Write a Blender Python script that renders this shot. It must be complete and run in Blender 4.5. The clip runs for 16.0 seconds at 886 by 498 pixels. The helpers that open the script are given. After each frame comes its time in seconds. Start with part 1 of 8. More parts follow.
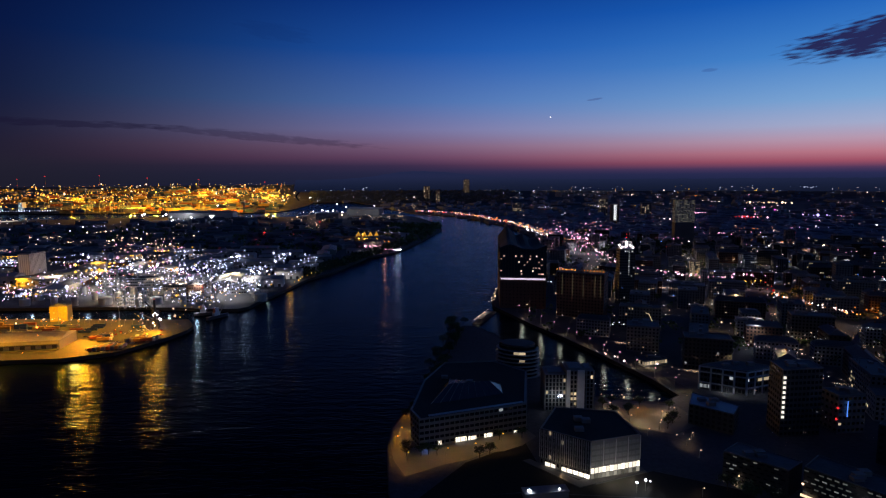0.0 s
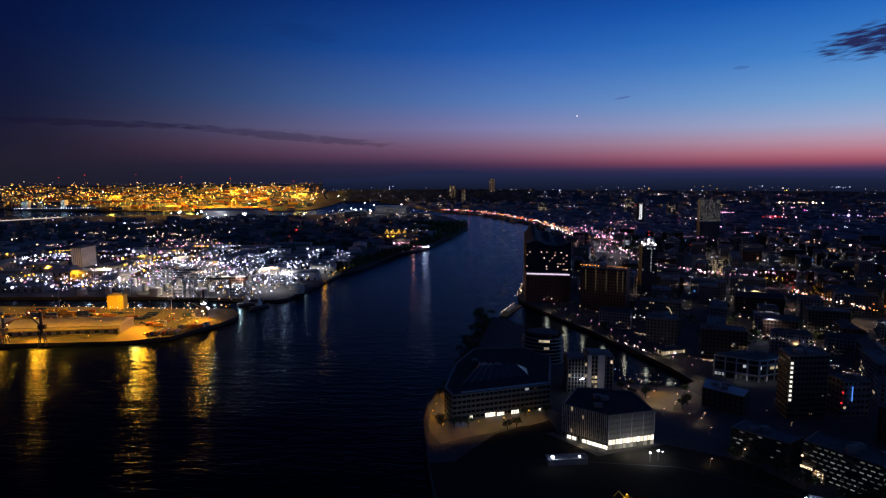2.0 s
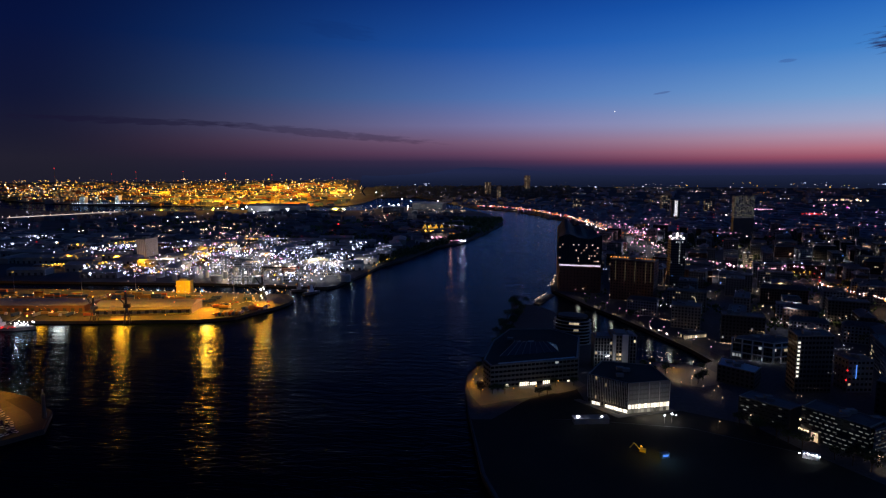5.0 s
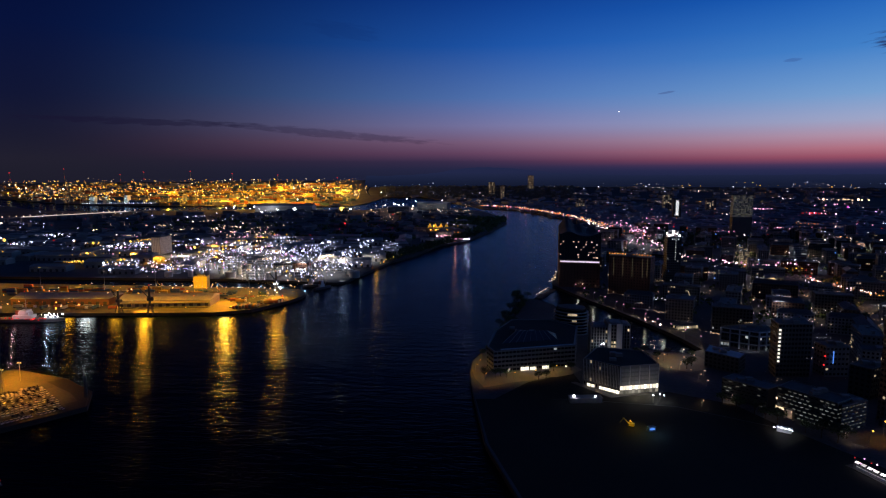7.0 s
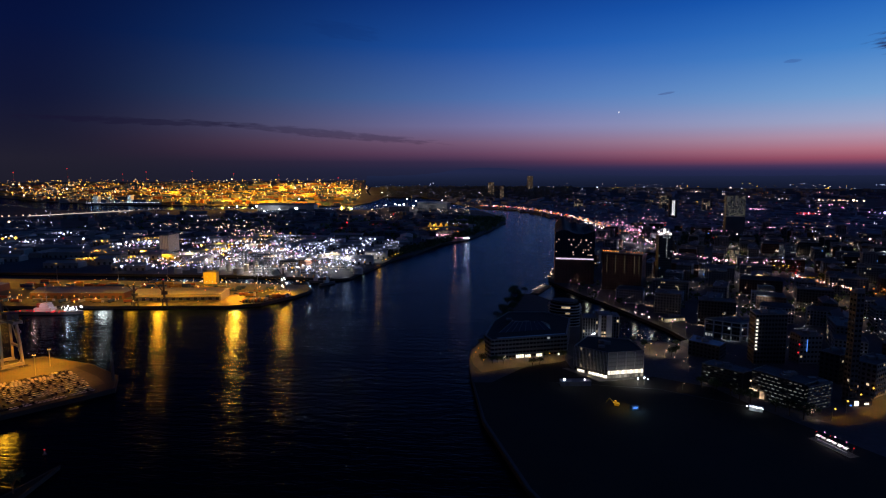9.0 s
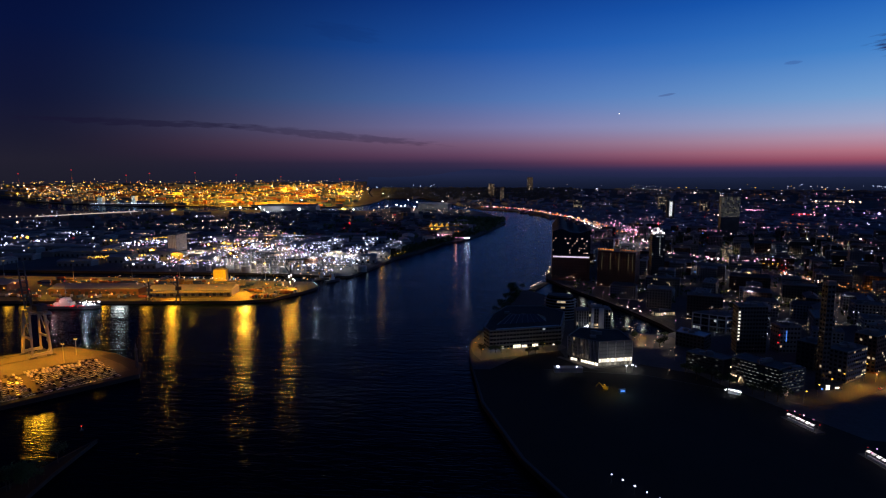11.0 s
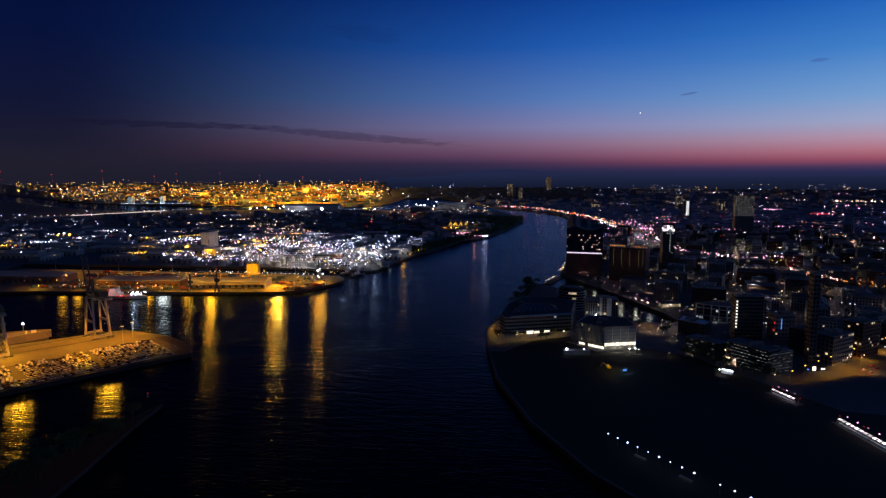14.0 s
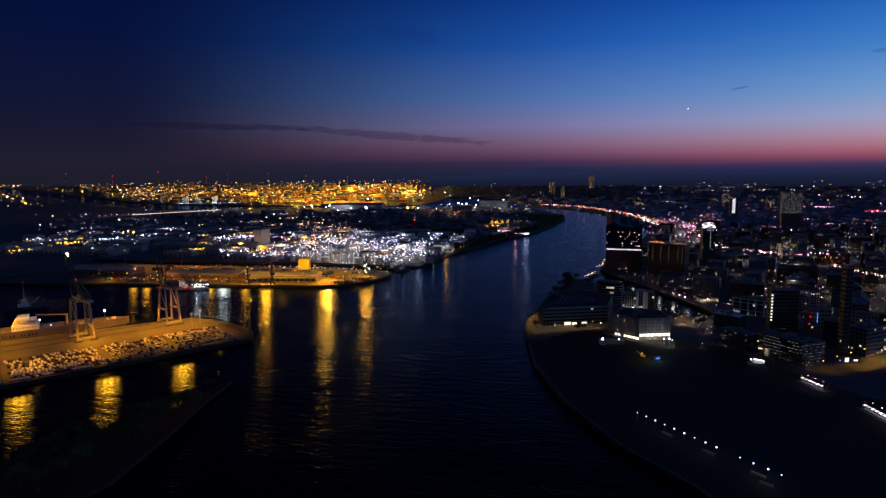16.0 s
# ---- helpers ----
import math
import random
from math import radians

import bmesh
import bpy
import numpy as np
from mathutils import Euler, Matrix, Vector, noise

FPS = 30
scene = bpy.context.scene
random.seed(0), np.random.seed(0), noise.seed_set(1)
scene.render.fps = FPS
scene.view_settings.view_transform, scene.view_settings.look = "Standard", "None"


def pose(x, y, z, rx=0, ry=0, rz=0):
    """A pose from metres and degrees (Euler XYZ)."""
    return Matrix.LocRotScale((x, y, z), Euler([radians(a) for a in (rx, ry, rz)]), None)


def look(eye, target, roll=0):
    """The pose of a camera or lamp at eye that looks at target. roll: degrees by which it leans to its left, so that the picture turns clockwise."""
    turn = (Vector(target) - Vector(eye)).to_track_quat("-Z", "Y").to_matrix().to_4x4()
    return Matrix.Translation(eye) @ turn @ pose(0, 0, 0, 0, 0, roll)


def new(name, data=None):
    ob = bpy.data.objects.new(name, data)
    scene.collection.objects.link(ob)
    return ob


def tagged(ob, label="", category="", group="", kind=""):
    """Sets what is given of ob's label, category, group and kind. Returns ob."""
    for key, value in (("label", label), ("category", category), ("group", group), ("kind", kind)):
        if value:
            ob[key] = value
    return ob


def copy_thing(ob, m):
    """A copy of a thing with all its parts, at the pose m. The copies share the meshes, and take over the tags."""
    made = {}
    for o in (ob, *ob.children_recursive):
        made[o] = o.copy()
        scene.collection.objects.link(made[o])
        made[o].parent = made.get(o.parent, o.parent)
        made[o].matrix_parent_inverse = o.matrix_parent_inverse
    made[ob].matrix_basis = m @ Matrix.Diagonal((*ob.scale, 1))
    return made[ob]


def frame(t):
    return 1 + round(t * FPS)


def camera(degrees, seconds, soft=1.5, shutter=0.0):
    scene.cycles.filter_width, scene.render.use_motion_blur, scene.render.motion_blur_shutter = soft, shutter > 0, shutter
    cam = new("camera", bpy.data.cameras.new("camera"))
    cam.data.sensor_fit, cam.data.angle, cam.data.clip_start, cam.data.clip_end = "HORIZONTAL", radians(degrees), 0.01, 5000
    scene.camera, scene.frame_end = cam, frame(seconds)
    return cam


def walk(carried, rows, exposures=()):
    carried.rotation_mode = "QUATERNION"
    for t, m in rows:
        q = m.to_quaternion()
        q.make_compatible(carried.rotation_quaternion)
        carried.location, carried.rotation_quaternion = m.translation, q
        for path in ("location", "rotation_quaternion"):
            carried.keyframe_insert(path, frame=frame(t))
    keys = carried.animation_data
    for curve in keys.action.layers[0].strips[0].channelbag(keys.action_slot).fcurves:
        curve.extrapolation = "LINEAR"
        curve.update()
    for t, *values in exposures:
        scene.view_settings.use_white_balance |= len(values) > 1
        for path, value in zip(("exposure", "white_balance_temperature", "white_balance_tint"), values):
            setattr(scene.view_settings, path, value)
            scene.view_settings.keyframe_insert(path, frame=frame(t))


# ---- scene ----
# Dusk flight backwards along a river harbour. Water lies at z = 0, quays at z = 3.2, +y is the way the river leads.
cam = camera(73.99, 16.0, soft=1.1)
PATH = [
    (0, look((1.49, -9.29, 158.28), (0.99, 90.03, 146.68), -0.25)),
    (0.5, look((0.24, -18.29, 158.27), (-0.27, 81.04, 146.72), -0.20)),
    (1, look((-0.99, -27.32, 158.24), (-2.30, 72.00, 146.69), -0.13)),
    (1.5, look((-2.18, -36.38, 158.20), (-5.03, 62.91, 146.62), -0.12)),
    (2, look((-3.28, -45.48, 158.15), (-7.95, 53.72, 146.43), -0.13)),
    (2.5, look((-4.22, -54.57, 158.10), (-10.48, 44.54, 146.32), -0.08)),
    (3, look((-4.92, -63.63, 158.07), (-12.89, 35.32, 146.06), -0.10)),
    (3.5, look((-5.32, -72.62, 158.05), (-14.28, 26.24, 145.92), -0.15)),
    (4, look((-5.40, -81.46, 158.04), (-15.07, 17.31, 145.82), -0.13)),
    (6.5, look((-4.14, -125.03, 157.79), (-15.06, -26.39, 145.54), -0.13)),
    (7, look((-3.66, -133.66, 157.76), (-14.78, -35.04, 145.52), -0.14)),
    (7.5, look((-3.02, -142.21, 157.74), (-14.26, -43.59, 145.53), -0.12)),
    (8, look((-2.30, -150.64, 157.70), (-13.51, -52.02, 145.53), -0.14)),
    (8.5, look((-1.55, -158.97, 157.64), (-12.77, -60.34, 145.49), -0.12)),
    (9, look((-0.84, -167.18, 157.57), (-11.91, -68.54, 145.38), -0.04)),
    (11.5, look((2.37, -207.64, 156.86), (-8.86, -108.99, 144.95), 0.00)),
    (12, look((3.14, -215.75, 156.78), (-8.49, -117.15, 144.88), -0.02)),
    (12.5, look((4.00, -223.91, 156.70), (-7.98, -125.35, 144.81), 0.03)),
    (13, look((4.94, -232.12, 156.60), (-7.53, -133.60, 144.78), 0.00)),
    (13.5, look((5.92, -240.40, 156.49), (-7.44, -142.01, 144.61), -0.04)),
    (14, look((6.98, -248.74, 156.37), (-7.35, -150.49, 144.46), -0.11)),
    (14.5, look((8.14, -257.17, 156.26), (-7.24, -159.08, 144.36), -0.16)),
    (15, look((9.42, -265.70, 156.16), (-7.73, -167.90, 144.25), -0.27)),
    (15.5, look((10.78, -274.32, 156.09), (-8.50, -176.92, 144.14), -0.41)),
    (16, look((12.18, -282.98, 156.04), (-9.10, -186.02, 144.01), -0.49)),
]
walk(cam, PATH)

# ---------------------------------------------------------------- sky
QUAY = 3.2


def lin(r, g, b):
    """Linear colour of an 8-bit display colour."""
    return tuple(((c / 255) / 12.92 if c < 10.3 else ((c / 255 + 0.055) / 1.055) ** 2.4) for c in (r, g, b))


def mathn(nt, op, a, b=None, c=None, clamp=False):
    n = nt.nodes.new("ShaderNodeMath")
    n.operation, n.use_clamp = op, clamp
    for k, v in enumerate((a, b, c)):
        if v is None:
            continue
        if isinstance(v, (int, float)):
            n.inputs[k].default_value = v
        else:
            nt.links.new(v, n.inputs[k])
    return n.outputs[0]


def ramp(nt, fac, stops):
    n = nt.nodes.new("ShaderNodeValToRGB")
    while len(n.color_ramp.elements) < len(stops):
        n.color_ramp.elements.new(0.5)
    for e, (p, c) in zip(n.color_ramp.elements, stops):
        e.position, e.color = p, (*c, 1)
    nt.links.new(fac, n.inputs[0])
    return n.outputs[0]


def mixc(nt, fac, a, b):
    n = nt.nodes.new("ShaderNodeMix")
    n.data_type = "RGBA"
    for k, v in ((0, fac), (6, a), (7, b)):
        if isinstance(v, (int, float)):
            n.inputs[k].default_value = v
        elif isinstance(v, tuple):
            n.inputs[k].default_value = (*v, 1)
        else:
            nt.links.new(v, n.inputs[k])
    return n.outputs[2]


world = bpy.data.worlds.new("dusk_sky")
scene.world = world
world.use_nodes = True
nt = world.node_tree
coord = nt.nodes.new("ShaderNodeTexCoord")
split = nt.nodes.new("ShaderNodeSeparateXYZ")
nt.links.new(coord.outputs["Generated"], split.inputs[0])
el = mathn(nt, "MULTIPLY", mathn(nt, "ARCSINE", split.outputs[2]), 57.2958)
az = mathn(nt, "MULTIPLY", mathn(nt, "ARCTAN2", split.outputs[0], split.outputs[1]), 57.2958)
up = mathn(nt, "DIVIDE", el, 40.0, clamp=True)


def column(rows):
    return ramp(nt, up, [(e / 40.0, lin(*c)) for e, c in rows])


SKY_WEST = column([(0, (32, 39, 74)), (0.5, (42, 44, 82)), (0.9, (76, 55, 92)), (1.5, (164, 84, 104)), (2.2, (188, 120, 136)), (3.2, (186, 154, 176)),
                   (4.4, (164, 173, 206)), (6.4, (122, 166, 214)), (10, (66, 133, 206)), (14.5, (23, 93, 184)), (22, (10, 36, 80)), (36, (14, 27, 60))])
SKY_MID = column([(0, (30, 36, 66)), (0.7, (38, 40, 72)), (1.4, (58, 46, 78)), (2.2, (104, 69, 100)), (3.2, (126, 95, 126)), (4.8, (124, 121, 168)),
                  (7.4, (82, 117, 181)), (12, (30, 86, 172)), (17, (10, 55, 138)), (24, (9, 28, 66)), (36, (14, 27, 60))])
SKY_SOUTH = column([(0, (30, 29, 43)), (1.5, (33, 31, 46)), (3.2, (27, 27, 47)), (6.5, (17, 22, 52)), (12, (7, 18, 58)), (17, (4, 14, 54)), (24, (5, 13, 42)), (36, (13, 26, 56))])
SKY_EAST = column([(0, (10, 11, 22)), (6, (8, 11, 30)), (17, (5, 10, 27)), (36, (13, 25, 54))])


def eased(lo, hi):
    n = nt.nodes.new("ShaderNodeMapRange")
    n.interpolation_type = "SMOOTHSTEP"
    n.inputs["From Min"].default_value, n.inputs["From Max"].default_value = lo, hi
    nt.links.new(az, n.inputs["Value"])
    return n.outputs[0]


f_mid = eased(-42.0, 10.0)
f_west = eased(-8.0, 42.0)
f_east = mathn(nt, "DIVIDE", mathn(nt, "SUBTRACT", mathn(nt, "ABSOLUTE", mathn(nt, "SUBTRACT", az, 35.0)), 80.0), 60.0, clamp=True)
sky = mixc(nt, f_west, mixc(nt, f_mid, SKY_SOUTH, SKY_MID), SKY_WEST)
sky = mixc(nt, f_east, sky, SKY_EAST)


def cloud(sky, az0, el0, half, thick, slope, colour, cover, seed, dense=0.9):
    """A streaky bank of cloud round a bearing and a height in degrees."""
    du = mathn(nt, "SUBTRACT", az, az0)
    dv = mathn(nt, "SUBTRACT", mathn(nt, "SUBTRACT", el, el0), mathn(nt, "MULTIPLY", du, slope))
    a = mathn(nt, "POWER", mathn(nt, "ABSOLUTE", mathn(nt, "DIVIDE", du, half)), 2.0)
    b = mathn(nt, "POWER", mathn(nt, "ABSOLUTE", mathn(nt, "DIVIDE", dv, thick)), 2.0)
    inside = mathn(nt, "SUBTRACT", 1.0, mathn(nt, "ADD", a, b), clamp=True)
    xyz = nt.nodes.new("ShaderNodeCombineXYZ")
    for k, v in enumerate((mathn(nt, "MULTIPLY", du, 0.3), mathn(nt, "MULTIPLY", dv, 1.9), seed)):
        if isinstance(v, (int, float)):
            xyz.inputs[k].default_value = v
        else:
            nt.links.new(v, xyz.inputs[k])
    tex = nt.nodes.new("ShaderNodeTexNoise")
    tex.inputs["Scale"].default_value, tex.inputs["Detail"].default_value = 2.2, 5
    nt.links.new(xyz.outputs[0], tex.inputs["Vector"])
    m = mathn(nt, "MULTIPLY", mathn(nt, "SUBTRACT", mathn(nt, "ADD", tex.outputs[0], mathn(nt, "MULTIPLY", inside, 0.5)), 1.0 - cover), 4.0, clamp=True)
    m = mathn(nt, "MULTIPLY", mathn(nt, "MULTIPLY", m, mathn(nt, "MULTIPLY", inside, 3.0, clamp=True)), dense)
    return mixc(nt, m, sky, lin(*colour))


sky = cloud(sky, 36.6, 10.9, 9.2, 1.9, 0.10, (36, 30, 74), 0.36, 1.3, 0.95)
sky = cloud(sky, -17.0, 4.0, 13.0, 0.5, -0.075, (34, 27, 54), 0.36, 4.1, 0.4)
sky = cloud(sky, -33.0, 4.7, 12.0, 0.4, 0.0, (24, 19, 46), 0.34, 7.7, 0.5)
sky = cloud(sky, 14.0, 7.35, 0.9, 0.12, 0.12, (60, 70, 124), 0.42, 2.2, 0.4)
sky = cloud(sky, 23.6, 9.3, 0.8, 0.18, 0.05, (50, 74, 138), 0.42, 5.2, 0.35)
sky = cloud(sky, -15.5, 13.2, 4.5, 1.0, -0.1, (9, 30, 88), 0.34, 9.2, 0.15)
back = nt.nodes["Background"]
nt.links.new(sky, back.inputs[0])
back.inputs[1].default_value = 1.0
# the evening star
dot = nt.nodes.new("ShaderNodeVectorMath")
dot.operation = "DOT_PRODUCT"
nt.links.new(coord.outputs["Generated"], dot.inputs[0])
dot.inputs[1].default_value = Vector((10546.0, 60200.0, 6255.0)).normalized()
star = mathn(nt, "GREATER_THAN", dot.outputs["Value"], math.cos(radians(0.055)))
glow = nt.nodes.new("ShaderNodeBackground")
glow.inputs[0].default_value = (1.0, 0.9, 0.75, 1)
nt.links.new(mathn(nt, "MULTIPLY", star, 1.0), glow.inputs[1])
both = nt.nodes.new("ShaderNodeAddShader")
nt.links.new(back.outputs[0], both.inputs[0])
nt.links.new(glow.outputs[0], both.inputs[1])
nt.links.new(both.outputs[0], nt.nodes["World Output"].inputs[0])


# ---------------------------------------------------------------- lamps that light the place
SODIUM, WARM, COOL = (1.0, 0.385, 0.014), (1.0, 0.7, 0.38), (0.86, 0.88, 1.0)


def point_lamp(x, y, z, watts, colour, radius=0.6, name="lamp_light"):
    data = bpy.data.lights.new(name, "POINT")
    data.energy, data.color, data.shadow_soft_size = watts, colour, radius
    ob = new(name, data)
    ob.location = (x, y, z)
    return ob


def down_lamp(x, y, z, watts, colour, cone=138, radius=0.4):
    """A shielded lamp that shines down."""
    return flood_lamp(x, y, z, (x, y + 0.01, z - 10), watts, colour, radius, cone)


def flood_lamp(x, y, z, aim, watts, colour, radius=0.8, cone=120):
    data = bpy.data.lights.new("flood_light", "SPOT")
    data.energy, data.color, data.shadow_soft_size = watts, colour, radius
    data.spot_size, data.spot_blend = radians(cone), 0.6
    ob = new("flood_light", data)
    ob.matrix_world = look((x, y, z), aim)
    return ob


# quay floodlights that shine out over the water, pier by pier
DEEP = (1.0, 0.33, 0.011)
for x, y, z, w, c, r in ((-616, 452, 3, 9e3, DEEP, 3.0), (-596, 455, 3, 1e4, DEEP, 3.0), (-549, 464, 3, 1.3e4, DEEP, 3.5), (-502, 468, 3, 1.6e4, DEEP, 4.0), (-480, 470, 3, 1.6e4, (1.0, 0.8, 0.68), 4.5), (-446, 472, 3, 9e3, DEEP, 3.5),
                         (-430, 502, 12, 1.6e5, DEEP, 4.0), (-360, 558, 15, 4.6e5, DEEP, 7.0), (-305, 592, 12, 2.2e5, DEEP, 5.0), (-327, 494, 4, 3.5e4, (1.0, 0.55, 0.08), 2.6), (-230, 848, 8, 8e3, DEEP, 2.0), (-240, 760, 5, 5e3, (0.9, 1.0, 0.8), 2.5), (-252, 715, 5, 3e3, COOL, 2.5)):
    # each flood is spread over four unseen lamps to widen its streak
    for k, share in ((-1.5, 0.1), (-0.5, 0.4), (0.5, 0.4), (1.5, 0.1)):
        px, py = x + k * r * 1.0, y + k * r * 0.2
        flood_lamp(px, py, z, (px + 150, py - 300, -190), w * 0.62 * share, c, r * 0.75, 76)
for x, y, w in ((-387, 60, 1.6e4), (-353, 108, 2.4e4), (-315, 150, 2.2e4), (-425, 15, 1.4e4)):
    for k, share in ((-1.5, 0.12), (-0.5, 0.38), (0.5, 0.38), (1.5, 0.12)):
        px, py = x + 3.5 + k * 2.6, y - 2.5 + k * 3.2
        flood_lamp(px, py, 3.8, (px + 60, py - 80, -50), w * 1.5 * share, DEEP, 2.2, 90)
        # higher lamp added only to lengthen the streak
        flood_lamp(px, py, 11.0, (px + 60, py - 80, -50), w * 1.1 * share, DEEP, 2.6, 90)
# works lamps along the basin behind the warehouse pier
for k in range(7):
    flood_lamp(-305 - 34 * k, 699, 9, (-300 - 34 * k, 560, -40), 7e3, ((0.9, 0.92, 1.0), (1.0, 0.9, 0.8))[k % 2], 1.2, 90)
# unseen lamps added over the parked cars, and high over the piers
for k in range(7):
    down_lamp(-331 - 30.5 * k, 228 - 40 * k, 22, 2e4 if k == 0 else 3.8e4, (1.0, 0.36, 0.006), 150)
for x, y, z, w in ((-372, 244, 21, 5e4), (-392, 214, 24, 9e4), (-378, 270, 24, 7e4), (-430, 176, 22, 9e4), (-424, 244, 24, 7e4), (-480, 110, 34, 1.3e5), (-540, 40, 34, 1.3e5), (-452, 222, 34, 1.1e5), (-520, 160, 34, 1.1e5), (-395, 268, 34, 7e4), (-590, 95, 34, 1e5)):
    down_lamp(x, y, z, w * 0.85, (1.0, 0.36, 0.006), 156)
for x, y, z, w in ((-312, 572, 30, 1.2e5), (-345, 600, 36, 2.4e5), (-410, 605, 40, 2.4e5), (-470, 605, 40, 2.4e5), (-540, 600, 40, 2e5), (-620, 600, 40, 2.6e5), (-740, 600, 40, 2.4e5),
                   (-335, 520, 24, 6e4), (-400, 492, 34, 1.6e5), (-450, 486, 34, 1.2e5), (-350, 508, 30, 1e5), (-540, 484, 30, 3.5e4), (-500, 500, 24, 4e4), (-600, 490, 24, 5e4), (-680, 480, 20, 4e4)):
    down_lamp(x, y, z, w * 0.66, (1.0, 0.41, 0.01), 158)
for x, y, z, w in ((-383, 720, 28, 1.8e4), (-330, 770, 26, 3e4), (-290, 850, 24, 3e4), (-470, 790, 28, 2e4), (-560, 860, 28, 2.4e4), (-430, 900, 28, 2.4e4), (-520, 1000, 28, 2e4)):
    down_lamp(x, y, z, w * 4.2, (1.0, 0.88, 0.85), 150)
    down_lamp(x - 40, y + 30, z, w * 7.5, WARM, 150)
for x, y, z, w in ((-640, 860, 18, 4e4), (-610, 1010, 24, 5e4), (-1300, 900, 24, 8e4), (-560, 940, 20, 5e4), (-450, 960, 20, 4e4), (-700, 880, 20, 5e4), (-800, 900, 20, 5e4)):
    down_lamp(x, y, z, w * 3, SODIUM, 150)
for x, y, w in ((-920, 3150, 0.3e6), (-1100, 2900, 0.4e6), (-1350, 2920, 0.4e6), (-1600, 2980, 0.4e6), (-1850, 3040, 0.35e6), (-1000, 3450, 0.4e6), (-1300, 3450, 0.4e6), (-1700, 3450, 0.45e6), (-2100, 3300, 0.4e6), (-1150, 3800, 0.5e6), (-1600, 3900, 0.5e6)):
    d = math.hypot(x, y + 150)
    point_lamp(x, y, 45 + 112 * max(0.0, (d - 3400) / 1450) ** 1.15, w * (0.8 if x > -1050 else 6.5 if x > -1650 else 2.8), (1.0, 0.47, 0.025), 1.5)
for x, y, z, w, c in ((-578, 2900, 40, 1.5e5, COOL), (-450, 2560, 40, 5e4, COOL), (-326, 2560, 40, 3e4, COOL), (-1107, 2340, 30, 2.5e4, COOL), (-1060, 2380, 30, 2.5e4, COOL), (-230, 1440, 16, 1.2e4, SODIUM), (-170, 1350, 12, 5e3, WARM)):
    point_lamp(x, y, z, w, c, 1.5)
# right bank: promenade, square, street
for x, y, z, w, c in ((-28, 322, 7, 2300, SODIUM), (-24, 337, 8, 2600, (1.0, 0.5, 0.1)), (-26, 306, 10, 1250, (1.0, 0.48, 0.09)), (-19, 292, 10, 1250, (1.0, 0.48, 0.09)), (-2, 303, 10, 1400, (1.0, 0.52, 0.13)), (9, 311, 10, 1500, (1.0, 0.52, 0.13)), (22, 318, 10, 1600, (1.0, 0.54, 0.15)), (37, 323, 10, 1600, (1.0, 0.54, 0.15)), (-25, 362, 7, 800, SODIUM), (-10, 313, 5, 800, (0.1, 0.3, 1.0)),
                      (112, 372, 9, 2400, WARM), (126, 352, 9, 2800, WARM), (146, 366, 9, 2400, WARM), (132, 372, 9, 1800, SODIUM),
                      (43, 261, 7.5, 300, COOL), (95, 267, 8, 700, COOL), (103, 271, 8, 500, COOL),
                      (214, 220, 9, 1800, SODIUM), (238, 232, 9, 3400, SODIUM), (262, 250, 9, 6500, SODIUM), (290, 278, 9, 6500, SODIUM), (320, 308, 9, 6500, SODIUM), (350, 338, 9, 6500, SODIUM),
                      (182, 246, 5, 350, WARM), (176, 252, 3, 900, (1.0, 0.66, 0.36)), (160, 226, 5, 250, COOL)):
    down_lamp(x, y, z, w, c, 150, 0.3)

# ---------------------------------------------------------------- materials
MATS = {}


def surface(name, colour, rough=0.7, metal=0.0, grain=0.5, vary=0.25, bump=0.15, blotch=0.05, spread=0.0):
    """A surface with variation at two scales; grain and blotch are the patterns' sizes as repeats a metre."""
    if name in MATS:
        return MATS[name]
    m = bpy.data.materials.new(name)
    m.use_nodes = True
    n = m.node_tree
    bsdf = n.nodes["Principled BSDF"]
    tc = n.nodes.new("ShaderNodeTexCoord")
    fine, broad = n.nodes.new("ShaderNodeTexNoise"), n.nodes.new("ShaderNodeTexNoise")
    for tex, sc in ((fine, grain), (broad, blotch)):
        tex.inputs["Scale"].default_value, tex.inputs["Detail"].default_value = sc, 4
        n.links.new(tc.outputs["Object"], tex.inputs["Vector"])
    f = mathn(n, "MULTIPLY", mathn(n, "ADD", fine.outputs[0], broad.outputs[0]), 0.5)
    if spread:
        info = n.nodes.new("ShaderNodeObjectInfo")
        f = mathn(n, "ADD", f, mathn(n, "MULTIPLY", mathn(n, "SUBTRACT", info.outputs["Random"], 0.5), spread))
    dark, light = tuple(c * (1 - vary) for c in colour), tuple(min(1.0, c * (1 + vary)) for c in colour)
    n.links.new(ramp(n, f, [(0.3, dark), (0.7, light)]), bsdf.inputs["Base Color"])
    n.links.new(mathn(n, "ADD", mathn(n, "MULTIPLY", fine.outputs[0], 0.3), rough - 0.15, clamp=True), bsdf.inputs["Roughness"])
    bsdf.inputs["Metallic"].default_value = metal
    if bump:
        b = n.nodes.new("ShaderNodeBump")
        b.inputs["Strength"].default_value, b.inputs["Distance"].default_value = bump, 0.1
        n.links.new(fine.outputs[0], b.inputs["Height"])
        n.links.new(b.outputs[0], bsdf.inputs["Normal"])
    MATS[name] = m
    return m


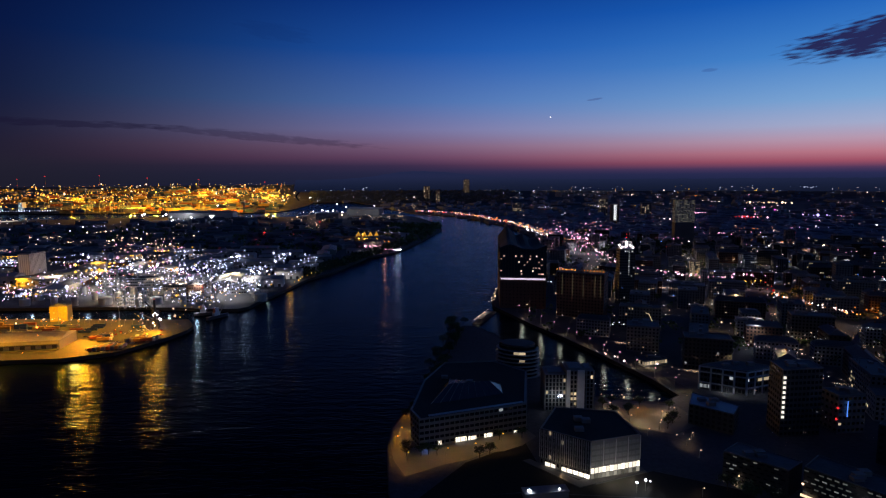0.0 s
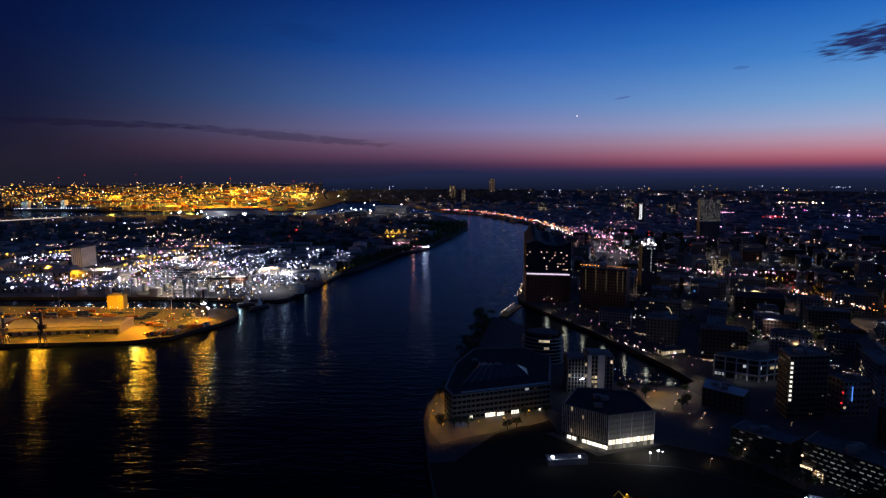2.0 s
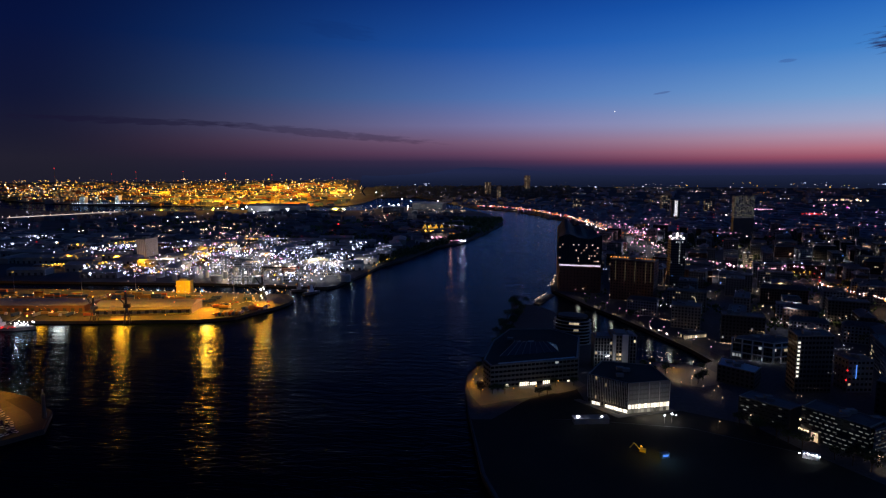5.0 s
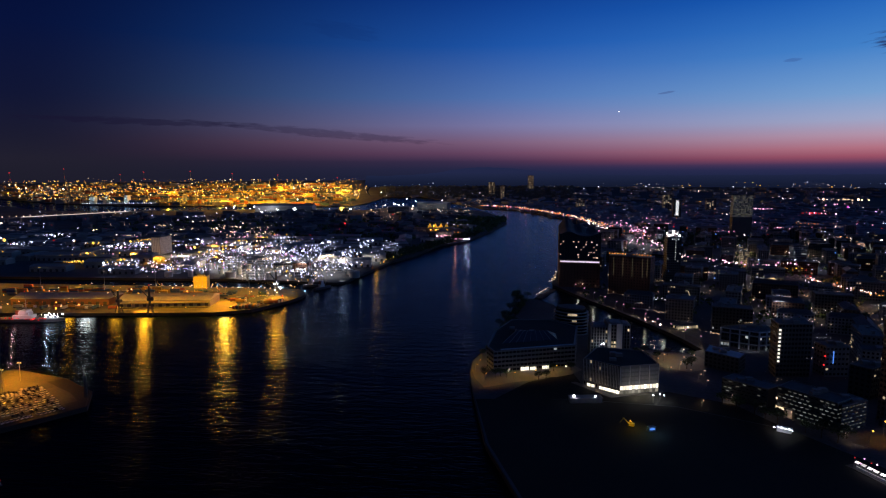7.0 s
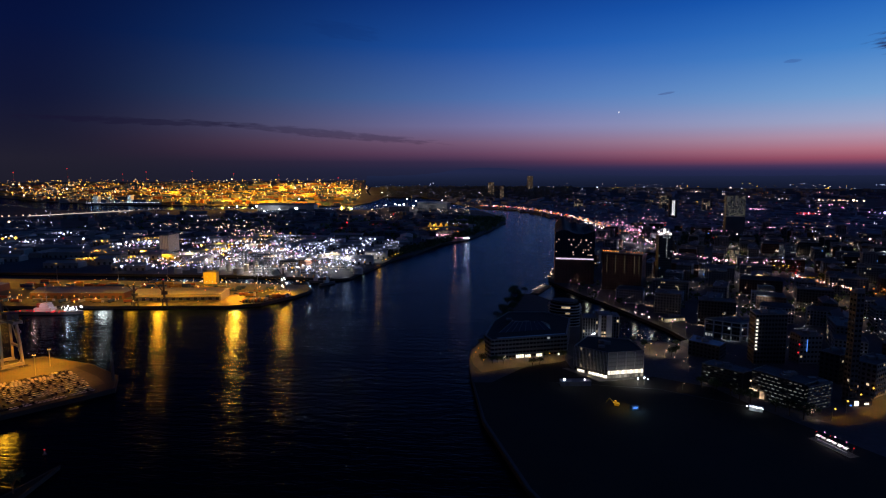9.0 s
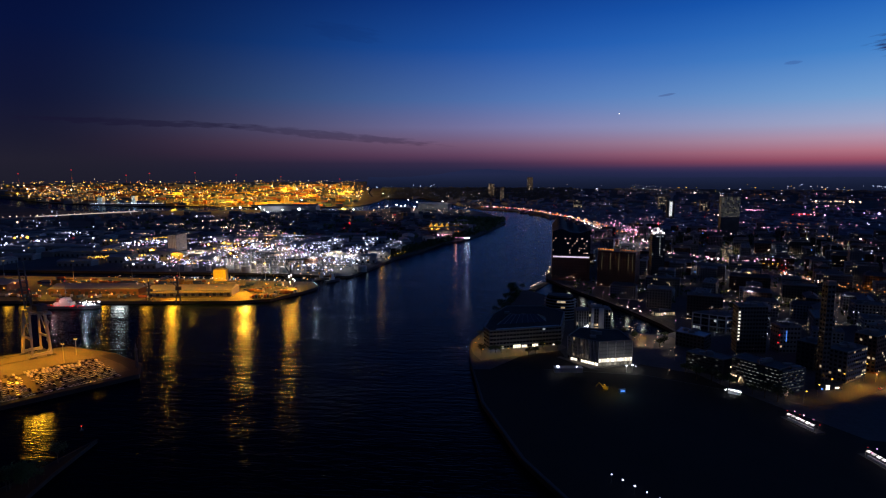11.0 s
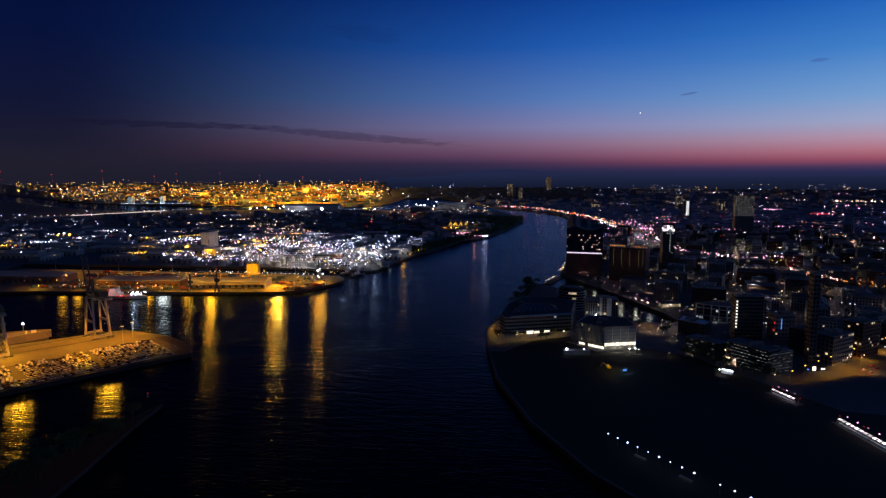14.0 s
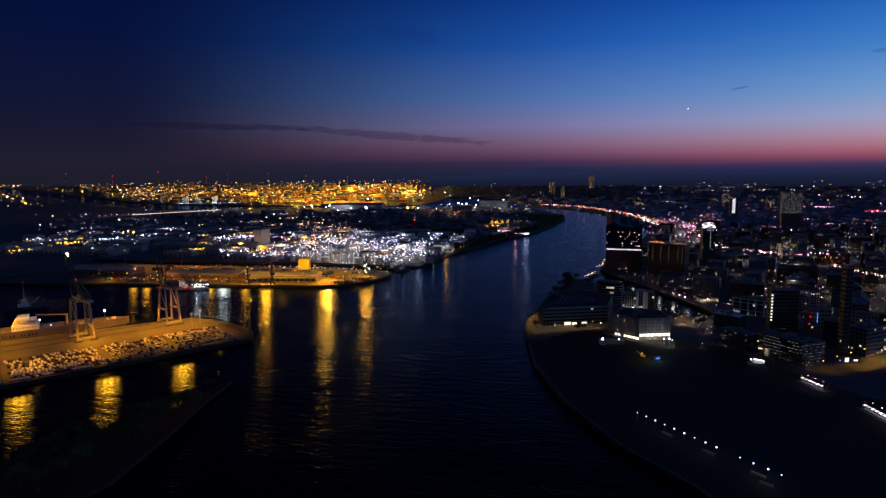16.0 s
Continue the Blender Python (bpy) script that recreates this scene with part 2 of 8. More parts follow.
def lit(name, colour, strength, vary=0.0, sampled=False):
    """Something that gives off light; vary: how much single pieces differ."""
    if name in MATS:
        return MATS[name]
    m = bpy.data.materials.new(name)
    m.use_nodes = True
    n = m.node_tree
    n.nodes.remove(n.nodes["Principled BSDF"])
    e = n.nodes.new("ShaderNodeEmission")
    e.inputs[0].default_value = (*colour, 1)
    e.inputs[1].default_value = strength
    if vary:
        g = n.nodes.new("ShaderNodeNewGeometry")
        k = mathn(n, "POWER", g.outputs["Random Per Island"], 2.2)
        n.links.new(mathn(n, "MULTIPLY", mathn(n, "ADD", mathn(n, "MULTIPLY", k, vary), 1 - 0.75 * min(vary, 1.0)), strength), e.inputs[1])
    n.links.new(e.outputs[0], n.nodes["Material Output"].inputs[0])
    m.cycles.emission_sampling = "AUTO" if sampled else "NONE"
    MATS[name] = m
    return m


def water_material():
    m = bpy.data.materials.new("river_water")
    m.use_nodes = True
    n = m.node_tree
    n.nodes.remove(n.nodes["Principled BSDF"])
    deep = n.nodes.new("ShaderNodeBsdfDiffuse")
    deep.inputs["Color"].default_value = (0.002, 0.005, 0.01, 1)
    gloss = n.nodes.new("ShaderNodeBsdfGlossy")
    gloss.inputs["Color"].default_value = (0.6, 0.84, 1.0, 1)
    gloss.inputs["Roughness"].default_value = 0.14
    fres = n.nodes.new("ShaderNodeFresnel")
    fres.inputs["IOR"].default_value = 1.066
    both_sides = n.nodes.new("ShaderNodeMixShader")
    n.links.new(fres.outputs[0], both_sides.inputs[0])
    n.links.new(deep.outputs[0], both_sides.inputs[1])
    n.links.new(gloss.outputs[0], both_sides.inputs[2])
    n.links.new(both_sides.outputs[0], n.nodes["Material Output"].inputs[0])
    tc = n.nodes.new("ShaderNodeTexCoord")
    mp = n.nodes.new("ShaderNodeMapping")
    mp.inputs["Rotation"].default_value = (0, 0, radians(-8))
    mp.inputs["Scale"].default_value = (0.3, 1.0, 1.0)
    n.links.new(tc.outputs["Object"], mp.inputs[0])
    hs = []
    for sc, det in ((0.16, 3), (0.6, 3), (0.018, 2)):
        tex = n.nodes.new("ShaderNodeTexNoise")
        tex.inputs["Scale"].default_value, tex.inputs["Detail"].default_value = sc, det
        n.links.new(mp.outputs[0], tex.inputs["Vector"])
        hs.append(tex.outputs[0])
    gust = mathn(n, "ADD", mathn(n, "MULTIPLY", hs[2], 1.2), 0.25)
    h = mathn(n, "MULTIPLY", mathn(n, "ADD", mathn(n, "MULTIPLY", hs[0], 1.5), mathn(n, "MULTIPLY", hs[1], 0.85)), gust)
    b = n.nodes.new("ShaderNodeBump")
    b.inputs["Strength"].default_value, b.inputs["Distance"].default_value = 0.5, 1.0
    n.links.new(h, b.inputs["Height"])
    for sink in (deep, gloss, fres):
        n.links.new(b.outputs[0], sink.inputs["Normal"])
    return m


M_WATER = water_material()
M_GROUND = surface("dark_ground", (0.085, 0.09, 0.1), 0.9, grain=0.4, blotch=0.01, vary=0.5)
# set near black so that unlit ground stays dark beside lamps
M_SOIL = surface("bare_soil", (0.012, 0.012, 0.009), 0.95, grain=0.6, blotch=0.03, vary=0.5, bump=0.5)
M_ASPHALT = surface("asphalt", (0.06, 0.06, 0.06), 0.8, grain=0.8, blotch=0.05, vary=0.35)
M_PAVING = surface("paving", (0.15, 0.14, 0.13), 0.75, grain=1.2, blotch=0.08, vary=0.25)
M_QUAY = surface("quay_concrete", (0.075, 0.072, 0.068), 0.8, grain=0.7, blotch=0.035, vary=0.6)
M_QUAYWALL = surface("quay_wall", (0.03, 0.028, 0.026), 0.85, grain=0.5, vary=0.4, bump=0.4)
M_CONCRETE = surface("concrete", (0.26, 0.255, 0.25), 0.8, grain=0.6, vary=0.2)
M_PALE = surface("pale_render", (0.44, 0.435, 0.42), 0.8, grain=0.5, vary=0.15, spread=0.3)
M_GREY = surface("grey_render", (0.22, 0.22, 0.225), 0.8, grain=0.5, vary=0.2, spread=0.4)
M_BRICK = surface("red_brick", (0.2, 0.1, 0.065), 0.85, grain=1.5, vary=0.35, spread=0.4)
M_DARKCLAD = surface("dark_cladding", (0.07, 0.073, 0.08), 0.5, grain=0.5, vary=0.3, spread=0.4)
M_ROOF = surface("roof_felt", (0.15, 0.15, 0.155), 0.9, grain=0.5, vary=0.35, spread=0.5)
M_DARKROOF = surface("dark_roof_felt", (0.03, 0.03, 0.03), 0.95, grain=0.5, vary=0.4)
M_METALROOF = surface("metal_roof", (0.36, 0.36, 0.35), 0.6, 0.1, grain=0.4, vary=0.2)
M_STEEL = surface("painted_steel", (0.32, 0.31, 0.28), 0.5, 0.2, grain=0.6, vary=0.25)
M_DARKSTEEL = surface("dark_steel", (0.06, 0.065, 0.07), 0.5, 0.4, grain=0.6, vary=0.25)
M_TANK = surface("tank_paint", (0.4, 0.4, 0.38), 0.5, grain=0.3, vary=0.15, spread=0.3)
M_HULL = surface("ship_hull", (0.19, 0.165, 0.13), 0.5, grain=0.3, vary=0.2)
M_DARKHULL = surface("dark_hull", (0.05, 0.055, 0.07), 0.5, grain=0.3, vary=0.3)
M_WHITE = surface("white_paint", (0.75, 0.75, 0.74), 0.5, grain=0.4, vary=0.1)
M_RUBBER = surface("rubber", (0.02, 0.02, 0.02), 0.8, bump=0)
M_BARK = surface("bark", (0.09, 0.06, 0.04), 0.9, grain=3, vary=0.4)
M_LEAF = surface("leaves", (0.05, 0.085, 0.025), 0.7, grain=1.5, vary=0.5, spread=0.4)
M_CONTAINER = [surface("container_" + k, c, 0.55, 0.1, grain=0.6, vary=0.25) for k, c in
               (("rust", (0.3, 0.09, 0.04)), ("blue", (0.04, 0.09, 0.2)), ("ochre", (0.4, 0.24, 0.06)), ("grey", (0.3, 0.3, 0.3)))]
M_CAR = [surface("car_" + k, c, 0.26, 0.0, grain=1, vary=0.08, bump=0) for k, c in
         (("white", (0.7, 0.7, 0.7)), ("silver", (0.55, 0.55, 0.56)), ("black", (0.02, 0.02, 0.025)), ("red", (0.35, 0.03, 0.03)), ("blue", (0.03, 0.06, 0.2)))]


def glass_material(name, colour, rough):
    m = bpy.data.materials.new(name)
    m.use_nodes = True
    b = m.node_tree.nodes["Principled BSDF"]
    b.inputs["Base Color"].default_value = (*colour, 1)
    b.inputs["Roughness"].default_value, b.inputs["IOR"].default_value = rough, 1.5
    return m


M_GLASS = glass_material("window_glass", (0.012, 0.016, 0.022), 0.12)
M_BLUEGLASS = glass_material("facade_glass", (0.03, 0.05, 0.075), 0.15)
L_WIN = lit("lit_window", (1.0, 0.78, 0.5), 0.75, 1.0)
L_WINCOOL = lit("lit_window_cool", (0.85, 0.93, 1.0), 0.5, 1.0)
L_WHITE = lit("lamp_white", (0.64, 0.67, 1.0), 2.9, 2.2)
L_WARM = lit("lamp_warm", (1.0, 0.68, 0.45), 2.5, 2.0)
L_YELLOW = lit("lamp_sodium", (1.0, 0.52, 0.07), 2.3, 2.0)
L_ORANGE = lit("lamp_orange", (1.0, 0.32, 0.07), 2.0, 1.8)
L_PINK = lit("lamp_pink", (1.0, 0.4, 0.7), 2.2, 1.8)
L_CITY = lit("lamp_city", (1.0, 0.72, 0.74), 2.6, 2.2)
L_DIM = lit("lamp_dim", (1.0, 0.64, 0.43), 2.1, 2.0)
L_DIMCOOL = lit("lamp_dim_cool", (0.8, 0.85, 1.0), 2.1, 2.0)
L_RED = lit("lamp_red", (1.0, 0.04, 0.05), 1.6, 1.0)
L_BLUE = lit("lamp_blue", (0.1, 0.3, 1.0), 1.8, 1.0)
L_VIOLET = lit("lamp_violet", (0.5, 0.4, 1.0), 2.2, 0.6)
L_FLOOD = lit("lamp_flood", (0.82, 0.86, 1.0), 9.0)
L_SHOP = lit("lit_shopfront", (1.0, 0.9, 0.74), 1.5, 0.0, True)
L_STRIP = lit("plaza_strip", (0.92, 0.74, 1.0), 1.1)


# ---------------------------------------------------------------- mesh tools
class Geo:
    """Collects faces for one mesh."""

    def __init__(self):
        self.v, self.f = [], []

    def add(self, verts, faces):
        k = len(self.v)
        self.v += [tuple(p) for p in verts]
        self.f += [tuple(k + i for i in f) for f in faces]
        return self

    def box(self, x0, y0, z0, x1, y1, z1, m=None):
        vs = [(x, y, z) for z in (z0, z1) for y in (y0, y1) for x in (x0, x1)]
        if m is not None:
            vs = [m @ Vector(p) for p in vs]
        return self.add(vs, [(0, 2, 3, 1), (4, 5, 7, 6), (0, 1, 5, 4), (1, 3, 7, 5), (3, 2, 6, 7), (2, 0, 4, 6)])

    def prism(self, poly, z0, z1, top=None):
        """An upright prism; z1 may be a function of x and y."""
        n = len(poly)
        hi = [z1(x, y) if callable(z1) else z1 for x, y in (top or poly)]
        vs = [(x, y, z0) for x, y in poly] + [(x, y, h) for (x, y), h in zip(top or poly, hi)]
        return self.add(vs, [tuple(range(n))[::-1], tuple(range(n, 2 * n))] + [(i, (i + 1) % n, n + (i + 1) % n, n + i) for i in range(n)])

    def ring(self, poly, thick, z0, z1):
        """A frame round a plan, inwards by thick (outwards if negative)."""
        n, cx, cy = len(poly), sum(p[0] for p in poly) / len(poly), sum(p[1] for p in poly) / len(poly)
        other = []
        for x, y in poly:
            l = math.hypot(x - cx, y - cy)
            k = 1 - thick * 1.4 / l
            other.append((cx + (x - cx) * k, cy + (y - cy) * k))
        vs = [(x, y, z) for z in (z0, z1) for ps in (poly, other) for x, y in ps]
        fs = []
        for i in range(n):
            j = (i + 1) % n
            fs += [(i, j, 2 * n + j, 2 * n + i), (n + j, n + i, 3 * n + i, 3 * n + j), (2 * n + i, 2 * n + j, 3 * n + j, 3 * n + i), (j, i, n + i, n + j)]
        return self.add(vs, fs)

    def bar(self, a, b, r0, r1=None, n=6):
        """A round bar from a to b."""
        a, b = Vector(a), Vector(b)
        w = b - a
        q = w.to_track_quat("Z", "Y").to_matrix()
        r1 = r0 if r1 is None else r1
        ring = [(math.cos(2 * math.pi * i / n), math.sin(2 * math.pi * i / n)) for i in range(n)]
        vs = [a + q @ Vector((c * r0, s * r0, 0)) for c, s in ring] + [b + q @ Vector((c * r1, s * r1, 0)) for c, s in ring]
        return self.add(vs, [tuple(range(n))[::-1], tuple(range(n, 2 * n))] + [(i, (i + 1) % n, n + (i + 1) % n, n + i) for i in range(n)])

    def beam(self, a, b, w, h=None):
        """A square beam from a to b."""
        h = w if h is None else h
        a, b = Vector(a), Vector(b)
        m = Matrix.Translation(a) @ (b - a).to_track_quat("Z", "Y").to_matrix().to_4x4()
        return self.box(-w / 2, -h / 2, 0, w / 2, h / 2, (b - a).length, m)

    def bulb(self, x, y, z, r):
        """A small rounded lamp."""
        k = 0.62 * r
        vs = [(x, y, z + r), (x, y, z - r)] + [(x + r * c, y + r * s, z) for c, s in ((1, 0), (0.5, 0.87), (-0.5, 0.87), (-1, 0), (-0.5, -0.87), (0.5, -0.87))]
        return self.add(vs, [(0, 2 + i, 2 + (i + 1) % 6) for i in range(6)] + [(1, 2 + (i + 1) % 6, 2 + i) for i in range(6)])

    def quad(self, a, b, c, d):
        return self.add((a, b, c, d), [(0, 1, 2, 3)])

    def mesh(self, name, material, smooth=False):
        me = bpy.data.meshes.new(name)
        me.from_pydata(self.v, [], self.f)
        me.materials.append(material)
        if smooth:
            me.shade_smooth()
        me.update()
        return me


def part(name, geo, material, parent=None, label="", kind="", smooth=False):
    ob = new(name, geo.mesh(name, material, smooth))
    ob.parent = parent
    return tagged(ob, label, kind=kind)


def thing(name, label, category, x=0.0, y=0.0, z=0.0, turn=0.0, group="", kind=""):
    ob = new(name)
    ob.empty_display_size = 1
    ob.matrix_world = pose(x, y, z, 0, 0, turn)
    return tagged(ob, label, category, group, kind)


def rise(x, y):
    """Far off, the land climbs to the hills on the horizon."""
    return 112 * max(0.0, (math.hypot(x, y + 150) - 3400) / 1450) ** 1.15


def sheet(name, poly, z, material, wall=None, step=260.0, kind="structure", label=""):
    """Land over a plan, following the rise of the country, with a quay wall round it."""
    bm = bmesh.new()
    bm.faces.new([bm.verts.new((x, y, 0)) for x, y in poly])
    if step:
        xs, ys = [p[0] for p in poly], [p[1] for p in poly]
        for k, lo, hi in ((0, min(xs), max(xs)), (1, min(ys), max(ys))):
            c = lo + step
            while c < hi:
                at, no = ((c, 0, 0), (1, 0, 0)) if k == 0 else ((0, c, 0), (0, 1, 0))
                bmesh.ops.bisect_plane(bm, geom=bm.verts[:] + bm.edges[:] + bm.faces[:], plane_co=at, plane_no=no)
                c += step
    bmesh.ops.triangulate(bm, faces=bm.faces[:])
    rim = [(e.verts[0].co.copy(), e.verts[1].co.copy()) for e in bm.edges if e.is_boundary]
    for v in bm.verts:
        v.co.z = z + rise(v.co.x, v.co.y)
    bmesh.ops.recalc_face_normals(bm, faces=bm.faces[:])
    if bm.faces[0].normal.z < 0 if len(bm.faces) else False:
        bmesh.ops.reverse_faces(bm, faces=bm.faces[:])
    me = bpy.data.meshes.new(name)
    bm.to_mesh(me)
    bm.free()
    me.materials.append(material)
    ob = tagged(new(name, me), label, name.split("_")[0], kind=kind)
    if wall is not None:
        g = Geo()
        for a, b in rim:
            za, zb = rise(a.x, a.y), rise(b.x, b.y)
            g.quad((a.x, a.y, za - 4), (b.x, b.y, zb - 4), (b.x, b.y, zb + z), (a.x, a.y, za + z))
        part("quay_wall", g, wall, ob)
        g = Geo()
        for a, b in rim:
            if rise(a.x, a.y) == 0 and (b - a).length > 0.5:
                g.beam((a.x, a.y, z + 0.1), (b.x, b.y, z + 0.1), 0.7, 0.5)
        if g.f:
            part("coping", g, M_QUAYWALL, ob)
    return ob


# ---------------------------------------------------------------- water and land
def river():
    g, n = Geo(), 48
    radii = (0.5, 300, 900, 1800, 2600, 3400, 3700, 4000, 4300, 4600, 4950)
    for k, r in enumerate(radii):
        g.v += [(r * math.sin(2 * math.pi * i / n), r * math.cos(2 * math.pi * i / n) - 150, rise(0, r - 150)) for i in range(n)]
        if k:
            g.f += [((k - 1) * n + i, (k - 1) * n + (i + 1) % n, k * n + (i + 1) % n, k * n + i) for i in range(n)]
    g.f.append(tuple(range(n)))
    ob = part("water", g, M_WATER, kind="structure", smooth=True)
    ob.matrix_world = Matrix.Identity(4)
    tagged(ob, "dark rippled river water reflecting the dusk sky", "water")


river()
RIGHT_BANK = [(73, 13), (42, 50), (10, 112), (-16, 193), (-28, 272), (-33, 318), (-33, 347), (-22, 387), (-10, 462), (6, 580), (20, 608), (33, 604), (50, 575), (58, 545),
              (70, 500), (84, 455), (97, 411), (105, 400), (136, 391), (154, 388), (169, 401), (162, 435), (149, 474), (135, 512), (118, 558), (94, 612), (76, 662), (60, 706), (62, 760), (72, 812), (85, 870),
              (120, 1000), (200, 1300), (235, 1480), (245, 1729), (212, 1942), (150, 2221), (29, 2580), (-128, 2720), (-306, 3231), (-440, 3460), 
              (-560, 3600), (-780, 3560), (-900, 3640), (-985, 3900), (-1040, 4240), (-1065, 4770), (0, 4850), (1300, 4680), (2600, 4120), (3750, 3080), (4500, 900), (4600, -900), (2500, -2600), (700, -1200), (260, -330), (130, -90)]
LEFT_BANK = [(-293, 694), (-253, 694), (-244, 706), (-230, 808), (-218, 911), (-191, 984), (-159, 1181), (-108, 1253), (-68, 1457), (-12, 1830), (-20, 2060),
             (-110, 2450), (-200, 2640), (-420, 2880), (-600, 2860), (-640, 2560), (-881, 2480), (-1100, 2620), (-1420, 2480), (-1760, 2330), (-2060, 2360), (-2420, 2500), (-3300, 2700),
             (-4200, 2000), (-4600, 200), (-3400, -2400), (-1500, -1500), (-900, -420), (-760, -200), (-880, 60), (-900, 320), (-860, 560), (-900, 690), (-420, 706), (-330, 702)]
PIER_TWO = [(-270, 592), (-277, 564), (-302, 512), (-338, 494), (-480, 476), (-660, 458), (-740, 438), (-862, 430), (-862, 640), (-450, 645), (-340, 640), (-290, 640), (-272, 612)]
PIER_ONE = [(-287, 220), (-303, 246), (-344, 270), (-400, 286), (-620, 75), (-762, -70), (-762, -330), (-640, -330), (-407, 62), (-361, 122)]
FAR_TERMINAL = [(-843, 2960), (-800, 3400), (-796, 3568), (-915, 3646), (-1000, 3904), (-1055, 4244), (-1080, 4750), (-2000, 4420), (-3000, 3800), (-3800, 2960), (-3000, 2830), (-2500, 2720), (-2110, 2740), (-1653, 2860), (-1100, 2800)]
HEADLAND = [(-241, 110), (-236, 70), (-226, 20), (-217, -40), (-240, -160), (-330, -170), (-305, -90), (-285, -28), (-273, 7), (-260, 30), (-249, 56)]
sheet("ground_right_bank", RIGHT_BANK, QUAY, M_GROUND, M_QUAYWALL, label="dark city ground behind a stone river wall")
sheet("ground_left_bank", LEFT_BANK, QUAY, M_GROUND, M_QUAYWALL, label="dark harbour ground behind a quay wall")
sheet("ground_far_terminal", FAR_TERMINAL, QUAY, M_QUAY, M_QUAYWALL, label="wide concrete container yard under yellow lamps")
sheet("quay_warehouse_pier", PIER_TWO, QUAY, M_QUAY, M_QUAYWALL, label="concrete pier lit yellow by floodlights")
sheet("quay_car_pier", PIER_ONE, QUAY, M_QUAY, M_QUAYWALL, label="concrete pier used as a car park")
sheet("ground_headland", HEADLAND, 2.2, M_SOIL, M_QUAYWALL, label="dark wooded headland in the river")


def far_rim():
    """The hazy ridge that closes the view behind the city, a plain backdrop."""
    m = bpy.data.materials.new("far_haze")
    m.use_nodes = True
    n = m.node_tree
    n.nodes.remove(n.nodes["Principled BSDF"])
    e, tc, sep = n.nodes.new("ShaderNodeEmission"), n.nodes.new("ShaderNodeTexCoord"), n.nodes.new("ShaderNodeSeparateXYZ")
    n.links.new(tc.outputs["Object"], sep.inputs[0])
    # haze is painted as a glow that pales towards the top
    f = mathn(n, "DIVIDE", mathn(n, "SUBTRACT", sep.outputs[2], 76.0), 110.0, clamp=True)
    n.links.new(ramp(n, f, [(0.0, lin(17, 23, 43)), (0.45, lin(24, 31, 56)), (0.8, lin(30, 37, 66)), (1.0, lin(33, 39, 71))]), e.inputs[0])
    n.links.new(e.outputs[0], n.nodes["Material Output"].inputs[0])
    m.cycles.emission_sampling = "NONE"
    g, r, steps = Geo(), random.Random(4), 220
    bump = [r.uniform(0, 7) for _ in range(steps + 1)]
    pts = []
    for k in range(steps + 1):
        az_k = -15.5 + 64 * k / steps
        hill = 62 * math.exp(-((az_k + 2.5) / 6.5) ** 2) if az_k > -2.5 else 62 * math.exp(-((az_k + 2.5) / 4.6) ** 2)
        a = math.radians(az_k)
        pts.append((4450 * math.sin(a), 4450 * math.cos(a) - 150, 160 + hill + (bump[k] + bump[k - 1]) * 0.5 if az_k > -14 else 70.0))
    for p, q in zip(pts, pts[1:]):
        g.quad((p[0], p[1], 40), (q[0], q[1], 40), q, p)
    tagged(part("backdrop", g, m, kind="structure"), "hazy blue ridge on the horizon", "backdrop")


far_rim()


def patch(name, poly, material, label, z=0.02):
    g = Geo()
    g.prism(poly, QUAY - 0.3, QUAY + z)
    return tagged(part(name, g, material, kind="structure"), label, name.split("_")[0])


patch("pavement_tip", [(-32.3, 326), (-28.5, 304), (-20.5, 285), (-15, 288), (0, 297.5), (14, 303.5), (24, 312), (34, 313.5), (46, 321), (56, 333), (52, 342), (-14, 318), (-20, 332), (-15, 384), (-22, 384), (-32, 347)], M_PAVING, "pale paved riverside promenade", 0.06)
patch("pavement_square", [(104, 356), (140, 336), (166, 352), (160, 380), (140, 386), (112, 392)], M_PAVING, "paved square beside the harbour basin", 0.05)
# dark soil carried out to the bank edges in place of darkness
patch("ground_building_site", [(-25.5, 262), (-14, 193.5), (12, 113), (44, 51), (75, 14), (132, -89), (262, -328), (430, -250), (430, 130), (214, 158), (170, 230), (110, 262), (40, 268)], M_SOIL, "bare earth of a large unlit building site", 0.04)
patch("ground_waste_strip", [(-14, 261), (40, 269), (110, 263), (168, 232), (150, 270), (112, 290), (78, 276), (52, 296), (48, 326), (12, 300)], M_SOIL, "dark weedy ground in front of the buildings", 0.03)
patch("road_bend", [(196, 218), (206, 208), (240, 222), (275, 250), (330, 310), (420, 400), (410, 408), (316, 318), (262, 262), (232, 238)], M_ASPHALT, "asphalt street under orange lamps", 0.08)
patch("road_canal_street", [(84, 676), (122, 566), (151, 486), (174, 404), (184, 408), (161, 490), (132, 570), (95, 680)], M_ASPHALT, "quayside street with a row of lamps", 0.05)


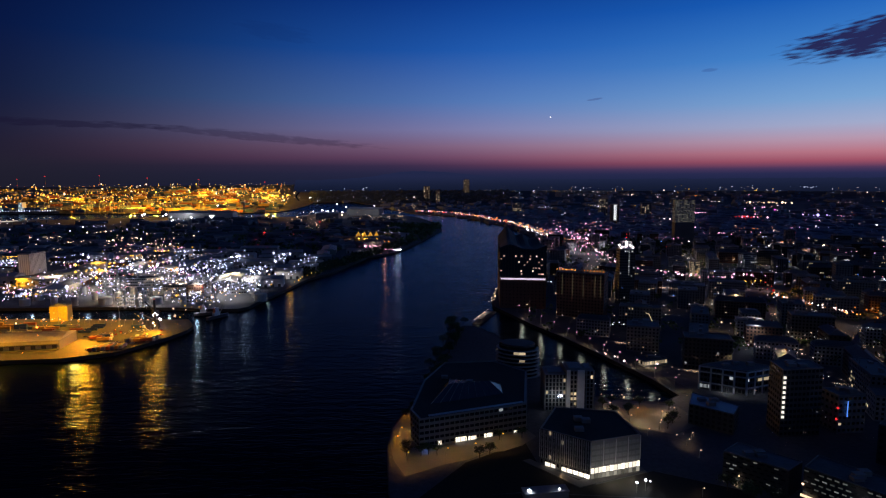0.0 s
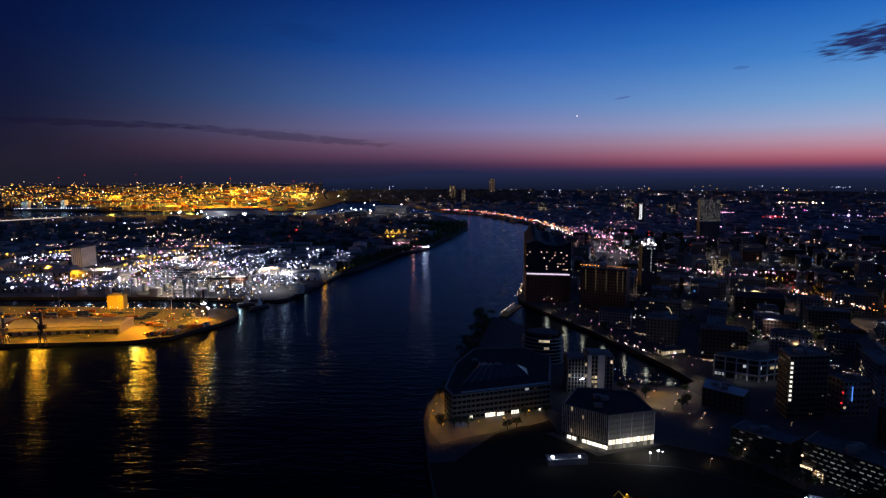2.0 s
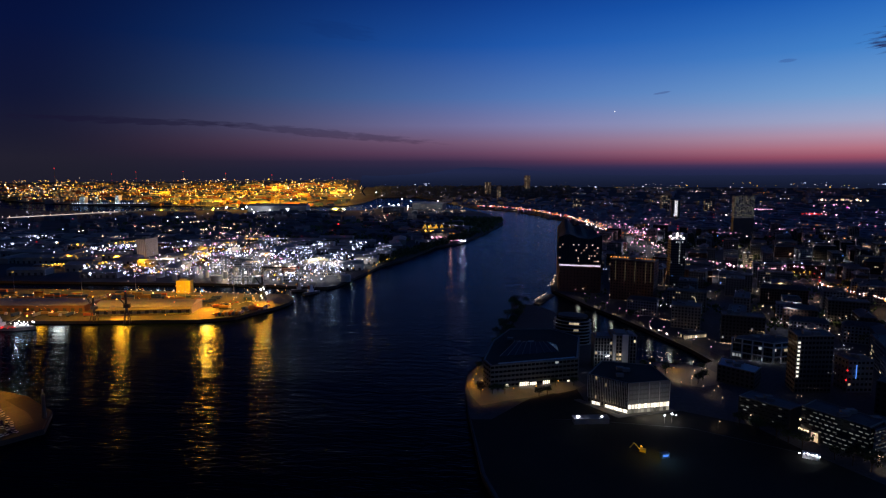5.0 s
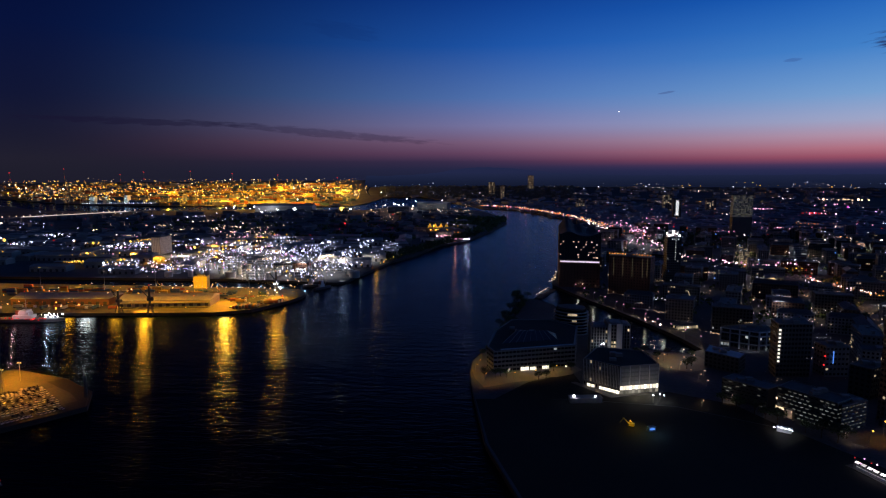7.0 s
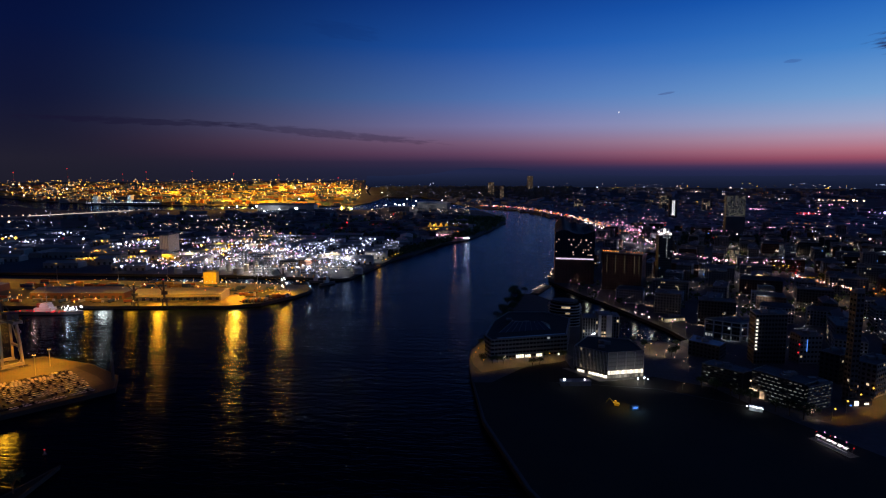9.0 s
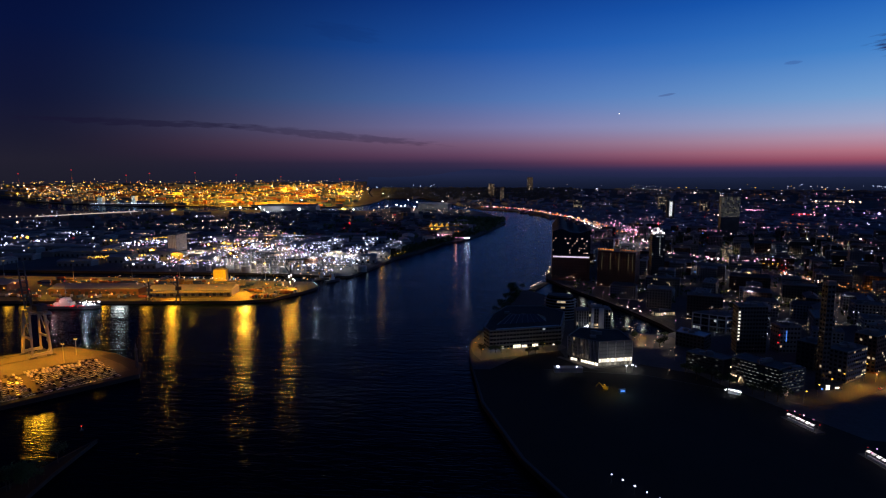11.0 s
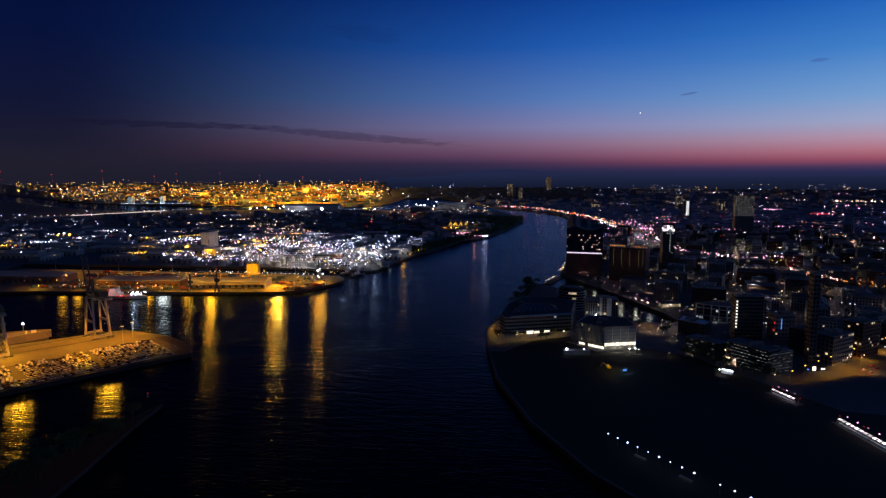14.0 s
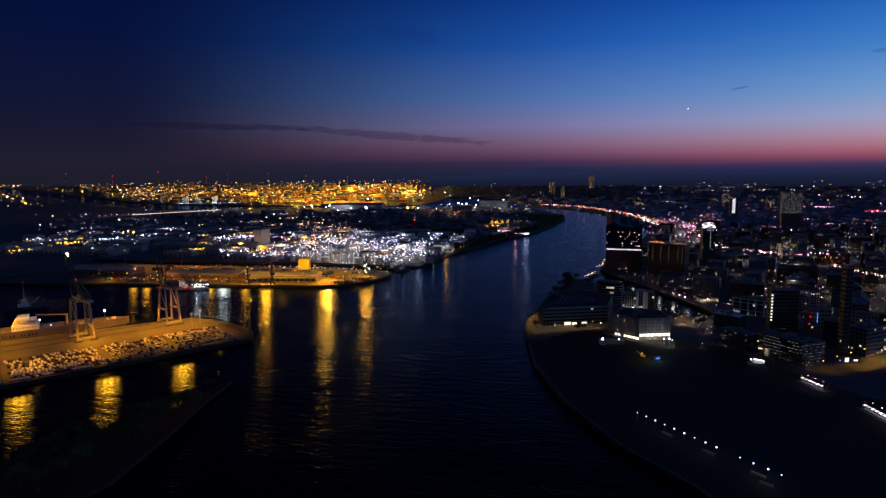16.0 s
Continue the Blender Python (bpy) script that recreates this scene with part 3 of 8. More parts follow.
# ---------------------------------------------------------------- trees
def tree_kind(seed, height, spread):
    r = random.Random(seed)
    ob = thing("tree", "broad leafy tree with a dark green crown", "tree")
    trunk = Geo()
    trunk.bar((0, 0, -0.3), (0.1, 0, height * 0.5), height * 0.03, height * 0.018)
    tips = []
    for k in range(7):
        a, up0 = 2 * math.pi * k / 7 + r.uniform(-0.3, 0.3), height * r.uniform(0.3, 0.5)
        tip = (math.cos(a) * spread * r.uniform(0.4, 0.75), math.sin(a) * spread * r.uniform(0.4, 0.75), height * r.uniform(0.55, 0.9))
        trunk.bar((0.05, 0, up0), tip, height * 0.013, height * 0.004, 5)
        tips.append(tip)
    tips.append((0, 0, height * 0.85))
    crown = Geo()
    for tx, ty, tz in tips:
        for _ in range(46):
            d = Vector((r.gauss(0, 1), r.gauss(0, 1), r.gauss(0, 0.75)))
            c = Vector((tx, ty, tz)) + d * spread * 0.24
            u = Vector((r.gauss(0, 1), r.gauss(0, 1), r.gauss(0, 1))).normalized()
            w = u.orthogonal().normalized()
            k = spread * r.uniform(0.07, 0.13)
            crown.add([c - u * k, c + w * k * 0.8, c + u * k, c - w * k * 0.8 + u.cross(w) * k * 0.4], [(0, 1, 2), (0, 2, 3)])
    part("trunk", trunk, M_BARK, ob)
    part("crown", crown, M_LEAF, ob, "dense dark green leaves")
    return ob


TREES = [tree_kind(1, 9.0, 4.0), tree_kind(2, 12.0, 5.2), tree_kind(3, 7.0, 3.2)]
TREE_USED = set()


def plant(kind, x, y, z=QUAY, turn=0.0, group="trees"):
    if kind not in TREE_USED:
        TREE_USED.add(kind)
        TREES[kind].matrix_world = pose(x, y, z, 0, 0, turn)
        return tagged(TREES[kind], group=group)
    return tagged(copy_thing(TREES[kind], pose(x, y, z, 0, 0, turn)), group=group)


def inside_headland(x, y):
    hit = False
    for (x0, y0), (x1, y1) in zip(HEADLAND, HEADLAND[1:] + HEADLAND[:1]):
        if (y0 > y) != (y1 > y) and x < (x1 - x0) * (y - y0) / (y1 - y0) + x0:
            hit = not hit
    return hit


rnd = random.Random(11)
for x, y in ((108, 378), (116, 384), (122, 366), (134, 380), (146, 352), (152, 374), (140, 344), (112, 366)):
    plant(rnd.choice((0, 2)), x, y, turn=rnd.uniform(0, 360), group="trees on the square")
for x, y in ((-22, 313), (-21, 307), (-13, 308), (-9, 310), (-4, 309), (33, 328), (-25, 360), (-21, 374), (47, 331), (20, 305), (26, 309)):
    plant(2, x, y, turn=rnd.uniform(0, 360), group="trees on the promenade")
for x, y in ((150, 262), (156, 252), (160, 246), (164, 238), (176, 228), (182, 222), (188, 216), (196, 222), (146, 256), (142, 270)):
    plant(rnd.choice((0, 1)), x, y, turn=rnd.uniform(0, 360), group="trees beside the housing block")
for k in range(34):
    f = k / 33
    plant(rnd.choice((0, 1, 1)), -241 - 26 * f + rnd.uniform(-4 - 12 * f, 4 + 14 * f), 62 - 190 * f + rnd.uniform(-6, 6), 2.2, rnd.uniform(0, 360), "trees on the headland")
for k in range(70):
    f = rnd.random()
    x, y = -250 - 30 * f + rnd.uniform(-14, 18), 88 - 200 * f + rnd.uniform(-10, 10)
    if inside_headland(x, y):
        plant(rnd.choice((0, 1, 1)), x, y, 2.2, rnd.uniform(0, 360), "trees on the headland")
for k in range(26):
    f = k / 25
    plant(rnd.choice((0, 1)), -14 + 24 * f + rnd.uniform(-4, 12), 430 + 180 * f + rnd.uniform(-5, 5), QUAY, rnd.uniform(0, 360), "trees along the dark quay")
for k in range(30):
    plant(1, -70 + rnd.uniform(-60, 40), 1560 + rnd.uniform(0, 420), QUAY, rnd.uniform(0, 360), "trees on the far point")
for k in range(40):
    plant(1, rnd.uniform(-700, -260), rnd.uniform(1180, 1500), QUAY, rnd.uniform(0, 360), "trees behind the tank farm")
for k in range(40):
    plant(rnd.choice((0, 1)), 190 + rnd.uniform(0, 330), 430 + rnd.uniform(0, 520), QUAY, rnd.uniform(0, 360), "street trees")


# ---------------------------------------------------------------- city blocks
def panes(geo, lit_geo, a, b, z0, floors, storey, bay, share, r, width=1.5, high=1.7, out=0.06):
    """Windows along a wall from a to b (seen from outside, a at the left)."""
    a, b = Vector((*a, 0)), Vector((*b, 0))
    run = b - a
    n = max(1, int(run.length / bay))
    along = run.normalized()
    off = Vector((along.y, -along.x, 0)) * out
    for fl in range(floors):
        z = z0 + fl * storey + 0.9
        more = 0
        for k in range(n):
            c = a + run * ((k + 0.5) / n) + off
            if more:
                more -= 1
                g = lit_geo
            elif r.random() < share:
                g = lit_geo
                more = r.choice((0, 0, 0, 0, 1, 2)) if share < 0.2 else 0
            else:
                g = geo
            p, q = c - along * width / 2, c + along * width / 2
            g.quad((p.x, p.y, z), (q.x, q.y, z), (q.x, q.y, z + high), (p.x, p.y, z + high))


def house_kind(seed, w, d, floors, wall, share, warm, label, name="apartment_block", pitched=False, court=False):
    """A city block with its storeys, windows, parapet and roof gear, at the origin."""
    r = random.Random(seed)
    ob = thing(name, label, "building")
    h = floors * 3.2 + 0.8
    rect = [(-w / 2, -d / 2), (w / 2, -d / 2), (w / 2, d / 2), (-w / 2, d / 2)]
    body = Geo().prism(rect, -0.5, h)
    part("wall", body, wall, ob)
    part("parapet", Geo().ring(rect, 0.35, h - 0.3, h + 0.7), M_CONCRETE, ob)
    part("cornice", Geo().ring(rect, -0.25, 3.6, 3.9), M_CONCRETE, ob)
    roof = Geo()
    if pitched:
        roof.add([(-w / 2 - 0.4, -d / 2 - 0.4, h), (w / 2 + 0.4, -d / 2 - 0.4, h), (w / 2 + 0.4, d / 2 + 0.4, h), (-w / 2 - 0.4, d / 2 + 0.4, h), (-w / 2 + 3, 0, h + d * 0.3), (w / 2 - 3, 0, h + d * 0.3)],
                 [(0, 1, 5, 4), (2, 3, 4, 5), (1, 2, 5), (3, 0, 4), (3, 2, 1, 0)])
    else:
        roof.box(-w / 2 + 0.4, -d / 2 + 0.4, h - 0.05, w / 2 - 0.4, d / 2 - 0.4, h + 0.1)
    roof_ob = part("roof", roof, M_ROOF, ob)
    if not pitched:
        gear = Geo()
        for _ in range(r.randint(2, 4)):
            x, y, s = r.uniform(-w / 3, w / 3), r.uniform(-d / 4, d / 4), r.uniform(1.5, 3.4)
            gear.box(x - s, y - s * 0.7, h, x + s, y + s * 0.7, h + r.uniform(1.4, 3.2))
        for _ in range(5):
            x, y = r.uniform(-w / 2.4, w / 2.4), r.uniform(-d / 2.6, d / 2.6)
            gear.bar((x, y, h), (x, y, h + r.uniform(0.8, 2)), 0.3)
        part("roof_plant", gear, M_CONCRETE, ob, "small roof plant rooms and vents", kind="stuff")
    else:
        for _ in range(2):
            x = r.uniform(-w / 3, w / 3)
            part("chimney", Geo().box(x - 0.6, -0.5, h + d * 0.2, x + 0.6, 0.5, h + d * 0.3 + 1.6), M_BRICK, roof_ob)
    dark, light = Geo(), Geo()
    for (x0, y0), (x1, y1) in zip(rect, rect[1:] + rect[:1]):
        panes(dark, light, (x0, y0), (x1, y1), 0.3, floors, 3.2, 2.9, share, r)
    part("window", dark, M_GLASS, ob, kind="stuff")
    if light.f:
        part("lit_window", light, L_WIN if warm else L_WINCOOL, ob, "lit windows", kind="stuff")
    return ob


KINDS = [house_kind(1, 30, 14, 6, M_BRICK, 0.026, True, "dark brick apartment block with a few lit windows", pitched=True),
         house_kind(2, 42, 16, 7, M_GREY, 0.022, True, "grey flat-roofed apartment block with few windows lit"),
         house_kind(3, 24, 18, 5, M_PALE, 0.03, True, "pale rendered apartment block with some lit windows"),
         house_kind(4, 36, 18, 8, M_DARKCLAD, 0.024, False, "dark clad office block with cool lit windows", "office_block"),
         house_kind(5, 50, 15, 6, M_BRICK, 0.015, True, "long red-brick warehouse block with a hipped roof", "warehouse_block", pitched=True),
         house_kind(6, 20, 20, 11, M_GREY, 0.015, True, "square grey residential tower with lit windows", "residential_tower"),
         house_kind(7, 32, 13, 5, M_PALE, 0.02, True, "pale terraced houses with a dark pitched roof", "terrace_house", pitched=True),
         house_kind(8, 28, 22, 7, M_CONCRETE, 0.02, False, "concrete office block with a flat roof", "office_block")]
KIND_USED = set()


def settle_house(kind, x, y, turn, z=QUAY, group="city blocks"):
    z += rise(x, y)
    if kind not in KIND_USED:
        KIND_USED.add(kind)
        KINDS[kind].matrix_world = pose(x, y, z, 0, 0, turn)
        return tagged(KINDS[kind], group=group)
    return tagged(copy_thing(KINDS[kind], pose(x, y, z, 0, 0, turn)), group=group)


# places taken by buildings of their own: x, y, radius
TAKEN = [(20, 370, 62), (85, 300, 48), (82, 382, 40), (58, 450, 34), (215, 335, 32), (185, 245, 46), (232, 250, 20), (95, 745, 64), (156, 654, 30), (226, 715, 26), (551, 1345, 50), (222, 418, 30),
         (402, 925, 18), (525, 1000, 28), (130, 366, 46), (250, 345, 26), (262, 275, 34), (300, 300, 30), (206, 226, 30), (176, 476, 14)]
MAIN_STREET = [(326, 1423), (295, 1145), (283, 972), (297, 869), (327, 854), (351, 809), (387, 799), (426, 819), (451, 806)]
MAIN_ROAD = [(444, 792), (394, 685), (392, 653), (394, 617), (413, 608), (410, 573), (465, 539)]
for (x0, y0), (x1, y1) in [*zip(MAIN_STREET, MAIN_STREET[1:]), *zip(MAIN_ROAD, MAIN_ROAD[1:])]:
    n = int(math.hypot(x1 - x0, y1 - y0) / 16) + 1
    TAKEN += [(x0 + (x1 - x0) * k / n, y0 + (y1 - y0) * k / n, 3) for k in range(n)]


def inside(poly, x, y):
    hit = False
    for (x0, y0), (x1, y1) in zip(poly, poly[1:] + poly[:1]):
        if (y0 > y) != (y1 > y) and x < (x1 - x0) * (y - y0) / (y1 - y0) + x0:
            hit = not hit
    return hit


def clear(x, y, pad):
    if not all(inside(RIGHT_BANK, x + a, y + b) for a, b in ((pad, 0), (-pad, 0), (0, pad), (0, -pad))):
        return False
    return all(math.hypot(x - a, y - b) > r + pad * 0.6 for a, b, r in TAKEN)


rnd = random.Random(5)
AXIS = math.radians(-19)   # the street grid follows the basin
for iu in range(-40, 60):
    for iv in range(-40, 60):
        u, v = iu * 52 + rnd.uniform(-6, 6), iv * 40 + rnd.uniform(-5, 5)
        x, y = 120 + u * math.cos(AXIS) + v * math.sin(AXIS) * -1, 500 + u * math.sin(AXIS) + v * math.cos(AXIS)
        d, b = math.hypot(x, y + 150), math.degrees(math.atan2(x, y + 150))
        if not (-1 < b < 44) or d > 1750 or d < 400 or y < 262:
            continue
        if (x - 130) * 0.94 + (y - 500) * 0.34 < 27 or not clear(x, y, 22):
            continue
        if d > 1100 and rnd.random() < 0.35 or rnd.random() < 0.06:
            continue
        pick = rnd.choice((0, 1, 2, 3, 4, 6, 7, 1, 0, 7, 5 if rnd.random() < 0.4 else 6))
        settle_house(2 if pick in (3, 5) and y < 430 else pick, x, y, math.degrees(AXIS) + rnd.choice((0, 0, 90)) + rnd.uniform(-4, 4))


def far_houses(name, n, az0, az1, d0, d1, seed, bank, label, hmax=13, tile=None):
    """Rows of distant houses, too small to tell apart."""
    r, g = random.Random(seed), Geo()
    for _ in range(n):
        a, q = math.radians(r.uniform(az0, az1)), r.random()
        d = 1 / ((1 - q) / d0 + q / d1)
        x, y = d * math.sin(a), d * math.cos(a) - 150
        if not inside(bank, x, y):
            continue
        w, dd, h = r.uniform(10, 30), r.uniform(7, 14), r.uniform(6, hmax)
        m = pose(x, y, QUAY + rise(x, y), 0, 0, r.uniform(0, 180))
        g.box(-w, -dd, -6, w, dd, h, m)
        k = len(g.v)
        g.add([m @ Vector(p) for p in ((-w, -dd, h), (w, -dd, h), (w, dd, h), (-w, dd, h), (-w + 2, 0, h + 3), (w - 2, 0, h + 3))], [(0, 1, 5, 4), (2, 3, 4, 5), (1, 2, 5), (3, 0, 4)])
    # default house colour is paled and blued in place of distant haze
    return tagged(part(name, g, tile or surface("far_roof_haze", (0.2, 0.235, 0.31), 0.8, grain=0.02, blotch=0.004, vary=0.15, bump=0), kind="stuff"), label, "houses")


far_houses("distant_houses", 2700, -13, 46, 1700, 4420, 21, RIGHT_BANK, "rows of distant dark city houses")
# sheds lifted towards blue as well, haze put into their colour
far_houses("distant_sheds", 420, -48, -4, 1500, 2700, 22, LEFT_BANK, "distant dark harbour sheds", 14, surface("far_shed_haze", (0.13, 0.14, 0.165), 0.8, grain=0.02, vary=0.2, bump=0))


def woods(name, n, spots, seed, label, size=5.0, leaf=None):
    """A distant wood: many uneven clumps of leaves over a stretch of the plan."""
    r, g = random.Random(seed), Geo()
    for _ in range(n):
        x, y = spots(r)
        if not (inside(RIGHT_BANK, x, y) or inside(LEFT_BANK, x, y)):
            continue
        z, h = QUAY + rise(x, y), size * r.uniform(1.2, 2.6)
        for _ in range(12):
            c = Vector((x + r.gauss(0, size * 0.6), y + r.gauss(0, size * 0.6), z + h * r.uniform(0.15, 1.0)))
            u = Vector((r.gauss(0, 1), r.gauss(0, 1), r.gauss(0, 1))).normalized()
            w, k = u.orthogonal().normalized(), size * r.uniform(0.35, 0.6)
            g.add([c - u * k, c + w * k * 0.8, c + u * k, c - w * k * 0.8 + u.cross(w) * k * 0.4], [(0, 1, 2), (0, 2, 3)])
    return tagged(part(name, g, leaf or M_LEAF, kind="stuff"), label, "trees")


def polar(az0, az1, d0, d1):
    def spot(r):
        a, d = math.radians(r.uniform(az0, az1)), r.uniform(d0, d1)
        return d * math.sin(a), d * math.cos(a) - 150
    return spot


def field(x0, y0, x1, y1):
    return lambda r: (r.uniform(x0, x1), r.uniform(y0, y1))


# leaves of the far slope are paled to carry the haze
woods("hill_woods", 1900, polar(-12.5, 6, 3700, 4400), 1, "dark wooded slope above the river", 8, surface("misty_leaves", (0.1, 0.12, 0.12), 0.8, grain=0.05, vary=0.2))
woods("park_woods", 900, field(330, 1180, 900, 1740), 2, "dark trees of a large city park")
woods("bank_woods", 420, field(-190, 1480, -16, 2060), 3, "dark trees on the wooded river point")
woods("bank_woods", 420, field(-1300, 1180, -230, 1900), 4, "dark trees between the harbour basins")
woods("bank_woods", 260, lambda r: (-212 + 0.3 * (t := r.uniform(0, 520)) * 0.9 - r.uniform(8, 36), 930 + t), 5, "dark trees along the river bank")
woods("street_woods", 520, polar(6, 44, 700, 1700), 6, "dark street trees between the city blocks", 4)


# ---------------------------------------------------------------- landmarks on the right bank
def shaped_block(name, label, poly, z1, wall, floors, share, seed, warm=True, bay=3.0, width=1.8, high=1.7, roof=M_ROOF, z0=QUAY, faces=None, band=False, lit_mat=None):
    """A building over its own plan (listed anticlockwise), with storeys of windows, floor bands, parapet and roof plant."""
    r = random.Random(seed)
    cx, cy = sum(p[0] for p in poly) / len(poly), sum(p[1] for p in poly) / len(poly)
    ob = thing(name, label, "building", cx, cy, z0)
    pts, h = [(x - cx, y - cy) for x, y in poly], z1 - z0
    part("wall", Geo().prism(pts, -0.5, h), wall, ob)
    trim, bands = Geo().ring(pts, 0.4, h - 0.3, h + 0.6), Geo()
    for (x0, y0), (x1, y1) in zip(pts, pts[1:] + pts[:1]):
        if band:
            for k in range(1, floors):
                bands.beam((x0, y0, k * h / floors), (x1, y1, k * h / floors), 0.35, 0.45)
    part("parapet", trim, M_CONCRETE, ob)
    if band:
        part("floor_band", bands, M_CONCRETE, ob, kind="stuff")
    part("roof", Geo().prism([(x * 0.96, y * 0.96) for x, y in pts], h - 0.1, h + 0.12), roof, ob)
    gear = Geo()
    for _ in range(3):
        a, b = r.uniform(-0.3, 0.3), r.uniform(-0.3, 0.3)
        gx = a * (max(p[0] for p in pts) - min(p[0] for p in pts)) * 0.6
        gy = b * (max(p[1] for p in pts) - min(p[1] for p in pts)) * 0.6
        gear.box(gx - 2.4, gy - 1.8, h, gx + 2.4, gy + 1.8, h + r.uniform(1.6, 2.8))
    part("roof_plant", gear, M_CONCRETE, ob, kind="stuff")
    dark, light = Geo(), Geo()
    for k, (p, q) in enumerate(zip(pts, pts[1:] + pts[:1])):
        if faces is None or k in faces:
            panes(dark, light, p, q, 0.4, floors, h / floors, bay, share, r, width, high, 0.08)
    part("window", dark, M_GLASS, ob, kind="stuff")
    if light.f:
        part("lit_window", light, lit_mat or (L_WIN if warm else L_WINCOOL), ob, "lit windows", kind="stuff")
    return ob


def headquarters():
    """The wedge-shaped glazed office building at the river's corner."""
    plan = [(-14.5, 317), (51, 341), (60, 404), (38, 428), (0, 424), (-14, 384), (-20.3, 331)]
    ob = shaped_block("office_headquarters", "wedge-shaped glass office building with a folded glass roof", plan, 20.7, surface("curtain_wall", (0.24, 0.26, 0.24), 0.45, grain=0.4, vary=0.15), 5, 0.012, 3, False, 3.1, 2.6, 1.7, roof=M_DARKROOF, band=True)
    cx, cy = ob.location.x, ob.location.y
    atrium = Geo()
    base = [(-8, 341), (38, 358), (38, 376), (4, 388)]
    ridge = [(3, 364, 25.5), (30, 371, 25.0)]
    v = [(x - cx, y - cy, 20.9 - QUAY) for x, y in base] + [(x - cx, y - cy, z - QUAY) for x, y, z in ridge]
    atrium.add(v, [(0, 1, 5, 4), (1, 2, 5), (2, 3, 4, 5), (3, 0, 4)])
    part("glass_roof", atrium, M_BLUEGLASS, ob, "folded glass atrium roof")
    ribs = Geo()
    for k in range(9):
        f = k / 8
        a = Vector(v[0]).lerp(Vector(v[1]), f)
        b = Vector(v[4]).lerp(Vector(v[5]), f)
        ribs.beam(a + Vector((0, 0, 0.1)), b + Vector((0, 0, 0.1)), 0.25)
        a = Vector(v[3]).lerp(Vector(v[2]), f)
        ribs.beam(a + Vector((0, 0, 0.1)), b + Vector((0, 0, 0.1)), 0.25)
    part("glazing_bar", ribs, M_STEEL, ob)
    # shops along the promenade
    shop, frame_geo = Geo(), Geo()
    run = Vector((65.5, 24, 0)).normalized()
    out = Vector((run.y, -run.x, 0))
    for s, w, h in ((22.5, 7.2, 3.2), (30.6, 5.4, 2.6), (41, 5.6, 2.8), (61, 2.0, 1.6), (11.5, 2.2, 2.8)):
        a = Vector((-14.5 - cx, 317 - cy, 0.3)) + run * s + out * 0.18
        b = a + run * w
        shop.quad((a.x, a.y, a.z), (b.x, b.y, b.z), (b.x, b.y, b.z + h), (a.x, a.y, a.z + h))
        frame_geo.beam((a.x, a.y, a.z + h + 0.3), (b.x, b.y, b.z + h + 0.3), 1.6, 0.3)
        for k in range(int(w / 1.6) + 1):
            c = a + run * (k * 1.6)
            frame_geo.beam(c, c + Vector((0, 0, h)), 0.2)
    part("shopfront", shop, L_SHOP, ob, "brightly lit shop windows", kind="stuff")
    part("roof_edge", Geo().beam((-9 - cx, 321.5 - cy, 18.2), (49 - cx, 342.8 - cy, 18.2), 2.4, 0.3), surface("pale_roof_edge", (0.3, 0.34, 0.38), 0.4), ob, "pale walkway along the roof edge")
    part("canopy", frame_geo, M_DARKSTEEL, ob)


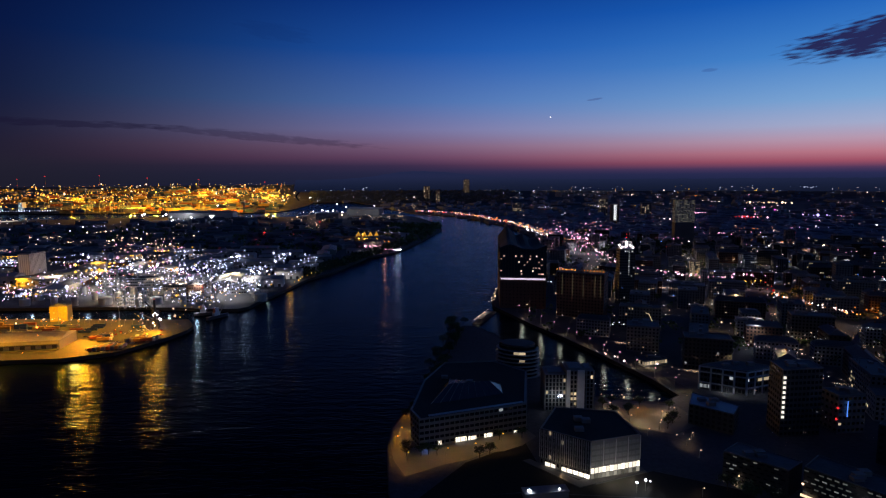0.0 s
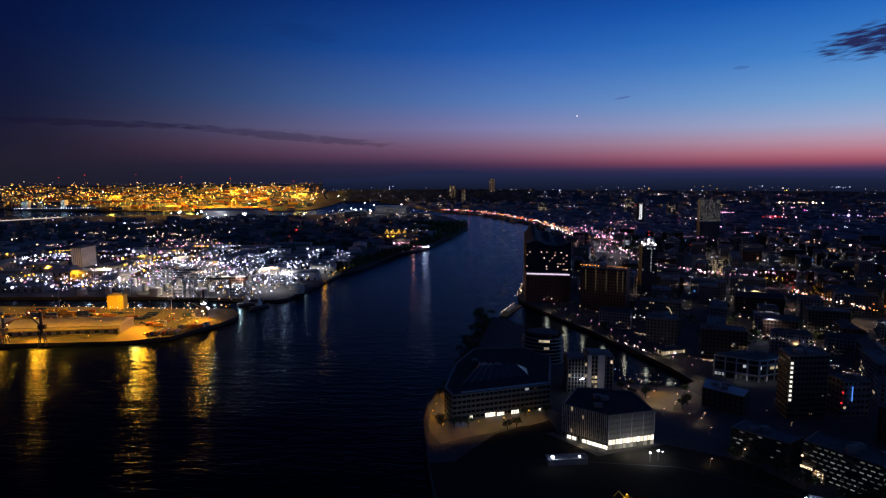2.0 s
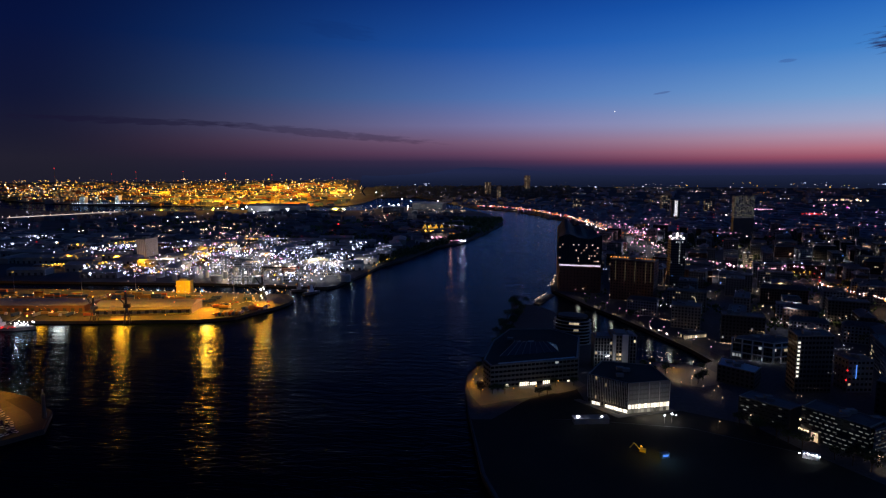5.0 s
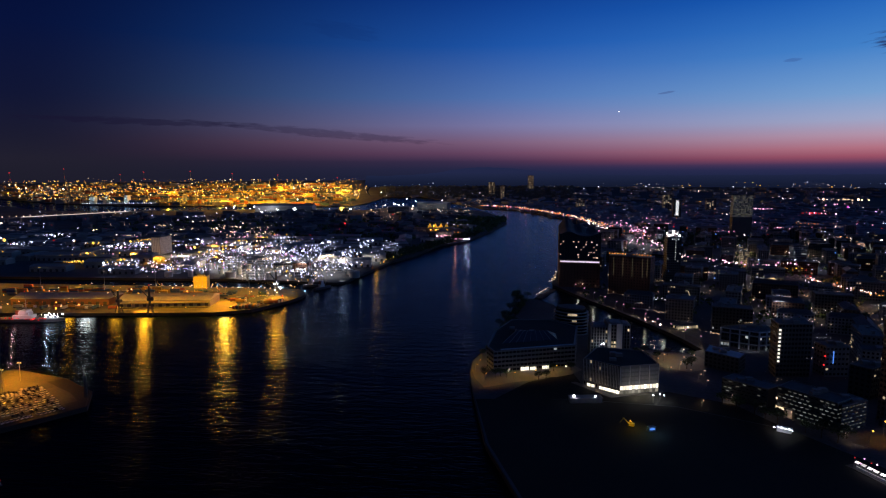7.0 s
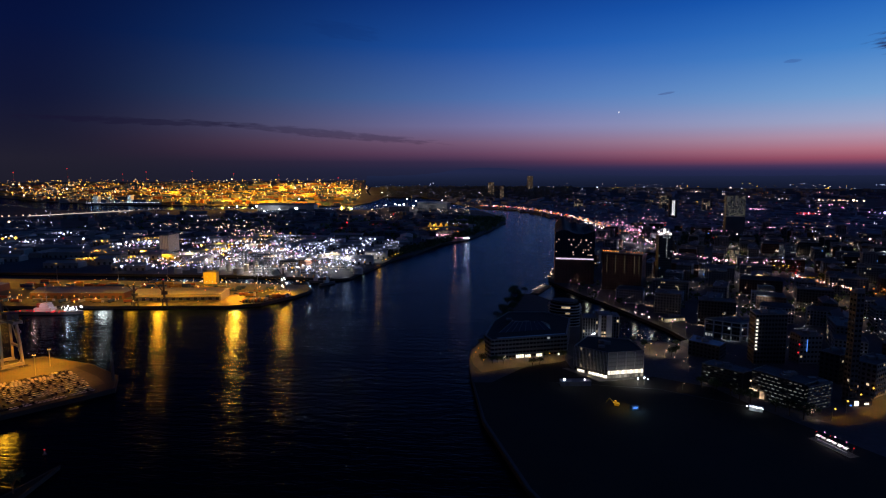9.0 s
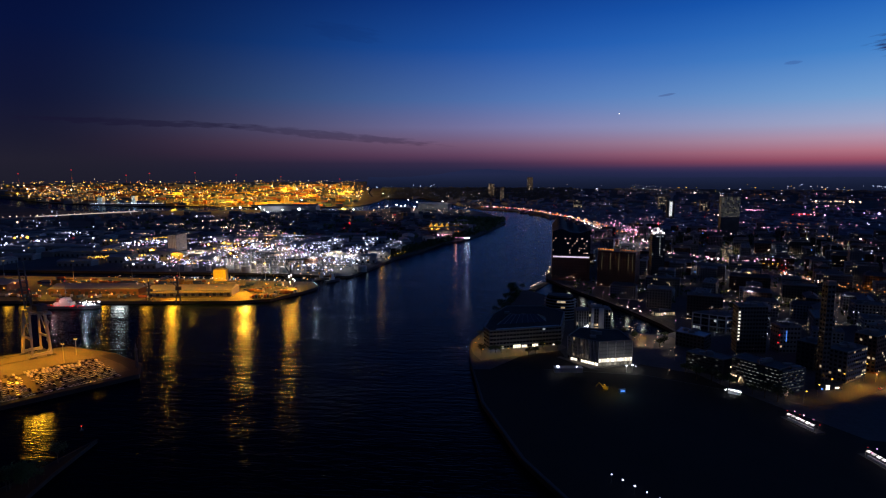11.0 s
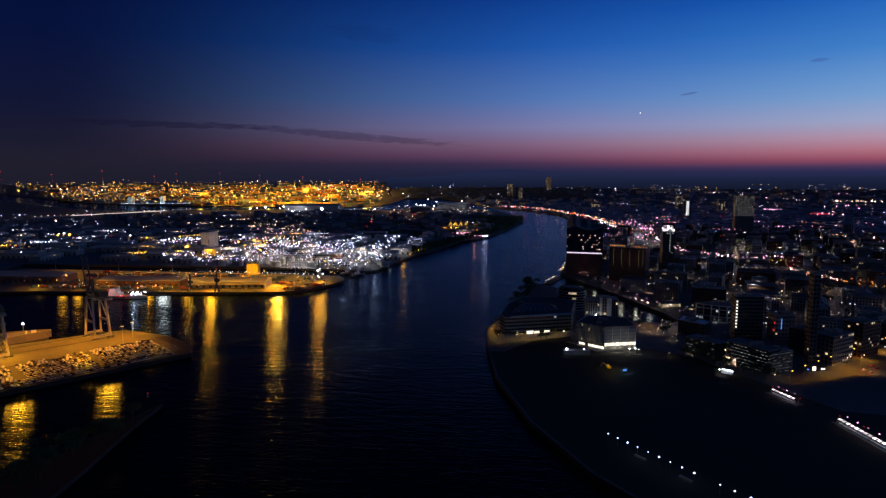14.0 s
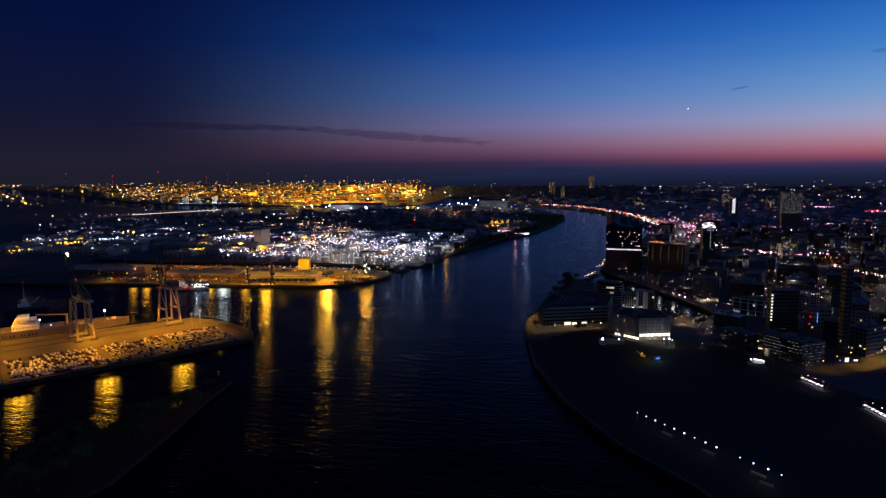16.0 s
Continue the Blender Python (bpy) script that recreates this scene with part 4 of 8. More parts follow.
def striped_tower():
    """Two joined slabs with white upright fins between dark strips of windows."""
    ob = thing("striped_tower", "tower block with white upright fins and dark windows", "building", 86, 382, QUAY)
    body, fins, glass, light = Geo(), Geo(), Geo(), Geo()
    r = random.Random(9)
    for x0, y0, x1, y1, h in ((-18, -9, -4, 9, 25), (-4, -10, 8, 10, 28), (8, -6, 15, 12, 26.5)):
        body.box(x0, y0, -0.5, x1, y1, h)
        body.box(x0 + 2, y0 + 3, h, x1 - 2, y1 - 3, h + 1.2)
        n = int((x1 - x0) / 2.1)
        for k in range(n + 1):
            x = x0 + (x1 - x0) * k / n
            fins.box(x - 0.22, y0 - 0.35, 0, x + 0.22, y0 + 0.1, h + 0.5)
            if k < n:
                for f in range(9):
                    z = 0.8 + f * h / 9
                    g = light if r.random() < 0.02 else glass
                    g.quad((x + 0.4, y0 - 0.08, z), (x + 1.8, y0 - 0.08, z), (x + 1.8, y0 - 0.08, z + 2.2), (x + 0.4, y0 - 0.08, z + 2.2))
        for k in range(9):
            y = y0 + (y1 - y0) * k / 8
            fins.box(x0 - 0.45, y - 0.3, 0, x0 + 0.1, y + 0.3, h + 0.8)
            fins.box(x1 - 0.1, y - 0.3, 0, x1 + 0.45, y + 0.3, h + 0.8)
    for x, f in ((1.0, 2), (1.0, 3), (-1.2, 2), (-1.2, 3), (1.0, 1)):
        light.quad((x, -10.5, 1 + f * 3.5), (x + 1.5, -10.5, 1 + f * 3.5), (x + 1.5, -10.5, 3 + f * 3.5), (x, -10.5, 3 + f * 3.5))
    part("wall", body, M_GREY, ob)
    part("fin", fins, M_CONCRETE, ob, "upright facade fins", kind="stuff")
    part("wall_pier", Geo().box(-4, -10.7, 0, -1.6, -9.9, 28.8), M_WHITE, ob, "wide white wall pier")
    part("wall_pier", Geo().box(3.2, -10.7, 0, 7.9, -9.9, 28.8), M_WHITE, ob, "wide white wall pier")
    part("window", glass, M_GLASS, ob, kind="stuff")
    part("lit_window", light, L_WIN, ob, "lit windows", kind="stuff")
    part("facade_lamp", Geo().bulb(-7.5, -10.2, 11, 0.9).bulb(-9.4, -9.8, 10.4, 0.5), L_FLOOD, ob, "white facade lamp")
    point_lamp(74, 368, 14.5, 500, COOL, 0.4)
    point_lamp(84, 362, 14, 380, (1.0, 0.85, 0.7), 0.4)


def podium_building():
    """The low block whose ground floor shines white."""
    plan = [(52.5, 298), (76, 281), (104.5, 290), (100, 322), (66, 328)]
    ob = shaped_block("lit_commercial_building", "pale commercial building with a glowing ground floor", plan, 23.5, M_GREY, 6, 0.04, 12, True, 2.4, 1.1, 2.2, roof=M_DARKROOF, faces=[0, 2, 3, 4])
    cx, cy = ob.location.x, ob.location.y
    fins, shop, foyer = Geo(), Geo(), Geo()
    sheets = Geo()
    a, b = Vector((76 - cx, 281 - cy, 0)), Vector((104.5 - cx, 290 - cy, 0))
    run = (b - a).normalized()
    out = Vector((run.y, -run.x, 0)) * 0.12
    for f in range(4):
        for k in range(11):
            p = a + run * (0.5 + k * 2.68) + out + Vector((0, 0, 7.0 + f * 3.1))
            q = p + run * 2.4
            sheets.quad(p, q, q + Vector((0, 0, 2.1)), p + Vector((0, 0, 2.1)))
    part("glazing", sheets, surface("fritted_glass", (0.3, 0.31, 0.3), 0.35, grain=0.6, vary=0.2), ob, "pale fritted glass panels", kind="stuff")
    for a, b, z0 in ((plan[0], plan[1], 4.5), (plan[1], plan[2], 7.0)):
        a, b = Vector((a[0] - cx, a[1] - cy, 0)), Vector((b[0] - cx, b[1] - cy, 0))
        run = (b - a).normalized()
        out = Vector((run.y, -run.x, 0))
        n = int((b - a).length / (1.2 if z0 < 5 else 6.2))
        for k in range(n + 1):
            c = a + run * (b - a).length * k / n + out * 0.25
            fins.beam(c + Vector((0, 0, z0)), c + Vector((0, 0, 20.2)), 0.25, 0.5)
        p, q = a + out * 0.3, b + out * 0.3
        lo, hi = (0.4, 2.6) if z0 < 5 else (3.2, 6.2)
        bays = 9 if z0 < 5 else 13
        for k in range(bays):
            u, v = p.lerp(q, (k + 0.06) / bays), p.lerp(q, (k + 0.94) / bays)
            if not (z0 < 5 and k in (0, 3)):
                shop.quad((u.x, u.y, lo), (v.x, v.y, lo), (v.x, v.y, hi), (u.x, u.y, hi))
            if z0 > 5:
                foyer.quad((u.x, u.y, 0.3), (v.x, v.y, 0.3), (v.x, v.y, 2.9), (u.x, u.y, 2.9))
    part("fin", fins, M_WHITE, ob, "slender white facade fins", kind="stuff")
    part("shopfront", shop, lit("podium_glow", (1.0, 0.9, 0.74), 2.2, 0.7, True), ob, "glowing white ground-floor glazing", kind="stuff")
    part("foyer", foyer, lit("foyer_glow", (1.0, 0.92, 0.74), 0.3, 1.0), ob, "dimly lit foyer glazing", kind="stuff")
    step = Geo()
    step.prism([(-36, -2), (-11, -31), (28, -14), (26, -6), (-10, -24), (-32, 0)], -0.2, 0.35)
    part("terrace", step, M_PAVING, ob)
    # outside lamps without fittings, added to brighten the facades from below
    point_lamp(98, 279, 5.0, 700, (1.0, 0.86, 0.66), 0.5)
    point_lamp(86, 275, 5.0, 600, (1.0, 0.86, 0.66), 0.5)
    point_lamp(62, 284, 5.5, 240, WARM, 0.5)


def round_tower():
    """A rounded tower of stepped, slightly turned storeys."""
    ob = thing("round_tower", "rounded residential tower with stepped curved terraces", "building", 58.5, 449, QUAY)
    r = random.Random(4)
    for f in range(8):
        slab, glass, light = Geo(), Geo(), Geo()
        ring, inner = [], []
        for k in range(20):
            a = 2 * math.pi * k / 20
            w = 16.5 + 1.6 * math.cos(2 * a + f * 0.22) + (0.5 if f % 3 == 0 else 0)
            ring.append((w * math.cos(a), w * 0.8 * math.sin(a)))
            inner.append((0.88 * w * math.cos(a), 0.7 * w * math.sin(a)))
        z = f * 3.1
        slab.prism(ring, z, z + 0.7)
        for k in range(20):
            (x0, y0), (x1, y1) = inner[k], inner[(k + 1) % 20]
            g = light if r.random() < (0.2 if f == 6 else 0.03) else glass
            g.quad((x0, y0, z + 0.7), (x1, y1, z + 0.7), (x1, y1, z + 3.1), (x0, y0, z + 3.1))
        part("terrace", slab, M_PALE, ob)
        part("glazing", glass, M_GLASS, ob, kind="stuff")
        if light.f:
            part("lit_window", light, L_WIN, ob, "lit windows", kind="stuff")
    part("roof", Geo().prism([(p[0] * 0.8, p[1] * 0.8) for p in ring], 24.8, 26.4), M_ROOF, ob)


def concert_hall():
    """A glass hall with a sweeping roof on top of an old brick warehouse."""
    fl, fr, br, bl = Vector((67, 697)), Vector((122, 689)), Vector((126, 800)), Vector((74, 806))
    ob = thing("concert_hall", "glass concert hall with a sweeping roof on a brick base", "concert hall", 97, 748, QUAY)

    def at(s, t, inset=0.0):
        s, t = inset + s * (1 - 2 * inset), inset + t * (1 - 2 * inset)
        p = fl.lerp(fr, s).lerp(bl.lerp(br, s), t)
        return p.x - 97, p.y - 748

    def top(s, t):
        peak = 19 * math.exp(-((s - 0.22) / 0.2) ** 2) * (0.3 + 0.7 * t) + 9 * math.exp(-((s - 0.62) / 0.15) ** 2) * t + 5 * max(0.0, s - 0.75) / 0.25
        return 75.5 + peak - QUAY - 4 * math.sin(math.pi * t) ** 2

    part("brick_base", Geo().prism([at(0, 0), at(1, 0), at(1, 1), at(0, 1)], -0.5, 34), M_BRICK, ob, "windowless brick warehouse base")
    n = 16
    glass = Geo()
    k0 = 34 + 4.6
    grid = [[(*at(i / n, j / n), top(i / n, j / n)) for i in range(n + 1)] for j in range(n + 1)]
    for j in range(n):
        for i in range(n):
            glass.quad(grid[j][i], grid[j][i + 1], grid[j + 1][i + 1], grid[j + 1][i])
    part("roof", glass, surface("hall_roof", (0.05, 0.055, 0.06), 0.85, grain=0.6, vary=0.3), ob, "sweeping roof with tall peaks")
    walls, bars, light = Geo(), Geo(), Geo()
    r = random.Random(2)
    edges = [[(i / n, 0) for i in range(n + 1)], [(1, i / n) for i in range(n + 1)], [(1 - i / n, 1) for i in range(n + 1)], [(0, 1 - i / n) for i in range(n + 1)]]
    for e, line in enumerate(edges):
        for a, b in zip(line, line[1:]):
            (ax, ay), (bx, by) = at(*a), at(*b)
            walls.quad((ax, ay, k0), (bx, by, k0), (bx, by, top(*b)), (ax, ay, top(*a)))
            bars.beam((ax, ay, k0), (ax, ay, top(*a)), 0.3)
            out = Vector((by - ay, ax - bx, 0)).normalized() * 0.35
            z = k0 + 3.0
            while z < min(top(*a), top(*b)) - 8 and e < 2:
                if r.random() < 0.2 and e == 0 or r.random() < 0.03:
                    f0 = r.uniform(0.1, 0.4)
                    p = Vector((ax, ay, z)).lerp(Vector((bx, by, z)), f0) + out
                    q = Vector((ax, ay, z)).lerp(Vector((bx, by, z)), f0 + r.choice((0.5, 0.5, 0.9))) + out
                    light.quad(p, q, q + Vector((0, 0, 1.7)), p + Vector((0, 0, 1.7)))
                z += 3.6
    part("glass_wall", walls, M_BLUEGLASS, ob, "dark reflecting glass facade")
    part("mullion", bars, M_DARKSTEEL, ob)
    part("lit_window", light, lit("hall_window", (1.0, 0.66, 0.56), 0.8, 1.2), ob, "scattered lit windows", kind="stuff")
    gap, strip, posts = Geo(), Geo(), Geo()
    gap.prism([at(0.03, 0.03), at(0.97, 0.03), at(0.97, 0.97), at(0.03, 0.97)], 34, k0)
    part("plaza_core", gap, M_DARKCLAD, ob)
    a, b = Vector((*at(0.02, 0), 0)), Vector((*at(0.98, 0), 0))
    out = Vector((b.y - a.y, a.x - b.x, 0)).normalized() * 0.2
    p, q = a + out, b + out
    strip.quad((p.x, p.y, 35.2), (q.x, q.y, 35.2), (q.x, q.y, 37.2), (p.x, p.y, 37.2))
    part("plaza_light", strip, L_STRIP, ob, "bright strip of light round the public plaza")
    for k in range(27):
        c = a.lerp(b, k / 26) + out * 1.6
        posts.beam((c.x, c.y, 34), (c.x, c.y, k0), 0.4)
    part("column", posts, M_WHITE, ob, kind="stuff")
    # rows of small loading windows in the brick
    holes = Geo()
    for f in range(7):
        for k in range(12):
            c = a.lerp(b, (k + 0.5) / 12) + out * 0.8
            d = (b - a).normalized() * 0.6
            z = 4 + f * 4.2
            holes.quad((c.x - d.x, c.y - d.y, z), (c.x + d.x, c.y + d.y, z), (c.x + d.x, c.y + d.y, z + 1.2), (c.x - d.x, c.y - d.y, z + 1.2))
    part("loading_window", holes, M_GLASS, ob, kind="stuff")


def crown_tower():
    """The office tower with the glaring white crown."""
    ob = thing("office_tower", "dark office tower with a glowing white crown and red beacon", "tower", 225, 716, QUAY)
    part("wall", Geo().prism([(-9.5, -7), (9.5, -7), (9.5, 9), (-9.5, 9)], -0.5, 70), M_DARKCLAD, ob)
    dark, light = Geo(), Geo()
    r = random.Random(8)
    for k, (a, b) in enumerate((((-9.5, -7), (9.5, -7)), ((9.5, -7), (9.5, 9)), ((-9.5, 9), (-9.5, -7)))):
        panes(dark, light, a, b, 1, 20, 3.4, 2.4, 0.03, r)
    for f in range(13):
        z = 38 + f * 2.5
        light.quad((1.2, -7.25, z), (2.6, -7.25, z), (2.6, -7.25, z + 1.3), (1.2, -7.25, z + 1.3))
    part("window", dark, M_GLASS, ob, kind="stuff")
    part("lit_window", light, L_WINCOOL, ob, "column of lit windows", kind="stuff")
    crown = Geo()
    for k in range(12):
        a = 2 * math.pi * k / 12
        crown.beam((9 * math.cos(a), 8 * math.sin(a), 70), (6 * math.cos(a), 5 * math.sin(a), 79), 0.7)
    for z, w in ((70.5, 9.5), (74, 8), (78.5, 6)):
        for k in range(12):
            a, b = 2 * math.pi * k / 12, 2 * math.pi * (k + 1) / 12
            crown.beam((w * math.cos(a), w * 0.85 * math.sin(a), z), (w * math.cos(b), w * 0.85 * math.sin(b), z), 0.6)
    crown_ob = part("crown", crown, M_WHITE, ob, "open white steel crown")
    glow = Geo()
    for k in range(10):
        a = 2 * math.pi * k / 10
        glow.bulb(8.6 * math.cos(a), 7.4 * math.sin(a), 71.8 + 1.5 * (k % 3), 1.3)
    glow.bulb(0, 0, 77.5, 2.2).bulb(0, -3, 75, 1.8)
    part("crown_lamp", glow, lit("lamp_crown", (1.0, 0.86, 0.9), 5.0), crown_ob, "glaring white crown lamps")
    mast_ob = part("beacon_mast", Geo().bar((0, 0, 70), (0, 0, 88), 0.4, 0.2), M_DARKSTEEL, ob)
    part("beacon", Geo().bulb(0, 0, 84, 1.1).bulb(0, 0, 88, 0.8), L_RED, mast_ob, "red warning beacon")


def brick_office():
    ob = shaped_block("brick_office_block", "large reddish-brown brick office block with columns of small lights", [(128, 655), (176, 632), (186, 652), (138, 676)], 54, M_BRICK, 14, 0.004, 17, True, 3.4, 1.4, 1.6)
    cx, cy = ob.location.x, ob.location.y
    light = Geo()
    a, b = Vector((128 - cx, 655 - cy, 0)), Vector((176 - cx, 632 - cy, 0))
    run = (b - a).normalized()
    out = Vector((run.y, -run.x, 0)) * 0.3
    for s in (6, 18, 30, 43, 49):
        for f in range(9):
            c = a + run * s + out
            z = 26 + f * 2.7
            light.quad((c.x, c.y, z), (c.x + run.x, c.y + run.y, z), (c.x + run.x, c.y + run.y, z + 0.9), (c.x, c.y, z + 0.9))
    part("stair_light", light, lit("stair_light", (0.95, 0.85, 0.5), 0.09), ob, "columns of small stair lights", kind="stuff")
    for x, y in ((140, 640), (160, 628), (150, 622)):
        down_lamp(x, y - 4, 60, 600, (1.0, 0.72, 0.48), 120)
    lamps = Geo()
    for k in range(16):
        c = a.lerp(b, k / 15) * 1.0
        lamps.bulb(c.x + 3, c.y + 14 + (k % 3), 52.0, 0.9)
    part("roof_lamp", lamps, L_ORANGE, ob, "row of orange roof lamps", kind="stuff")


def column_tower():
    ob = shaped_block("office_slab", "dark office slab with one column of lit stair windows", [(202, 331), (228, 334), (230, 352), (204, 349)], 45, M_DARKCLAD, 12, 0.01, 31, False, 2.6, 1.8, 1.8)
    cx, cy = ob.location.x, ob.location.y
    g = Geo()
    for f in range(9):
        z = 15.4 - QUAY + f * 3.05
        g.box(202.4 - cx, 330.4 - cy, z, 204.0 - cx, 330.7 - cy, z + 1.6)
    part("stair_window", g, lit("stair_window", (1.0, 0.93, 0.8), 1.0), ob, "column of bright stair windows", kind="stuff")


def dash_block(name, label, poly, z1, floors, seed, faces, share):
    """A housing block whose windows form staggered pale dashes."""
    ob = shaped_block(name, label, poly, z1, M_DARKCLAD, floors, 0.0, seed, faces=[])
    cx, cy = ob.location.x, ob.location.y
    r, g, dk = random.Random(seed), Geo(), Geo()
    pts = [(x - cx, y - cy) for x, y in poly]
    for k in faces:
        a, b = Vector((*pts[k], 0)), Vector((*pts[(k + 1) % len(pts)], 0))
        run = (b - a).normalized()
        out = Vector((run.y, -run.x, 0)) * 0.15
        n, st = int((b - a).length / 3.2), (z1 - QUAY) / floors
        for f in range(floors):
            for i in range(n):
                p = a + run * (i * 3.2 + (1.6 if f % 2 else 0.2)) + out + Vector((0, 0, f * st + 1.0))
                q = p + run * 1.9
                t = g if r.random() < (share if k == faces[0] else share * 0.35) else dk
                t.quad(p, q, q + Vector((0, 0, 0.7)), p + Vector((0, 0, 0.7)))
    part("window", dk, M_GLASS, ob, kind="stuff")
    part("lit_window", g, lit("window_dim", (0.86, 0.95, 0.92), 0.14, 1.0), ob, "dim pale staggered windows", kind="stuff")
    return ob


headquarters()
striped_tower()
podium_building()
round_tower()
concert_hall()
crown_tower()
brick_office()
column_tower()
housing = dash_block("housing_block", "long dark housing block with staggered pale windows", [(172, 258), (194, 230), (208, 240), (186, 270)], 21.5, 7, 41, (0, 1), 0.75)
dash_block("housing_wing", "dark housing wing with staggered pale windows", [(196, 229), (217, 241), (212, 252), (204, 247)], 20, 7, 42, (0, 1), 0.7)
dash_block("housing_wing", "low dark housing wing with few lit windows", [(146, 284), (168, 263), (180, 272), (158, 294)], 17, 6, 43, (0,), 0.25)
entry = thing("lit_entrance", "tall beige entrance wall washed by warm light", "entrance", 176.6, 250.0, QUAY, -52)
part("wall_panel", Geo().box(-2.3, -0.25, 0, 2.3, 0.1, 6.4), M_PALE, entry, "beige wall washed by warm light")
part("jamb", Geo().box(-2.9, -1.8, 0, -2.3, 0.1, 6.4).box(2.3, -1.8, 0, 2.9, 0.1, 6.4), M_DARKCLAD, entry)
part("canopy", Geo().box(-3, -1.8, 6.4, 3, 0.1, 6.7), M_DARKCLAD, entry)
# strip of lit wall, its light painted as a glowing band
part("lit_window", Geo().box(-9.5, -0.3, 4.4, -3.4, -0.2, 5.7), lit("entrance_glow", (1.0, 0.72, 0.45), 1.4), entry, "wall strip glowing in place of warm lamplight")
part("lamp", Geo().bulb(-8.5, -0.8, 11, 0.7), L_WARM, entry, "white wall lamp")
flood_lamp(173.9, 247.8, 8.0, (176.6, 250.0, 5.4), 1500, (1.0, 0.62, 0.36), 0.2, 130)
side = thing("lit_entrance", "narrow beige stair entrance lit warm at the block's corner", "entrance", 198.5, 228.6, QUAY, 28)
part("wall_panel", Geo().box(-1.3, -0.9, 0, 1.3, -0.6, 6.0), M_PALE, side, "beige wall washed by warm light")
part("canopy", Geo().box(-1.6, -1.6, 6.0, 1.6, -0.6, 6.3), M_DARKCLAD, side)
part("lamp", Geo().bulb(2.4, -1.2, 2.4, 0.35), L_WARM, side)
flood_lamp(199.8, 225.6, 7.0, (198.7, 228.0, 5.4), 800, (1.0, 0.62, 0.36), 0.2, 130)
down_lamp(196, 217, 8, 420, (1.0, 0.7, 0.45), 140)
shops = thing("shopfront_row", "row of small white-lit shop windows at the street corner", "shop", 236, 243, QUAY, 8)
part("wall", Geo().box(-9, 0.2, 0, 9, 3.2, 4.4), M_DARKCLAD, shops)
part("lit_window", Geo().box(-3.5, 0.05, 0.5, -0.5, 0.15, 4.0), L_SHOP, shops, "white lit shop window")
part("lit_window", Geo().box(3.4, 0.05, 1.2, 6.6, 0.15, 2.6), L_SHOP, shops, "white lit shop window")
part("sign_lamp", Geo().bulb(-12, -8, 4.2, 0.8), L_BLUE, shops, "blue lamp")
shaped_block("slim_tower", "slim dark unlit residential tower", [(231.5, 248), (237, 249), (236, 255), (230.5, 254)], 80, M_DARKCLAD, 22, 0.002, 51, bay=2.6)
shaped_block("site_office", "low building with a blue lit strip and red lamps", [(240, 336), (258, 338), (256, 352), (238, 350)], 27, M_GREY, 6, 0.02, 52)
tagged(part("sign_light", Geo().box(245, 335.4, 14, 245.6, 335.6, 24), L_BLUE), "upright blue light strip on a facade", "light strip")
tagged(part("facade_lamp", Geo().bulb(238.5, 335, 13, 0.9).bulb(239, 335, 20, 0.9), L_RED), "red lamps on a building corner", "lamp")
for k, (x, y, w, d, h, m, sh) in enumerate(((262, 275, 30, 16, 24, M_GREY, 0.05), (296, 300, 28, 16, 30, M_BRICK, 0.1), (250, 300, 22, 14, 22, M_DARKCLAD, 0.03), (330, 345, 26, 18, 26, M_PALE, 0.06))):
    c, s_ = math.cos(0.65), math.sin(0.65)
    shaped_block("street_block", "city block beside the orange-lit street", [(x + a * c - b * s_, y + a * s_ + b * c) for a, b in ((-w / 2, -d / 2), (w / 2, -d / 2), (w / 2, d / 2), (-w / 2, d / 2))], QUAY + h, m, int(h / 3.3), sh, 60 + k)
# share of faint glowing windows raised to brighten the pale facade
lattice_block = shaped_block("lattice_high_rise", "pale high-rise slab with a lattice of lit floors", [(529, 1345), (574, 1345), (574, 1362), (529, 1362)], 111, M_PALE, 16, 0.7, 71, True, 3.0, 1.8, 1.6, lit_mat=lit("window_faint", (0.9, 0.85, 0.6), 0.2, 1.0), z0=60)
# dark base added where the tower's foot is hidden by trees
part("base_block", Geo().box(-22.4, -8.4, 3.2 - 60, 22.4, 8.4, 0), M_DARKCLAD, lattice_block, "dark unlit lower storeys")
shaped_block("round_office", "stout office tower with bright amber floors", [(396, 925), (408, 925), (408, 936), (396, 936)], 27, M_CONCRETE, 7, 0.75, 72, True, 2.2, 1.9, 1.4)
shaped_block("white_office_tower", "office tower with a white lit stair", [(515, 1000), (538, 1000), (538, 1018), (515, 1018)], 30, M_PALE, 8, 0.12, 73, False)
for x, y, w, h, sd in ((-120, 3749, 40, 84, 81), (-46, 3520, 26, 80, 82), (144, 4050, 40, 102, 83), (840, 2450, 40, 60, 84), (700, 2600, 36, 70, 85), (330, 2700, 40, 50, 86)):
    shaped_block("distant_tower", "distant residential tower with lit stair windows", [(x - w / 2, y), (x + w / 2, y), (x + w / 2, y + 18), (x - w / 2, y + 18)], QUAY + rise(x, y) + h, M_GREY, int(h / 7), 0.4, sd, True, 9, 4.5, 3.4, z0=QUAY + rise(x, y))


shaped_block("slab_building", "low slab building with a pale bluish flat roof", [(156, 352), (176, 334), (186, 348), (166, 372)], 16, M_DARKCLAD, 4, 0.03, 55, False, roof=surface("pale_membrane", (0.45, 0.48, 0.55), 0.5, grain=0.5))
tagged(part("roof_string", Geo().beam((196, 612, 21), (210, 585, 21), 0.5).beam((210, 585, 21), (201, 547, 21), 0.5), lit("string_light", (1.0, 0.85, 0.55), 0.5)), "thin string of warm lights on a roof edge", "string light")
g = Geo()
